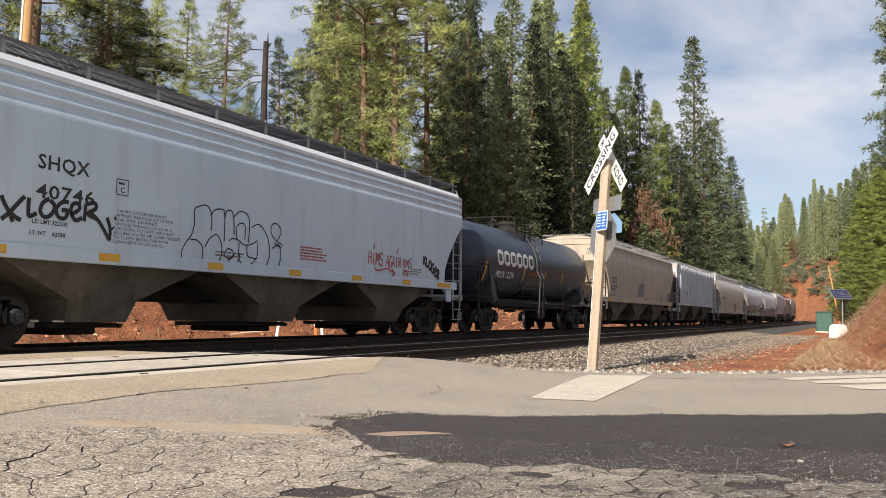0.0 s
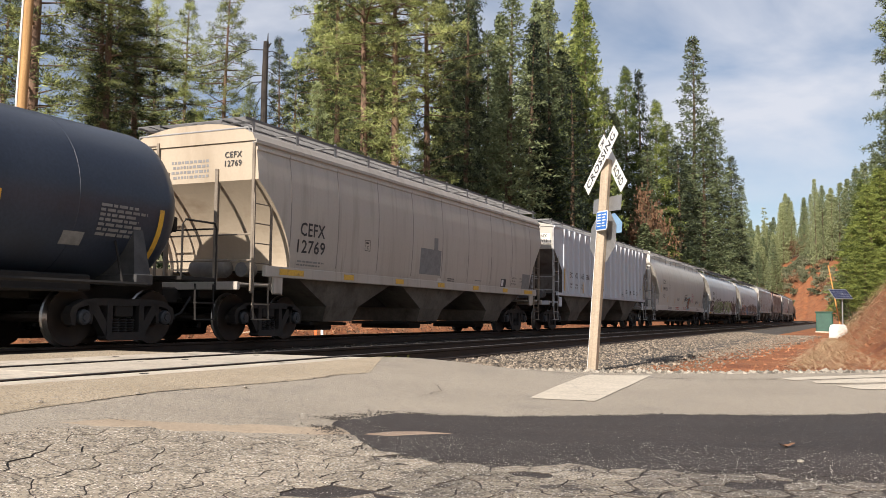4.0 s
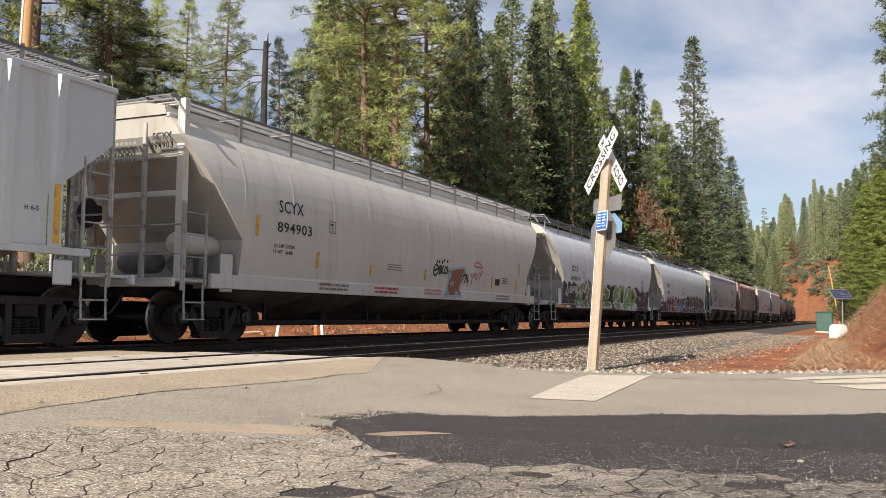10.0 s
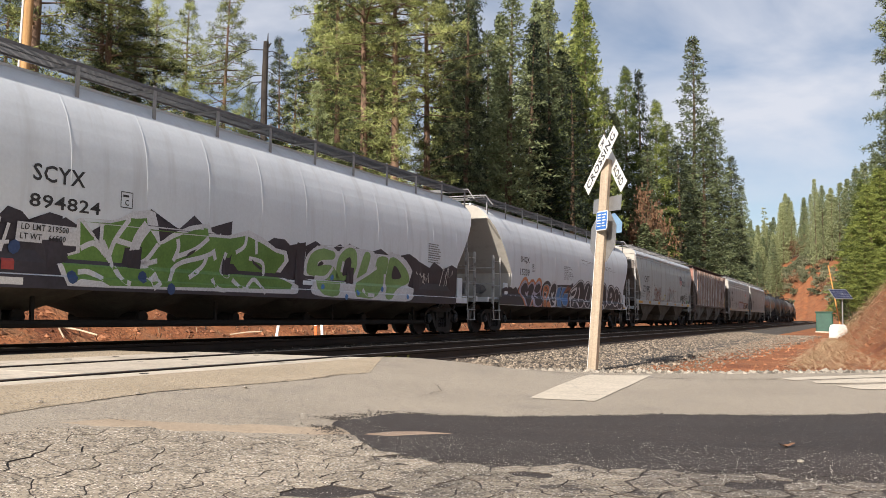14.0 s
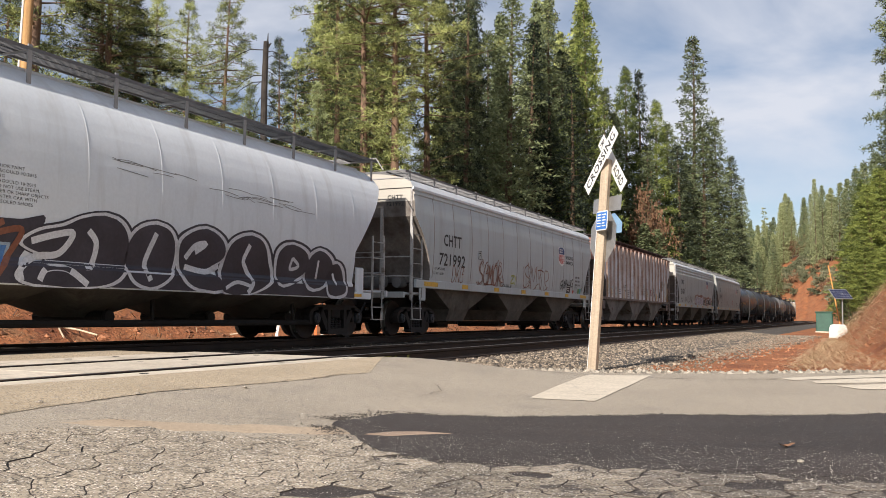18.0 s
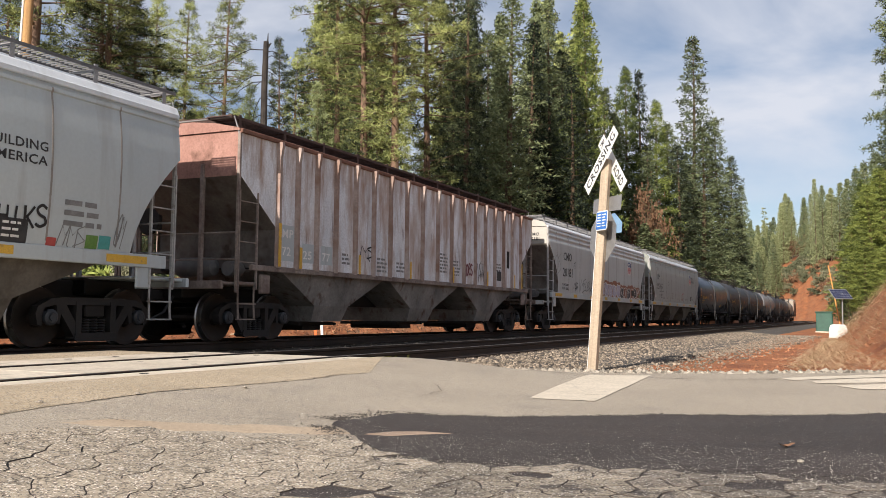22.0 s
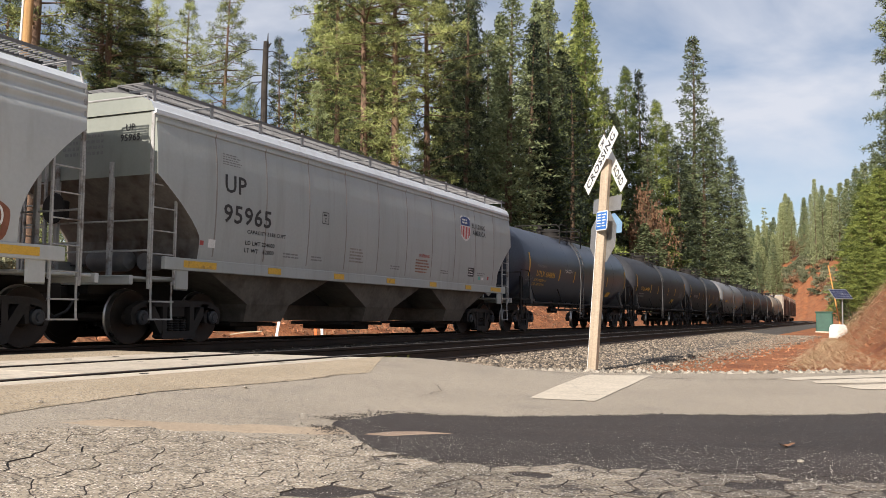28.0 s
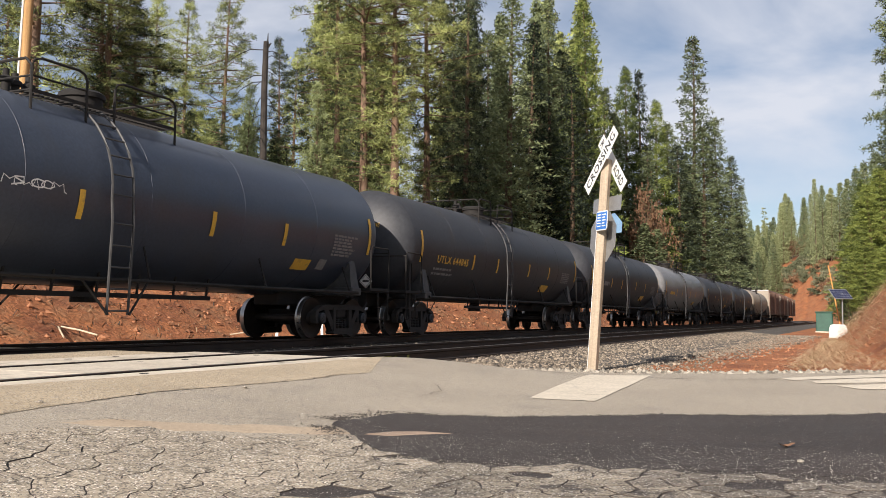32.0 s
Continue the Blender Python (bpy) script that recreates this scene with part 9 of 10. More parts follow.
painted(c7, [(-1.18, 1.46), (-0.91, 1.71), (-0.46, 1.83), (-0.09, 1.98), (0.38, 2.07), (0.76, 1.98), (0.98, 1.69), (0.97, 1.25), (0.69, 0.96), (0.1, 0.88), (-0.9, 0.88), (-1.23, 0.97), (-1.12, 1.17), (-0.69, 1.25)], sill7, M_GRAF_DARK, 0.003, curved=True)
painted(c7, [(-1.14, 1.46), (-0.87, 1.69), (-0.45, 1.8), (-0.1, 1.95), (0.35, 2.04), (0.72, 1.95), (0.93, 1.68), (0.91, 1.26), (0.65, 0.97), (0.09, 0.88), (-0.87, 0.88), (-1.19, 0.99), (-1.08, 1.18), (-0.65, 1.26)], sill7, M_GRAF_WHITE, 0.006, curved=True)
painted(c7, [(-1.07, 1.46), (-0.82, 1.66), (-0.42, 1.76), (-0.11, 1.9), (0.32, 1.99), (0.66, 1.91), (0.85, 1.66), (0.84, 1.27), (0.6, 1.01), (0.07, 0.9), (-0.83, 0.91), (-1.14, 1.02), (-1.02, 1.2), (-0.59, 1.29)], sill7, M_GRAF_DARK, 0.009, curved=True)
painted(c7, [(0.7, 1.55), (0.97, 1.91), (1.42, 2.05), (1.84, 1.95), (2.06, 1.61), (1.94, 1.12), (1.46, 0.9), (1.0, 0.97), (0.75, 1.22)], sill7, M_GRAF_DARK, 0.003, curved=True)
painted(c7, [(0.75, 1.54), (0.99, 1.88), (1.42, 2.02), (1.81, 1.92), (2.0, 1.6), (1.9, 1.14), (1.45, 0.9), (1.02, 0.97), (0.8, 1.24)], sill7, M_GRAF_WHITE, 0.006, curved=True)
painted(c7, [(0.83, 1.53), (1.02, 1.83), (1.41, 1.96), (1.77, 1.87), (1.91, 1.58), (1.84, 1.17), (1.44, 0.95), (1.05, 1.02), (0.86, 1.27)], sill7, M_GRAF_DARK, 0.009, curved=True)
painted(c7, [(1.9, 1.75), (2.28, 2.01), (2.74, 2.09), (3.23, 1.9), (3.34, 1.56), (2.79, 1.23), (3.18, 1.1), (3.23, 0.89), (2.44, 0.92), (2.0, 1.15)], sill7, M_GRAF_DARK, 0.003, curved=True)
painted(c7, [(1.95, 1.72), (2.3, 1.98), (2.74, 2.05), (3.19, 1.86), (3.27, 1.55), (2.78, 1.24), (3.15, 1.11), (3.2, 0.9), (2.45, 0.92), (2.05, 1.18)], sill7, M_GRAF_WHITE, 0.006, curved=True)
painted(c7, [(2.02, 1.69), (2.33, 1.93), (2.74, 2.0), (3.14, 1.81), (3.18, 1.53), (2.76, 1.29), (3.1, 1.16), (3.16, 0.95), (2.47, 0.97), (2.12, 1.21)], sill7, M_GRAF_DARK, 0.009, curved=True)
painted(c7, [(3.04, 1.48), (3.34, 1.92), (3.93, 2.1), (4.42, 1.97), (4.7, 1.59), (4.76, 1.13), (3.97, 0.88), (3.11, 0.88)], sill7, M_GRAF_DARK, 0.003, curved=True)
painted(c7, [(3.11, 1.47), (3.37, 1.89), (3.93, 2.06), (4.38, 1.93), (4.62, 1.58), (4.71, 1.15), (3.96, 0.88), (3.14, 0.89)], sill7, M_GRAF_WHITE, 0.006, curved=True)
painted(c7, [(3.21, 1.47), (3.42, 1.84), (3.93, 2.0), (4.33, 1.88), (4.51, 1.56), (4.62, 1.19), (3.96, 0.91), (3.19, 0.93)], sill7, M_GRAF_DARK, 0.009, curved=True)
painted(c7, [(4.67, 1.75), (5.18, 2.03), (5.93, 1.89), (6.08, 1.43), (5.43, 1.15), (4.82, 1.09)], sill7, M_GRAF_DARK, 0.003, curved=True)
painted(c7, [(4.73, 1.73), (5.19, 1.98), (5.88, 1.85), (6.0, 1.44), (5.42, 1.15), (4.86, 1.1)], sill7, M_GRAF_WHITE, 0.006, curved=True)
painted(c7, [(4.82, 1.69), (5.21, 1.93), (5.8, 1.8), (5.89, 1.46), (5.41, 1.21), (4.91, 1.15)], sill7, M_GRAF_DARK, 0.009, curved=True)
painted(c7, [(5.73, 1.68), (6.3, 1.98), (6.94, 1.78), (6.99, 1.32), (6.32, 1.03), (5.79, 1.08)], sill7, M_GRAF_DARK, 0.003, curved=True)
painted(c7, [(5.79, 1.66), (6.3, 1.94), (6.87, 1.74), (6.9, 1.34), (6.32, 1.03), (5.83, 1.09)], sill7, M_GRAF_WHITE, 0.006, curved=True)
painted(c7, [(5.88, 1.62), (6.3, 1.88), (6.79, 1.69), (6.79, 1.37), (6.32, 1.09), (5.89, 1.15)], sill7, M_GRAF_DARK, 0.009, curved=True)
painted(c7, [(6.59, 1.58), (7.04, 1.74), (7.44, 1.52), (7.48, 0.96), (6.64, 0.91)], sill7, M_GRAF_DARK, 0.003, curved=True)
painted(c7, [(6.64, 1.54), (7.03, 1.7), (7.38, 1.48), (7.44, 0.96), (6.68, 0.92)], sill7, M_GRAF_WHITE, 0.006, curved=True)
painted(c7, [(6.71, 1.49), (7.03, 1.64), (7.29, 1.43), (7.38, 1.02), (6.72, 0.97)], sill7, M_GRAF_DARK, 0.009, curved=True)
sprayed(c7, [[(0.04, 1.74), (0.21, 1.56), (0.17, 1.25), (0.03, 1.2)], [(-0.94, 1.51), (-0.55, 1.63), (-0.24, 1.67), (-0.45, 1.37), (-0.85, 1.3), (-1.1, 1.13), (-1.09, 0.96)], [(-0.79, 0.97), (-0.67, 1.14), (-0.31, 1.15), (0.07, 0.94)], [(1.44, 1.82), (1.25, 1.34), (1.36, 1.05)], [(2.17, 1.46), (2.39, 1.69), (2.66, 1.74), (2.4, 1.58)], [(2.18, 1.32), (2.7, 1.26), (3.06, 1.38)], [(3.9, 1.82), (3.75, 1.53), (3.85, 1.36), (4.05, 1.13), (3.89, 0.92)]], 0.1, sill7, M_GRAF_WHITE, 0.012)
sprayed(c7, [[(3.25, 0.99), (3.57, 1.11), (4.02, 1.04)], [(5.32, 1.66), (5.26, 1.44), (5.55, 1.51), (5.32, 1.66)], [(6.27, 1.67), (6.24, 1.28)], [(6.87, 1.42), (7.04, 1.18)]], 0.07, sill7, M_GRAF_WHITE, 0.012)
scr = random.Random(50)
for k in range(26):
    x_, l_ = scr.choice((scr.uniform(0.4, 2.0), scr.uniform(2.6, 6.0), scr.uniform(3.2, 5.2))), scr.uniform(0.2, 0.9)
    z_ = 2.86 - 0.035 * x_ + scr.uniform(-0.09, 0.09)
    sprayed(c7, [[(x_, z_), (x_ + l_ * 0.5, z_ + scr.uniform(-0.03, 0.02)), (x_ + l_, z_ - 0.05 * scr.random())]], 0.010, w7, M_INK_GREY, 0.002, "scratch")

# light grey hopper with red tags
o = -0.245
word(c8, "CHTT", -6.42 + o, 2.46, 0.32, w8, M_INK, width=1.2)
word(c8, "721992", -6.67 + o, 1.92, 0.33, w8, M_INK, width=1.76)
boxed(c8, -3.92 + o, 2.48, w8)
word(c8, "LD LMT 222900", -6.92 + o, 1.78, 0.065, w8, M_INK)
word(c8, "LT WT   63100", -6.96 + o, 1.65, 0.065, w8, M_INK)
shield(c8, 4.04 + o, 2.5, 0.72, 0.70, w8)
word(c8, "BUILDING", 4.93 + o, 2.78, 0.13, w8, M_INK, width=1.0)
word(c8, "AMERICA", 4.93 + o, 2.58, 0.13, w8, M_INK, width=1.0)
tag(c8, "DKE", -6.02, -5.18, 1.48, 1.95, w8, M_GRAF_RUST, 0.028, seed=61)
tag(c8, "SEMOR", -4.1, -2.15, 1.5, 2.12, w8, M_GRAF_RUST, 0.034, seed=62)
tag(c8, "SEMOR", -4.05, -2.1, 1.47, 2.2, w8, M_GRAF_RUST, 0.018, seed=64)
sprayed(c8, [[(-4.2, 1.55), (-3.9, 1.46), (-3.0, 1.52), (-2.2, 1.45), (-1.95, 1.62), (-2.1, 1.8), (-2.3, 1.66), (-2.0, 1.6)], [(-4.0, 1.95), (-3.85, 2.25), (-3.7, 2.05)], [(-2.75, 2.05), (-2.5, 2.3), (-2.45, 2.0)]], 0.024, w8, M_GRAF_RUST, 0.004)
tag(c8, "SMTR", -0.1, 2.75, 1.52, 2.3, w8, M_GRAF_RUST, 0.034, 0.12, seed=63)
sprayed(c8, [[(-0.15, 2.25), (0.0, 1.5), (0.5, 1.75), (0.9, 1.42), (1.5, 1.7), (2.0, 1.45), (2.6, 1.6)], [(0.3, 2.4), (0.45, 1.9), (0.7, 2.35)], [(1.3, 2.35), (1.5, 1.85), (1.75, 2.3)]], 0.022, w8, M_GRAF_RUST, 0.005)
tag(c8, "GRAPHIKS", 4.1, 5.75, 1.62, 1.92, w8, M_BLACK, 0.04, -0.1, seed=66)
word(c8, "CH-110-L10", -1.98, 1.47, 0.10, w8, M_INK, width=0.8)
sprayed(c8, [[(-1.3, 1.85), (-1.05, 1.86), (-1.3, 1.62), (-1.0, 1.64)], [(-1.0, 1.88), (-0.88, 1.8), (-0.92, 1.58)]], 0.05, w8, surface("lime spray paint", (0.40, 0.42, 0.10), (0.46, 0.48, 0.14), 3, 0.5), 0.003)
patch(c8, 4.98, 5.44, 1.46, 1.80, w8, M_INK)
bars(c8, 5.03, 1.72, 0.36, 3, 0.09, 0.035, lambda z, x=0: w8(z) - 0.004, M_WHITE, 199)
bars(c8, 6.03, 2.08, 0.8, 3, 0.15, 0.075, w8, M_INK_GREY, 67)
patch(c8, 5.77, 5.94, 1.47, 1.59, w8, M_INK_RED)
patch(c8, 6.47, 6.70, 1.48, 1.68, w8, M_GRAF_GREEN)
patch(c8, 6.72, 6.95, 1.49, 1.69, w8, M_TEAL)
scribble(c8, 5.98, 6.42, 1.48, 1.8, 3, w8, M_INK_GREY, 0.02, 68)
scribble(c8, 7.05, 7.2, 1.55, 2.05, 2, w8, M_INK_GREY, 0.02, 69)

# rusty ribbed hopper
o = -0.17
for t_, x_, z_, wd in (("MP", -6.68, 2.07, 0.38), ("72", -6.68, 1.71, 0.3), ("25", -5.94, 1.68, 0.33), ("77", -5.21, 1.68, 0.32)):
    word(c9, t_, x_ + o, z_, 0.17, w9, M_WHITE, width=wd)
for x_, a, b in ((-6.86, 1.47, 2.33), (-6.12, 1.46, 1.9), (-3.73, 1.46, 1.9), (-1.14, 1.46, 1.9), (1.53, 1.46, 1.9), (4.1, 1.46, 1.9), (6.5, 1.46, 1.9), (7.2, 1.46, 2.3)):
    stripe(c9, x_ + o, a, b, lambda z, x=0: w9(z) - 0.072, 0.10)
for a_, b_ in ((-6.76, -6.24), (-5.97, -5.45), (-5.26, -4.8)):
    patch(c9, a_ + o, b_ + o, 1.60, 2.32 if a_ < -6 else 2.0, lambda z, x=0: w9(z) + 0.003, M_CHTT)
scribble(c9, -3.55 + o, -3.0 + o, 1.85, 2.15, 2, w9, M_BLACK, 0.03, 71)
tag(c9, "DES", 2.42, 2.9, 1.74, 2.06, w9, M_MAROON, 0.055, seed=72)
scribble(c9, 3.25, 3.78, 1.66, 2.16, 4, w9, M_BLACK, 0.028, 73)
patch(c9, 5.78, 6.0, 2.1, 2.66, w9, M_UNDER)
for q_, (x_, z_, wd, n_) in enumerate(((-2.8, 1.85, 0.5, 4), (-1.8, 1.8, 0.5, 3), (0.76, 2.2, 0.55, 6), (1.66, 2.05, 0.5, 5), (4.97, 2.15, 0.45, 3), (-4.4, 1.85, 0.35, 3))):
    bars(c9, x_ + o, z_, wd, n_, 0.095, 0.05, w9, M_INK_GREY, 80 + q_)
patch(c9, 4.9, 5.27, 1.66, 1.96, w9, M_INK)

# light grey hopper with shield and colourful pieces
o = -0.15
word(c10, "CMO", -6.35 + o, 2.74, 0.3, w10, M_INK, width=1.1)
word(c10, "20181", -6.42 + o, 2.11, 0.33, w10, M_INK, width=1.28)
boxed(c10, -4.95 + o, 2.74, w10)
word(c10, "LD LMT 223800", -6.46 + o, 1.75, 0.08, w10, M_INK)
word(c10, "LT WT   62200", -6.48 + o, 1.6, 0.08, w10, M_INK)
shield(c10, 4.32 + o, 2.64, 0.74, 0.63, w10)
scribble(c10, -7.4 + o, -6.75 + o, 2.15, 2.9, 2, w10, M_INK_GREY, 0.02, 91)
scribble(c10, -4.9 + o, -4.4 + o, 1.65, 1.9, 3, w10, M_BLACK, 0.035, 92)
scribble(c10, -3.95 + o, -3.3 + o, 1.55, 2.1, 2, w10, M_INK, 0.025, 93)
scribble(c10, -3.2 + o, -2.15 + o, 1.6, 2.0, 4, w10, M_BLACK, 0.03, 94)
piece(c10, -0.85 + o, 2.8 + o, 1.46, 2.1, 5, w10, [M_GRAF_LILAC], M_WHITE, M_GRAF_RUST, 0.04, 95, True, back_grow=0.25)
piece(c10, 2.8 + o, 7.0 + o, 1.46, 2.0, 6, w10, [M_GRAF_DARK, M_GRAF_RUST], M_WHITE, M_GRAF_RUST, 0.035, 96, back_grow=0.3)
patch(c10, 5.1 + o, 5.6 + o, 1.62, 1.88, w10, M_INK, lift=0.02)
patch(c10, 6.75 + o, 7.0 + o, 1.55, 1.7, w10, M_GRAF_GREEN, lift=0.02)
bars(c10, -1.6 + o, 1.7, 0.7, 3, 0.05, 0.028, w10, M_WHITE, 97)

# clean light grey hopper
o = -0.275
word(c11, "UP", -6.19 + o, 2.73, 0.32, w11, M_INK, width=0.62)
word(c11, "95965", -6.21 + o, 2.19, 0.32, w11, M_INK, width=1.44)
word(c11, "CAPACITY 5188 CUFT", -5.5 + o, 2.03, 0.07, w11, M_INK, width=1.24)
word(c11, "LD LMT 224000", -5.53 + o, 1.82, 0.075, w11, M_INK, width=0.92)
word(c11, "LT WT   62000", -5.54 + o, 1.68, 0.075, w11, M_INK, width=0.92)
boxed(c11, -2.95 + o, 2.71, w11)
shield(c11, 4.38 + o, 2.72, 0.68, 0.70, w11)
word(c11, "BUILDING", 5.21 + o, 3.13, 0.14, w11, M_INK, width=1.03)
word(c11, "AMERICA", 5.25 + o, 2.93, 0.14, w11, M_INK, width=1.0)
bars(c11, -1.76 + o, 2.0, 0.65, 5, 0.07, 0.035, w11, M_SEAM, 98)
word(c11, "WARNING", 1.72 + o, 2.05, 0.085, w11, M_INK_RED)
bars(c11, 1.55 + o, 1.95, 0.85, 5, 0.075, 0.035, w11, M_GRAF_RUST, 99)
bars(c11, -6.25 + o, 3.40, 0.55, 5, 0.045, 0.022, w11, M_INK_GREY, 100)
patch(c11, 4.99 + o, 5.42 + o, 1.69, 1.95, w11, M_INK)
bars(c11, 5.02 + o, 1.88, 0.36, 3, 0.07, 0.03, lambda z, x=0: w11(z) - 0.004, M_WHITE, 198)
patch(c11, 5.78 + o, 5.95 + o, 1.62, 1.72, w11, surface("teal sticker", (0.1, 0.42, 0.36), (0.14, 0.5, 0.43), 3, 0.5))
patch(c11, 6.05 + o, 6.2 + o, 1.62, 1.7, w11, M_WHITE)
patch(c11, 6.5 + o, 6.62 + o, 1.64, 1.74, w11, M_INK_RED)
patch(c11, -6.57 + o, -6.38 + o, 1.69, 1.84, w11, M_WHITE)
patch(c11, -6.79 + o, -6.69 + o, 1.72, 1.8, w11, M_INK_RED)
for q_, (x_, z_, wd) in enumerate(((-4.3, 1.72, 0.6), (-3.3, 1.72, 0.5), (0.2, 1.72, 0.5), (3.1, 1.75, 0.5), (5.7, 1.8, 0.6))):
    bars(c11, x_ + o, z_, wd, 2, 0.06, 0.03, w11, M_INK_GREY, 101 + q_)

# tank cars with yellow lettering
o = -0.15
word(c12, "UTLX 664896", -6.02 + o, 2.0, 0.2, w12, M_YELLOW, width=2.15)
word(c12, "THE TANK CAR PEOPLE", -6.01 + o, 2.33, 0.09, w12, M_INK_GREY, width=1.0)
word(c12, "LD LMT 191000 LB 86 630 KG", -6.11 + o, 1.82, 0.09, w12, M_YELLOW, width=1.36)
word(c12, "LT WT   72000 LB 32 630 KG", -6.14 + o, 1.67, 0.09, w12, M_YELLOW, width=1.3)
patch(c12, 4.4, 5.0, 1.48, 1.70, w12, M_YELLOW)
patch(c12, 5.3, 5.6, 1.52, 1.74, w12, M_INK_GREY)
bars(c12, 5.8 + o, 2.26, 1.0, 7, 0.07, 0.045, w12, M_INK_GREY, 110)
scribble(c12, -7.0 + o, -6.4 + o, 1.8, 1.98, 4, w12, M_INK_GREY, 0.02, 111)
scribble(c12, -2.7 + o, -1.7 + o, 2.28, 2.4, 6, w12, M_WHITE, 0.02, 112)
scribble(c12, -3.0 + o, -2.6 + o, 1.5, 1.65, 3, w12, M_INK_GREY, 0.02, 113)
word(c13, "UTLX 644845", -6.0, 2.0, 0.2, w13, M_YELLOW, width=2.15)
bars(c13, -6.1, 1.8, 1.5, 2, 0.13, 0.06, w13, M_INK_GREY, 114)
for car_, w_c in ((c13, w13), (c14, w14), (c15, w15), (c16, w16), (c17, w17)):
    patch(car_, 3.4, 4.2, 1.45, 1.7, w_c, M_YELLOW)
    bars(car_, 5.4, 2.2, 1.0, 6, 0.07, 0.045, w_c, M_INK_GREY, 115)
bars(c14, -5.6, 2.0, 1.8, 1, 0.2, 0.18, w14, M_INK_GREY, 116)
bars(c15, -5.6, 2.0, 1.8, 1, 0.2, 0.18, w15, M_YELLOW, 117)

# marks on the heads of the tanks that face forward
def head_marks(car, body, E, radius, zc, y0, z, height, width, mat):
    at = lambda y, q: (-E + 0.70 * (1 - math.sqrt(max(0.0, 1 - (y * y + (q - zc) ** 2) / radius ** 2))) - 0.012, y, q)
    vs, fs = WORDS[body]
    lo, k = min(p[0] for p in vs), height / 0.70
    kx = width / (max(p[0] for p in vs) - lo)
    part("lettering", Shape().add([at(y0 - (px - lo) * kx, z + py * k) for px, py in vs], fs), mat, car)
    rnd = random.Random(7)
    for r in range(5):
        zz, a = z - 0.10 - 0.06 * r, y0 - 0.02
        b = a - width * rnd.uniform(0.3, 0.55)
        part("small_print", Shape().add([at(a, zz), at((a + b) / 2, zz), at(b, zz), at(b, zz + 0.022), at((a + b) / 2, zz + 0.022), at(a, zz + 0.022)], [(0, 1, 4, 5), (1, 2, 3, 4)]), M_INK_GREY if mat is M_WHITE else mat, car)
    yc, zq, xp = -0.30, zc - 1.02, -E + 0.06
    dia = lambda g: [(yc + g * a, zq + g * b) for a, b in ((1, 0), (0, -1), (-1, 0), (0, 1))]
    plate = part("placard", Shape().add([(xp, y, q) for y, q in dia(0.19)] + [(xp + 0.006, y, q) for y, q in dia(0.19)],
                                        [(0, 1, 2, 3), (7, 6, 5, 4), (0, 4, 5, 1), (1, 5, 6, 2), (2, 6, 7, 3), (3, 7, 4, 0)]), M_WHITE, car, "white diamond placard")
    part("placard_rim", Shape().add([(xp - 0.003, y, q) for y, q in dia(0.165)] + [(xp - 0.003, y, q) for y, q in dia(0.15)],
                                    [(k, (k + 1) % 4, 4 + (k + 1) % 4, 4 + k) for k in range(4)]), M_INK, plate)
    part("placard_digits", Shape().box(xp - 0.004, xp - 0.002, yc - 0.09, yc + 0.09, zq - 0.025, zq + 0.03), M_INK, plate)
    part("placard_bracket", Shape().box(xp + 0.006, xp + 0.35, yc - 0.02, yc + 0.02, zq - 0.03, zq + 0.03), M_UNDER, car)


head_marks(c2, "PROX 12234", E2, 1.36, 2.33, 0.06, 2.95, 0.10, 0.52, M_WHITE)
head_marks(c12, "UTLX 664896", E12, 1.46, 2.43, -0.04, 2.82, 0.11, 0.62, M_YELLOW)
head_marks(c13, "UTLX 644845", E13, 1.46, 2.43, -0.04, 2.82, 0.11, 0.62, M_YELLOW)

# marks on the ends that face forward
for car_, E_, a_, b_, m_ in ((c3, E3, "CEFX", "12769", M_INK), (c4, E4, "ECNX", "165596", M_INK), (c6, E6, "SCYX", "894824", M_INK), (c8, E8, "CHTT", "721992", M_INK),
                             (c10, E10, "CMO", "20181", M_INK), (c11, E11, "UP", "95965", M_INK), (c5, E5, "SCYX", "894903", M_INK)):
    if car_ is c4:
        part("pale_patch", Shape().box(-E_ - 0.012, -E_ - 0.004, -1.36, -0.64, 3.34, 3.71), M_CREAM, car_)
    end_word(car_, a_, -E_ - 0.016, -1.0, 3.555, 0.115, m_)
    end_word(car_, b_, -E_ - 0.016, -1.0, 3.385, 0.115, m_)
    end_mark(car_, -E_ - 0.006, 3.5, -0.4, 0.5, 4, M_INK_GREY, 120)
# ---- trees ----
def trunk_into(sh, h, r, rnd, bend=0.3, n=8):
    ph = rnd.uniform(0, 6.28)
    pts = []
    for k in range(9):
        t = k / 8
        pts.append((bend * math.sin(t * 2.2 + ph) * t, bend * math.cos(t * 1.7 + ph) * t, h * t))
    sh.tube(pts, r, n, taper=r * 0.08)
    return lambda z: tuple(np.interp(z, [p[2] for p in pts], [p[i] for p in pts]) for i in (0, 1))


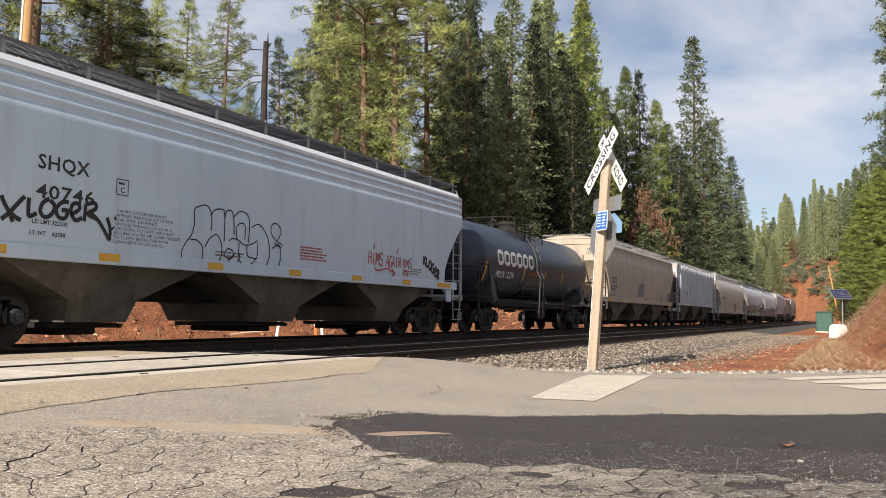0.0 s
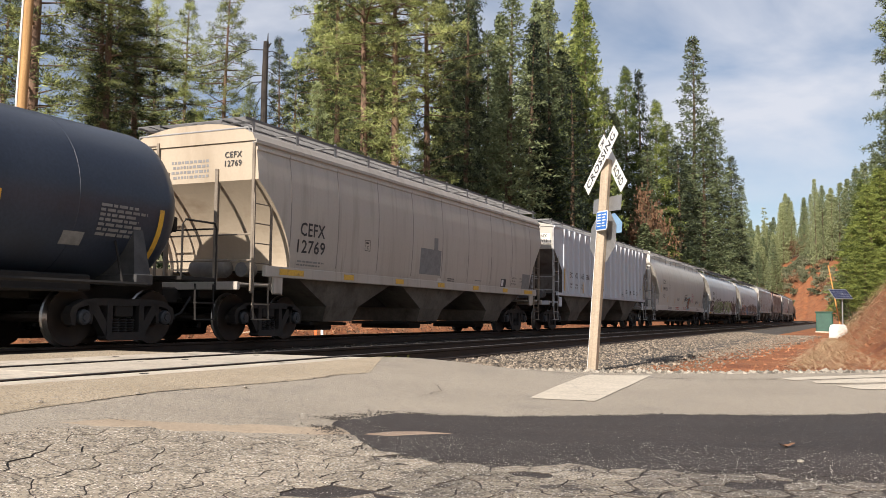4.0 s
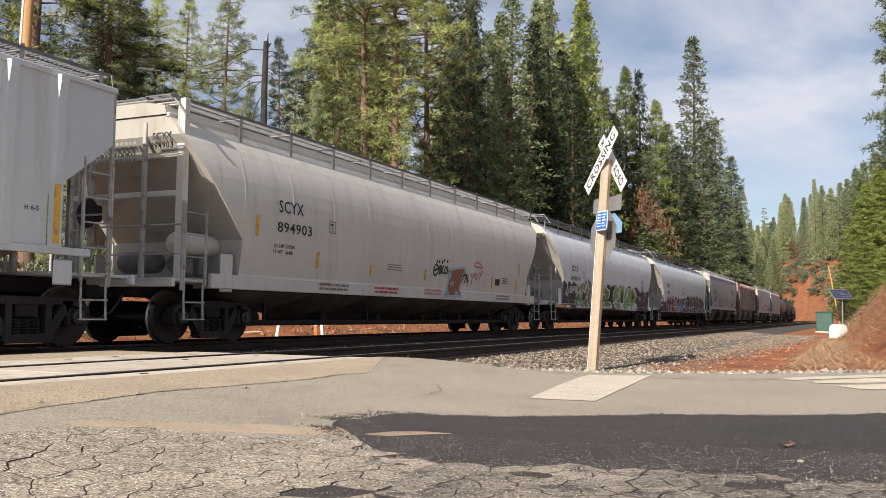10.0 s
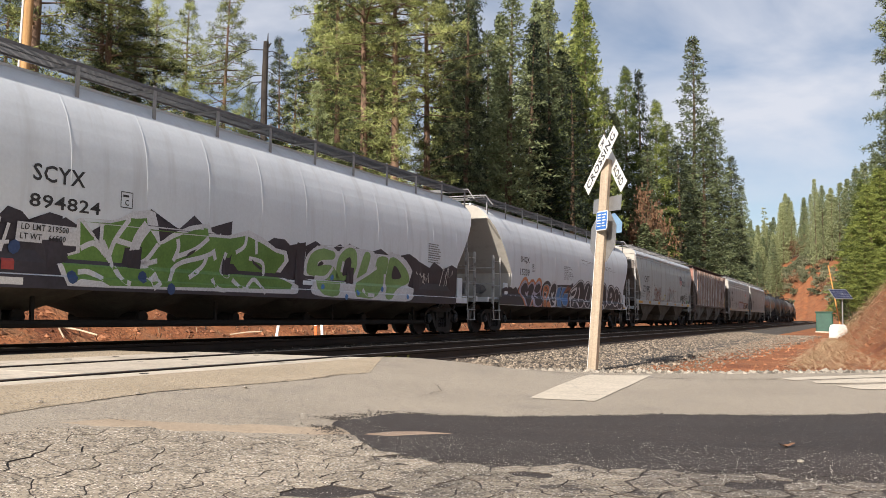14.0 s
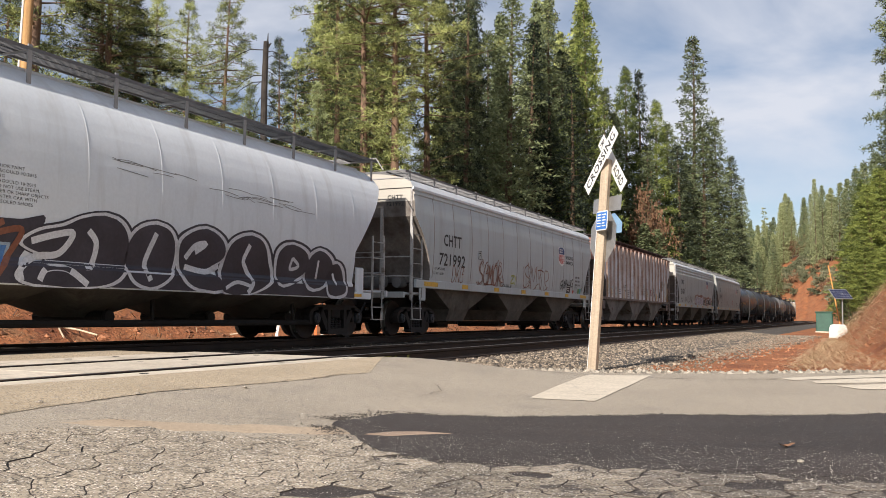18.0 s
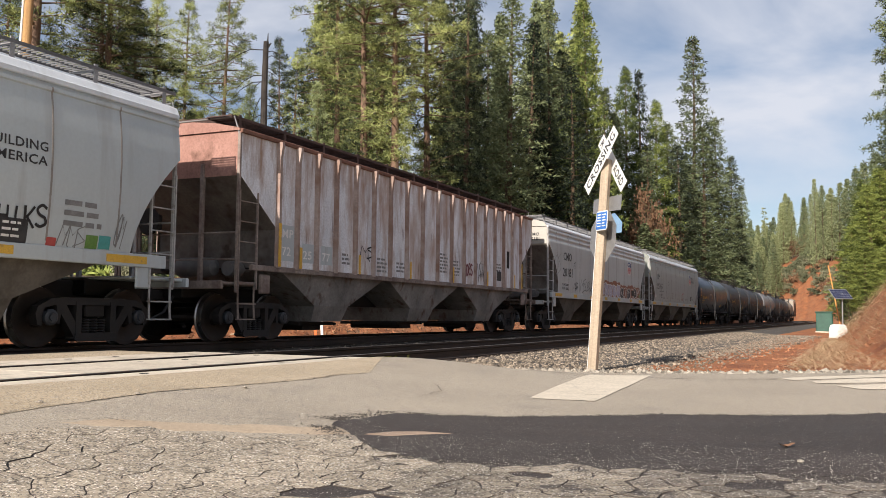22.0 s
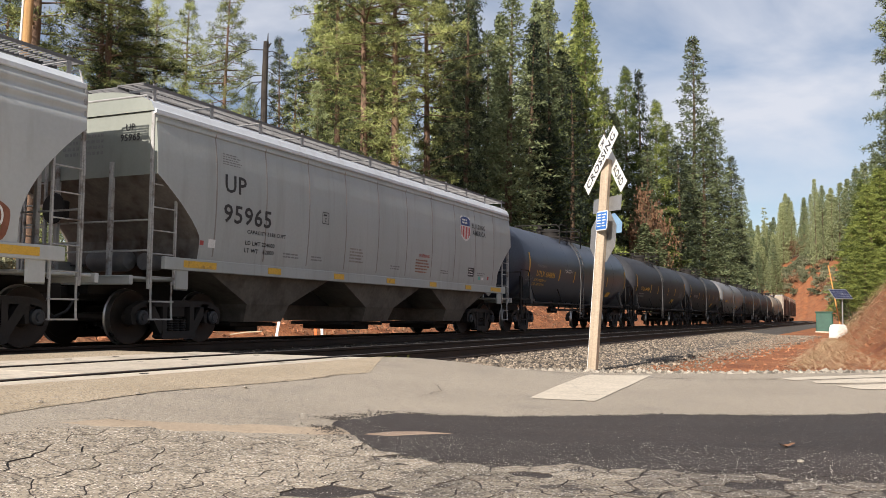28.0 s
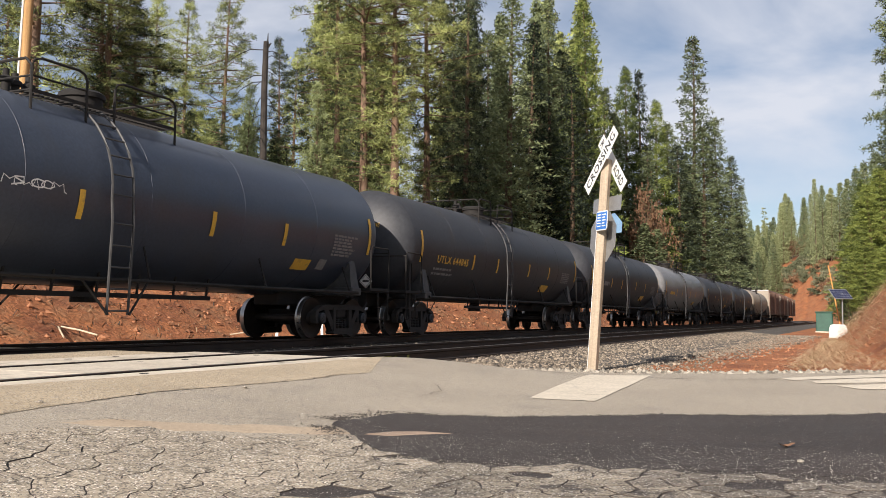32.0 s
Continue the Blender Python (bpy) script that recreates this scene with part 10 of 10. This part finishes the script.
def needle_fan(vs, fs, p, size, rnd, blades, flat=0.5, lean=(0, 0, 0.3), thick=0.075):
    """A tuft of pointed blades round p."""
    for _ in range(blades):
        a = rnd.uniform(0, 6.283)
        e = rnd.uniform(-flat, flat)
        d = Vector((math.cos(a) * math.cos(e) + lean[0], math.sin(a) * math.cos(e) + lean[1], math.sin(e) + lean[2])).normalized()
        sd = d.cross(Vector((rnd.uniform(-1, 1), rnd.uniform(-1, 1), rnd.uniform(-1, 1)))).normalized()
        q = size * rnd.uniform(0.6, 1.2)
        w = q * thick * rnd.uniform(0.8, 1.4)
        o = len(vs)
        m = p + d * q * 0.2
        vs += [tuple(m + sd * w), tuple(p + d * q), tuple(m - sd * w)]
        fs.append((o, o + 1, o + 2))


def sprays(tufts, blades, half, seed):
    """Needle sprays over round tufts: (centre, way out from the trunk, radius); each blade lies over its tuft and points away."""
    rg = np.random.default_rng(seed)
    c = np.repeat(np.array([t[0] for t in tufts]), blades, 0)
    out = np.repeat(np.array([t[1] for t in tufts]), blades, 0)
    r = np.repeat(np.array([t[2] for t in tufts]), blades)[:, None]
    unit = lambda a: a / np.maximum(1e-6, np.linalg.norm(a, axis=1, keepdims=True))
    u = unit(unit(rg.normal(size=c.shape)) + 0.35 * out + (0, 0, 0.2))
    nrm = unit(u + 0.45 * rg.normal(size=c.shape) + 0.25 * out)
    d = rg.normal(size=c.shape)
    d = unit(unit(d - (d * nrm).sum(1, keepdims=True) * nrm) + 0.55 * u + 0.3 * out)
    side = unit(np.cross(nrm, d))
    base = c + u * r * rg.uniform(0.15, 0.9, r.shape) * (1, 1, 0.8)
    w = half * rg.uniform(0.6, 1.3, r.shape)
    tip = base + d * r * rg.uniform(0.35, 0.68, r.shape)
    vs = np.stack((base - side * w, base + side * w, tip), 1).reshape(-1, 3)
    crown = Shape()
    crown.v = [tuple(p) for p in vs.tolist()]
    crown.f = [(k, k + 1, k + 2) for k in range(0, len(vs), 3)]
    return crown


def conifer(kind, h, r, seed, lod=0):
    """Trunk with limbs, and a crown of needle tufts with gaps; built h metres tall, crown radius r."""
    rnd = random.Random(seed)
    wood = Shape()
    base_r = h * {"pine": 0.0105, "fir": 0.011, "cedar": 0.012, "young": 0.009}[kind]
    axis = trunk_into(wood, h, base_r, rnd)
    tufts = []
    low = {"pine": 0.20, "fir": 0.05, "cedar": 0.03, "young": 0.05}[kind]
    nb = {"pine": 125, "fir": 210, "cedar": 210, "young": 110}[kind]
    lobes = [(rnd.uniform(0, 6.28), rnd.uniform(0.6, 1.2)) for _ in range(11)]
    for b in range(nb):
        t = low + (1 - low) * ((b + rnd.random()) / nb) ** (1.05 if kind != "pine" else 0.95)
        z = h * t
        u = (t - low) / (1 - low)
        a = b * 2.39996 + rnd.uniform(-0.5, 0.5)
        lob = lobes[int(t * 10.9)]
        asym = 1 + 0.28 * math.cos(a - lob[0])
        if kind == "pine":
            prof = (0.4 + 1.1 * u) if u < 0.45 else 1.12 * (1 - ((u - 0.42) / 0.6) ** 1.8)
            ln = r * max(0.12, prof) * rnd.uniform(0.45, 1.12) * lob[1] * asym
            rise = rnd.uniform(-0.2, 0.4)
        else:
            prof = (1 - u) ** (0.72 if kind == "fir" else 0.64) + 0.03
            if u < 0.1:
                prof *= 0.6 + 4 * u
            ln = r * prof * rnd.uniform(0.62, 1.18) * (0.9 + 0.1 * lob[1]) * (0.5 + 0.5 * asym)
            rise = (-0.25 + 0.6 * u) if kind == "fir" else (-0.1 + 0.6 * u)
            rise += rnd.uniform(-0.14, 0.14)
        cx, cy = axis(z)
        d = Vector((math.cos(a), math.sin(a), rise)).normalized()
        way = (d.x, d.y, 0.15)
        p0 = Vector((cx, cy, z))
        if ln > 0.8 and (kind == "pine" or b % 5 == 0):
            wood.tube([p0, p0 + d * ln * 0.5 - Vector((0, 0, 0.02 * ln)), p0 + d * ln * 0.92], 0.022 + 0.012 * ln, 4, False, taper=0.012)
        sd = Vector((-d.y, d.x, 0)).normalized()
        n = {"pine": max(3, int(ln * (3.0, 2.4, 1.5)[lod])), "young": max(3, int(ln * 4.5)), "fir": max(3, int(ln * (4.6, 3.6, 1.6)[lod])), "cedar": max(3, int(ln * (4.6, 3.6, 1.6)[lod]))}[kind]
        for k in range(n):
            f = (0.38 if kind == "pine" else 0.2) + (0.64 if kind == "pine" else 0.82) * (k + rnd.random()) / n
            half = (1.08 - f) * ln * 0.40 + 0.14
            q = p0 + d * ln * f + sd * rnd.uniform(-half, half) + Vector((0, 0, rnd.gauss(0.04, 0.12) - (0.10 * ln * f * f if kind != "pine" else -0.08 * ln * f * f)))
            size = {"pine": rnd.uniform(0.30, 0.54), "young": rnd.uniform(0.24, 0.4)}.get(kind, rnd.uniform(0.30, 0.50)) * (1.0, 1.12, 1.5)[lod]
            tufts.append((tuple(q), way, size * (0.75 + 0.25 * min(1, ln / 1.2))))
    blades, half = {"pine": ((52, 0.021), (18, 0.05), (10, 0.12)), "young": ((28, 0.024),), "fir": ((26, 0.036), (15, 0.058), (9, 0.14)), "cedar": ((26, 0.036), (15, 0.058), (9, 0.14))}[kind][lod]
    return wood, sprays(tufts, blades, half, seed)


def broadleaf(h, r, seed):
    rnd = random.Random(seed)
    wood = Shape()
    trunk_into(wood, h * 0.8, h * 0.014, rnd)
    vs, fs = [], []
    for b in range(34):
        z = h * rnd.uniform(0.3, 0.95)
        a = rnd.uniform(0, 6.28)
        ln = r * rnd.uniform(0.4, 1.0) * math.sin(math.pi * min(0.95, max(0.12, z / h)))
        p0 = Vector((0, 0, z * 0.8))
        p1 = Vector((math.cos(a) * ln, math.sin(a) * ln, z))
        wood.tube([p0, (p0 + p1) / 2 + Vector((0, 0, 0.1)), p1], 0.045, 4, False, taper=0.01)
        for k in range(16):
            needle_fan(vs, fs, p1 + Vector((rnd.gauss(0, 0.5), rnd.gauss(0, 0.5), rnd.gauss(0, 0.45))), rnd.uniform(0.2, 0.4), rnd, 5, 1.4, (0, 0, 0), 0.3)
    c = Shape()
    c.v, c.f = vs, fs
    return wood, c


TREES = []


def plant(kind, *rows):
    """Note trees of one kind: x, y, height of the top over the datum, crown radius."""
    TREES.extend((kind,) + r for r in rows)


plant('pine', (-18.2, 46, 19.5, 2.6), (-16.9, 48, 17.5, 2.2), (-19.2, 41, 30.0, 3.4), (-30.0, 60, 25.1, 2.7), (-24.1, 64, 20.9, 2.2))
plant('fir', (-27.8, 70, 24.6, 2.2))
plant('pine', (-21.6, 66, 24.6, 2.2), (-18.2, 62, 23.0, 2.0), (-15.0, 60, 23.7, 2.3))
plant('young', (-21.2, 60, 18.4, 1.5))
plant('pine', (-13.0, 70, 22.4, 1.8), (-13.6, 80, 24.3, 2.3))
plant('young', (-8.2, 56, 15.1, 1.6), (-13.0, 58, 15.6, 1.5), (-15.2, 52, 12.3, 1.5), (-19.6, 44, 9.0, 1.4), (-19.1, 50, 11.2, 1.4), (-13.7, 54, 11.4, 1.4))
plant('young', (-11.4, 60, 13.0, 1.5))
plant('pine', (-7.5, 62, 29.1, 2.9), (-5.2, 57, 28.3, 3.1), (-3.2, 57, 28.7, 3.2), (-1.2, 62, 29.1, 2.9), (-5.0, 70, 31.4, 3.8), (-9.7, 70, 26.7, 2.4))
plant('young', (-6.8, 60, 11.9, 1.5), (-3.8, 62, 11.9, 1.8), (-1.1, 66, 13.5, 2.1))
plant('fir', (1.7, 72, 31.4, 2.7), (0.6, 80, 31.6, 3.0), (5.5, 76, 29.1, 3.8), (3.9, 84, 27.6, 3.2), (8.7, 88, 30.1, 3.5), (11.1, 92, 34.2, 3.0))
plant('cedar', (14.1, 88, 32.4, 3.3))
plant('fir', (13.0, 95, 29.3, 3.6), (17.9, 100, 26.3, 3.3), (5.5, 92, 26.5, 3.5), (12.1, 84, 24.3, 2.9))
plant('cedar', (22.6, 108, 31.1, 3.3))
plant('fir', (25.1, 112, 31.8, 3.0))
plant('cedar', (27.2, 112, 28.0, 3.2))
plant('fir', (19.9, 104, 24.6, 3.3), (33.7, 120, 38.7, 4.4), (39.8, 128, 29.3, 4.2), (34.4, 118, 25.7, 4.5), (29.7, 116, 26.0, 3.7), (29.7, 112, 22.2, 3.5))
plant('fir', (45.2, 140, 25.9, 3.7), (24.3, 104, 19.9, 3.3), (57.2, 170, 25.9, 2.6), (52.8, 160, 22.3, 3.0))
plant('autumn', (21.9, 96, 14.8, 1.6), (23.5, 97, 12.8, 1.7), (38.9, 128, 10.5, 1.5))
plant('fir', (34.6, 65, 38.0, 3.0))
plant('fir', (33.1, 64, 17.7, 2.8))
plant('cedar', (28.0, 58, 9.3, 1.8), (28.6, 62, 7.1, 1.6), (29.9, 60, 10.7, 2.3))
plant('young', (27.3, 60, 4.7, 1.0))
plant('cedar', (24.7, 52, 5.4, 1.2), (41.3, 88, 14.3, 2.0))
plant('fir', (44.7, 92, 17.9, 2.6))
plant('cedar', (39.6, 80, 14.1, 2.5))
plant('fir', (129.2, 308, 49.0, 3.1), (133.5, 312, 47.3, 3.6), (133.4, 305, 45.3, 3.9), (133.9, 300, 46.5, 4.2), (135.2, 296, 47.3, 4.5), (135.3, 290, 49.7, 4.8))
plant('fir', (135.7, 285, 50.7, 5.1), (140.6, 325, 46.1, 3.7), (143.7, 325, 45.1, 3.7), (142.7, 315, 45.8, 4.0), (134.4, 325, 46.0, 2.9), (141.1, 305, 44.4, 4.6))
plant('fir', (140.0, 330, 45.3, 3.3), (137.0, 352, 48.6, 3.3))
plant('cedar', (138.1, 350, 40.5, 2.7), (135.0, 356, 38.8, 2.9))
plant('fir', (135.6, 365, 42.1, 3.0), (134.4, 372, 41.2, 3.1))
plant('cedar', (130.6, 368, 38.9, 3.0))
plant('fir', (127.6, 365, 36.2, 3.0))
plant('cedar', (131.0, 358, 31.0, 2.7), (131.6, 350, 28.1, 2.4), (128.7, 360, 27.7, 2.7))
plant('fir', (121.0, 350, 32.5, 3.1), (137.9, 358, 33.4, 2.7), (138.7, 345, 36.6, 2.6), (138.7, 340, 38.3, 2.6))
plant('autumn', (132.8, 338, 30.5, 2.6), (134.1, 336, 29.7, 2.3), (135.3, 334, 32.3, 2.1))
BEHIND = len(TREES)            # from here on: the wood behind the front row
plant('pine', (0.6, 133.0, 34.6, 3.8))
plant('fir', (11.4, 106.0, 38.5, 3.0), (-18.0, 136.2, 39.8, 3.9))
plant('pine', (-43.9, 82.8, 17.1, 2.4))
plant('fir', (24.6, 188.7, 49.1, 5.4))
plant('pine', (-0.3, 184.4, 67.1, 5.3), (-35.7, 100.1, 14.9, 2.9), (-20.1, 69.8, 13.2, 2.0), (-23.3, 64.5, 11.4, 1.8))
plant('fir', (-27.6, 122.2, 26.8, 3.5))
plant('pine', (-25.1, 90.1, 20.9, 2.6))
plant('fir', (-27.0, 110.6, 18.0, 3.2), (-26.0, 98.3, 17.0, 2.8))
plant('pine', (13.4, 116.0, 42.3, 3.3))
plant('fir', (-21.9, 99.0, 23.0, 2.8))
plant('pine', (-23.9, 62.3, 13.6, 1.8))
plant('fir', (53.0, 193.7, 33.7, 5.5))
plant('pine', (-9.2, 109.6, 38.5, 3.1), (20.5, 129.9, 47.1, 3.7), (-38.5, 83.5, 15.0, 2.4))
plant('fir', (-18.5, 76.2, 14.3, 2.2), (-30.5, 115.1, 25.9, 3.3), (5.5, 88.2, 30.6, 2.5))
plant('pine', (-23.2, 125.2, 22.8, 3.6), (-17.7, 122.0, 43.5, 3.5))
plant('fir', (-37.3, 72.9, 11.7, 2.1))
plant('pine', (10.1, 101.4, 28.8, 2.9), (-36.2, 80.6, 17.7, 2.3), (-27.4, 97.4, 14.4, 2.8))
plant('fir', (-12.3, 106.8, 32.2, 3.0))
plant('pine', (-24.5, 130.4, 26.1, 3.7))
plant('fir', (-14.5, 136.1, 47.9, 3.9))
plant('pine', (17.9, 123.8, 39.5, 3.5), (19.2, 139.0, 38.8, 4.0))
plant('fir', (-20.4, 91.3, 19.1, 2.6))
plant('pine', (18.4, 137.5, 45.0, 3.9))
plant('fir', (3.0, 112.9, 41.2, 3.2))
plant('pine', (-26.2, 81.5, 15.8, 2.3), (2.4, 95.9, 30.8, 2.7), (12.0, 114.1, 36.6, 3.3), (41.3, 186.9, 22.5, 5.3), (-11.3, 126.3, 43.3, 3.6))
plant('fir', (7.2, 111.6, 30.2, 3.2), (21.9, 152.7, 42.5, 4.4))
plant('pine', (0.6, 130.3, 36.7, 3.7), (-44.6, 86.2, 16.7, 2.5))
plant('fir', (-27.2, 78.0, 14.0, 2.2), (-18.1, 138.1, 49.2, 3.9), (-30.3, 114.9, 24.7, 3.3), (-17.1, 126.5, 35.8, 3.6), (-23.0, 68.8, 16.1, 2.0))
plant('pine', (-29.2, 97.8, 21.8, 2.8))
plant('fir', (-28.1, 131.9, 23.7, 3.8))
plant('pine', (-9.5, 146.3, 42.1, 4.2), (33.3, 188.9, 25.2, 5.4))
plant('fir', (-27.1, 124.9, 22.7, 3.6))

plant('autumn', (62.4, 194.6, 16.0, 2.7), (59.6, 185.6, 13.0, 2.4))
plant('fir', (21.3, 93.7, 10.4, 2.1), (23.0, 95.3, 9.9, 2.2))
rw = random.Random(15)
for k in range(30):
    far_s, far_l = (rw.uniform(316, 345), rw.uniform(15, 26)) if k < 16 else (rw.uniform(328, 362), rw.uniform(30, 50))
    far_x, far_y, _a = track_at(far_s, far_l)
    TREES.append((("fir", "fir", "cedar")[k % 3], far_x, far_y, ground_z(far_s, far_l) + (rw.uniform(11, 21) if k < 16 else rw.uniform(16, 25)), rw.uniform(2.6, 3.8)))
rw = random.Random(5)
for k in range(34):
    far_s, far_l = rw.uniform(225, 330), rw.uniform(38, 120)
    far_x, far_y, _a = track_at(far_s, far_l)
    TREES.append((("fir", "cedar", "fir")[k % 3], far_x, far_y, ground_z(far_s, far_l) + rw.uniform(11, 21), rw.uniform(2.4, 3.6)))
plant('pine', (-17.4, 45, 26.0, 2.7))

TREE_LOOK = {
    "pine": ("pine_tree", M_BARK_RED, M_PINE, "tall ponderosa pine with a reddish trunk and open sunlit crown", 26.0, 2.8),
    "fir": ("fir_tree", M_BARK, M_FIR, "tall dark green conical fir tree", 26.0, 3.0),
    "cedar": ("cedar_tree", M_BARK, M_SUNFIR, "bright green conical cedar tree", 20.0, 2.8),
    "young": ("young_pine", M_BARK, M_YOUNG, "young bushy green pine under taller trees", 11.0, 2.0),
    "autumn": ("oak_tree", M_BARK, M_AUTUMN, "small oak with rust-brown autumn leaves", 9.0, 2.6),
}
STOCK = {}
for kind, n_var in (("pine", 4), ("fir", 4), ("cedar", 2), ("young", 2), ("autumn", 1)):
    _n, bark, leaf, _l, h0, r0 = TREE_LOOK[kind]
    for v in range(n_var):
        for lod in (0, 1, 2, 3):
            if lod and kind not in ("pine", "fir", "cedar") or (lod == 2 and kind == "pine"):
                continue
            wood, crown = broadleaf(h0, r0, 50 + v) if kind == "autumn" else conifer(kind, h0, r0, 100 * v + len(kind), min(lod, 2))
            mw, mc = wood.mesh("trunk", 60), crown.mesh("crown")
            mw.materials.append(bark)
            # the farthest crowns take the paler tone in place of haze
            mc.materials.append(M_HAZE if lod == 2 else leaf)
            STOCK[kind, v, lod] = (mw, mc)


def ground_at(x, y):
    a, b = locate([x], [y])
    return ground_z(float(a[0]), float(b[0]), x, y)


rt = random.Random(21)
for i, (kind, x, y, top, rad) in enumerate(TREES):
    nm, bark, leaf, lab, h0, r0 = TREE_LOOK[kind]
    zb = ground_at(x, y) - 0.15
    v = i % sum(1 for k in STOCK if k[0] == kind and k[2] == 0)
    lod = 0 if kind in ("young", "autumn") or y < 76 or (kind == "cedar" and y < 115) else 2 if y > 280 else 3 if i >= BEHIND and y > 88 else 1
    mw, mc = STOCK[kind, v, lod]
    t_ob = tagged(new(nm), lab, "tree", "trees round the railway")
    h = max(3.5, top - zb)
    wide = rad / r0 * (1.0 if lod == 2 else 1.2)
    t_ob.matrix_basis = pose(x, y, zb, 0, 0, rt.uniform(0, 360)) @ Matrix.Diagonal((wide, wide, h / h0, 1))
    part("trunk", mw, None, t_ob)
    part("crown", mc, None, t_ob)

# the burnt snag
snag = tagged(new("dead_snag"), "charred dead tree trunk broken off at the top", "dead tree")
sx_, sy_ = -10.38, 50.5
snag.matrix_basis = pose(sx_, sy_, ground_at(sx_, sy_) - 0.2)
sg_ = Shape().tube([(0, 0, 0), (0.05, 0, 6), (0.0, 0.05, 12), (0.05, 0, 14.6)], 0.24, 10, taper=0.15)
sg_.tube([(0.12, 0, 14.3), (0.15, 0, 15.1)], 0.07, 5, taper=0.02)
sg_.tube([(0.10, 0, 14.2), (0.35, -0.05, 14.5)], 0.09, 5, taper=0.04)
part("trunk", sg_, M_SNAG, snag)
rs = random.Random(3)
for k in range(30):
    z, a, q = rs.uniform(4, 14.3), rs.uniform(0, 6.28), rs.uniform(0.6, 2.4)
    ca, sa = math.cos(a), math.sin(a)
    limb = Shape().tube([(0, 0, z), (ca * q * 0.35, sa * q * 0.35, z + 0.02), (ca * q * 0.7, sa * q * 0.7, z - 0.16 * q), (ca * q * 0.9, sa * q * 0.9, z - 0.36 * q), (ca * q, sa * q, z - 0.55 * q)], 0.032, 4, False, taper=0.008)
    part("dead_branch", limb, M_SNAG, snag)

# ---- shrubs on the banks ----
def shrub_mesh(seed, n=70, r=0.7):
    rnd = random.Random(seed)
    vs, fs = [], []
    for k in range(n):
        a, e = rnd.uniform(0, 6.28), rnd.uniform(0.0, 1.5)
        q = r * rnd.uniform(0.3, 1.0)
        needle_fan(vs, fs, Vector((math.cos(a) * math.cos(e) * q, math.sin(a) * math.cos(e) * q, math.sin(e) * q * 0.9 + 0.05)), rnd.uniform(0.15, 0.3), rnd, 8, 1.2, (0, 0, 0.3), 0.16)
    s = Shape()
    s.v, s.f = vs, fs
    return s.mesh("leaves")


shrubs = [(shrub_mesh(k), m) for k, m in ((1, M_SHRUB), (2, M_PINE), (3, M_SHRUB), (4, M_SUNFIR), (5, M_AUTUMN), (6, M_SHRUB))]
for me, m in shrubs:
    me.materials.append(m)
rb = random.Random(8)
spots = []
while len(spots) < 120:
    s, l = rb.uniform(0, 110), rb.uniform(-24, -9.5)
    spots.append((s, l, rb.uniform(0.8, 2.4)))
for k in range(120):
    spots.append((rb.uniform(215, 325), rb.choice((rb.uniform(14, 24), rb.uniform(19, 34), rb.uniform(22, 50))), rb.uniform(1.6, 4.6)))
for k in range(22):
    spots.append((rb.uniform(45, 100), rb.uniform(15, 26), rb.uniform(0.9, 2.2)))
for k in range(44):
    f = rb.random()
    spots.append((326 + 5 * f + rb.uniform(-3, 4), 19 + 22 * f + rb.uniform(-1.0, 4), rb.uniform(2.4, 5.2)))
for k in range(14):
    f = rb.random()
    spots.append((256 + 55 * f, 13.8 + 17 * f * f + rb.uniform(-0.8, 2.5), rb.uniform(1.6, 3.4)))
for s, l, k in spots:
    x, y, _ = track_at(s, l)
    me, m = shrubs[rb.choice((0, 2, 5, 0, 2, 4)) if s > 200 else rb.randrange(4)]
    b = tagged(new("shrub"), "low shrub on the bank", "shrub", "shrubs on the banks")
    b.matrix_basis = pose(x, y, ground_z(s, l) - 0.05, 0, 0, rb.uniform(0, 360)) @ Matrix.Scale(k, 4)
    part("leaves", me, None, b)

# ---- far woods on the hills, and unseen woods added for reflections ----
rf = random.Random(77)
vs, fs = [], []
for k in range(1400):
    if k < 900:
        s, l = rf.uniform(235, 345) if k < 700 else rf.uniform(345, 690), rf.uniform(45, 420)
    elif k < 1100:
        s, l = rf.uniform(-60, 230), rf.uniform(-330, -75)
    elif k < 1330:
        # out-of-view woods beside and behind the camera, added to darken tank reflections
        s, l = rf.uniform(-150, 120), rf.uniform(85, 170)
    else:
        s, l = rf.uniform(-300, -150), rf.uniform(-70, 60)
    x, y, _ = track_at(s, l)
    z = ground_z(s, l)
    h, r = rf.uniform(13, 24), rf.uniform(1.8, 3.0)
    for j in range(34):
        t = rf.random() ** 0.8
        a = rf.uniform(0, 6.28)
        q = r * (1 - t) * rf.uniform(0.5, 1.1) + 0.1
        p = Vector((x + math.cos(a) * q * 0.6, y + math.sin(a) * q * 0.6, z + h * (0.08 + 0.92 * t)))
        needle_fan(vs, fs, p, 1.6, rf, 4, 0.5, (math.cos(a) * 0.8, math.sin(a) * 0.8, -0.2), 0.2)
w_ = Shape()
w_.v, w_.f = vs, fs
tagged(part("far_woods", w_, M_HAZE), "distant conifer woods with haze in their colour, plus unseen woods added for reflections", "woods", kind="stuff")
# ---- motion ----
def motions():
    """The train rolls past at an even speed; every wheelset turns with it."""
    for car, s0 in CARS:
        walk(car, [(t, track_pose(s0 - SPEED * t)) for t in np.arange(0.0, SECONDS + 0.1, 2.0)])
    turn = [(t, -SPEED * t / R_WHEEL) for t in np.arange(0.0, SECONDS + 0.05, 0.1)]
    for wheel in WHEELS:
        base = wheel.matrix_basis.to_translation()
        walk(wheel, [(t, Matrix.Translation(base) @ Matrix.Rotation(a, 4, "Y")) for t, a in turn])


motions()
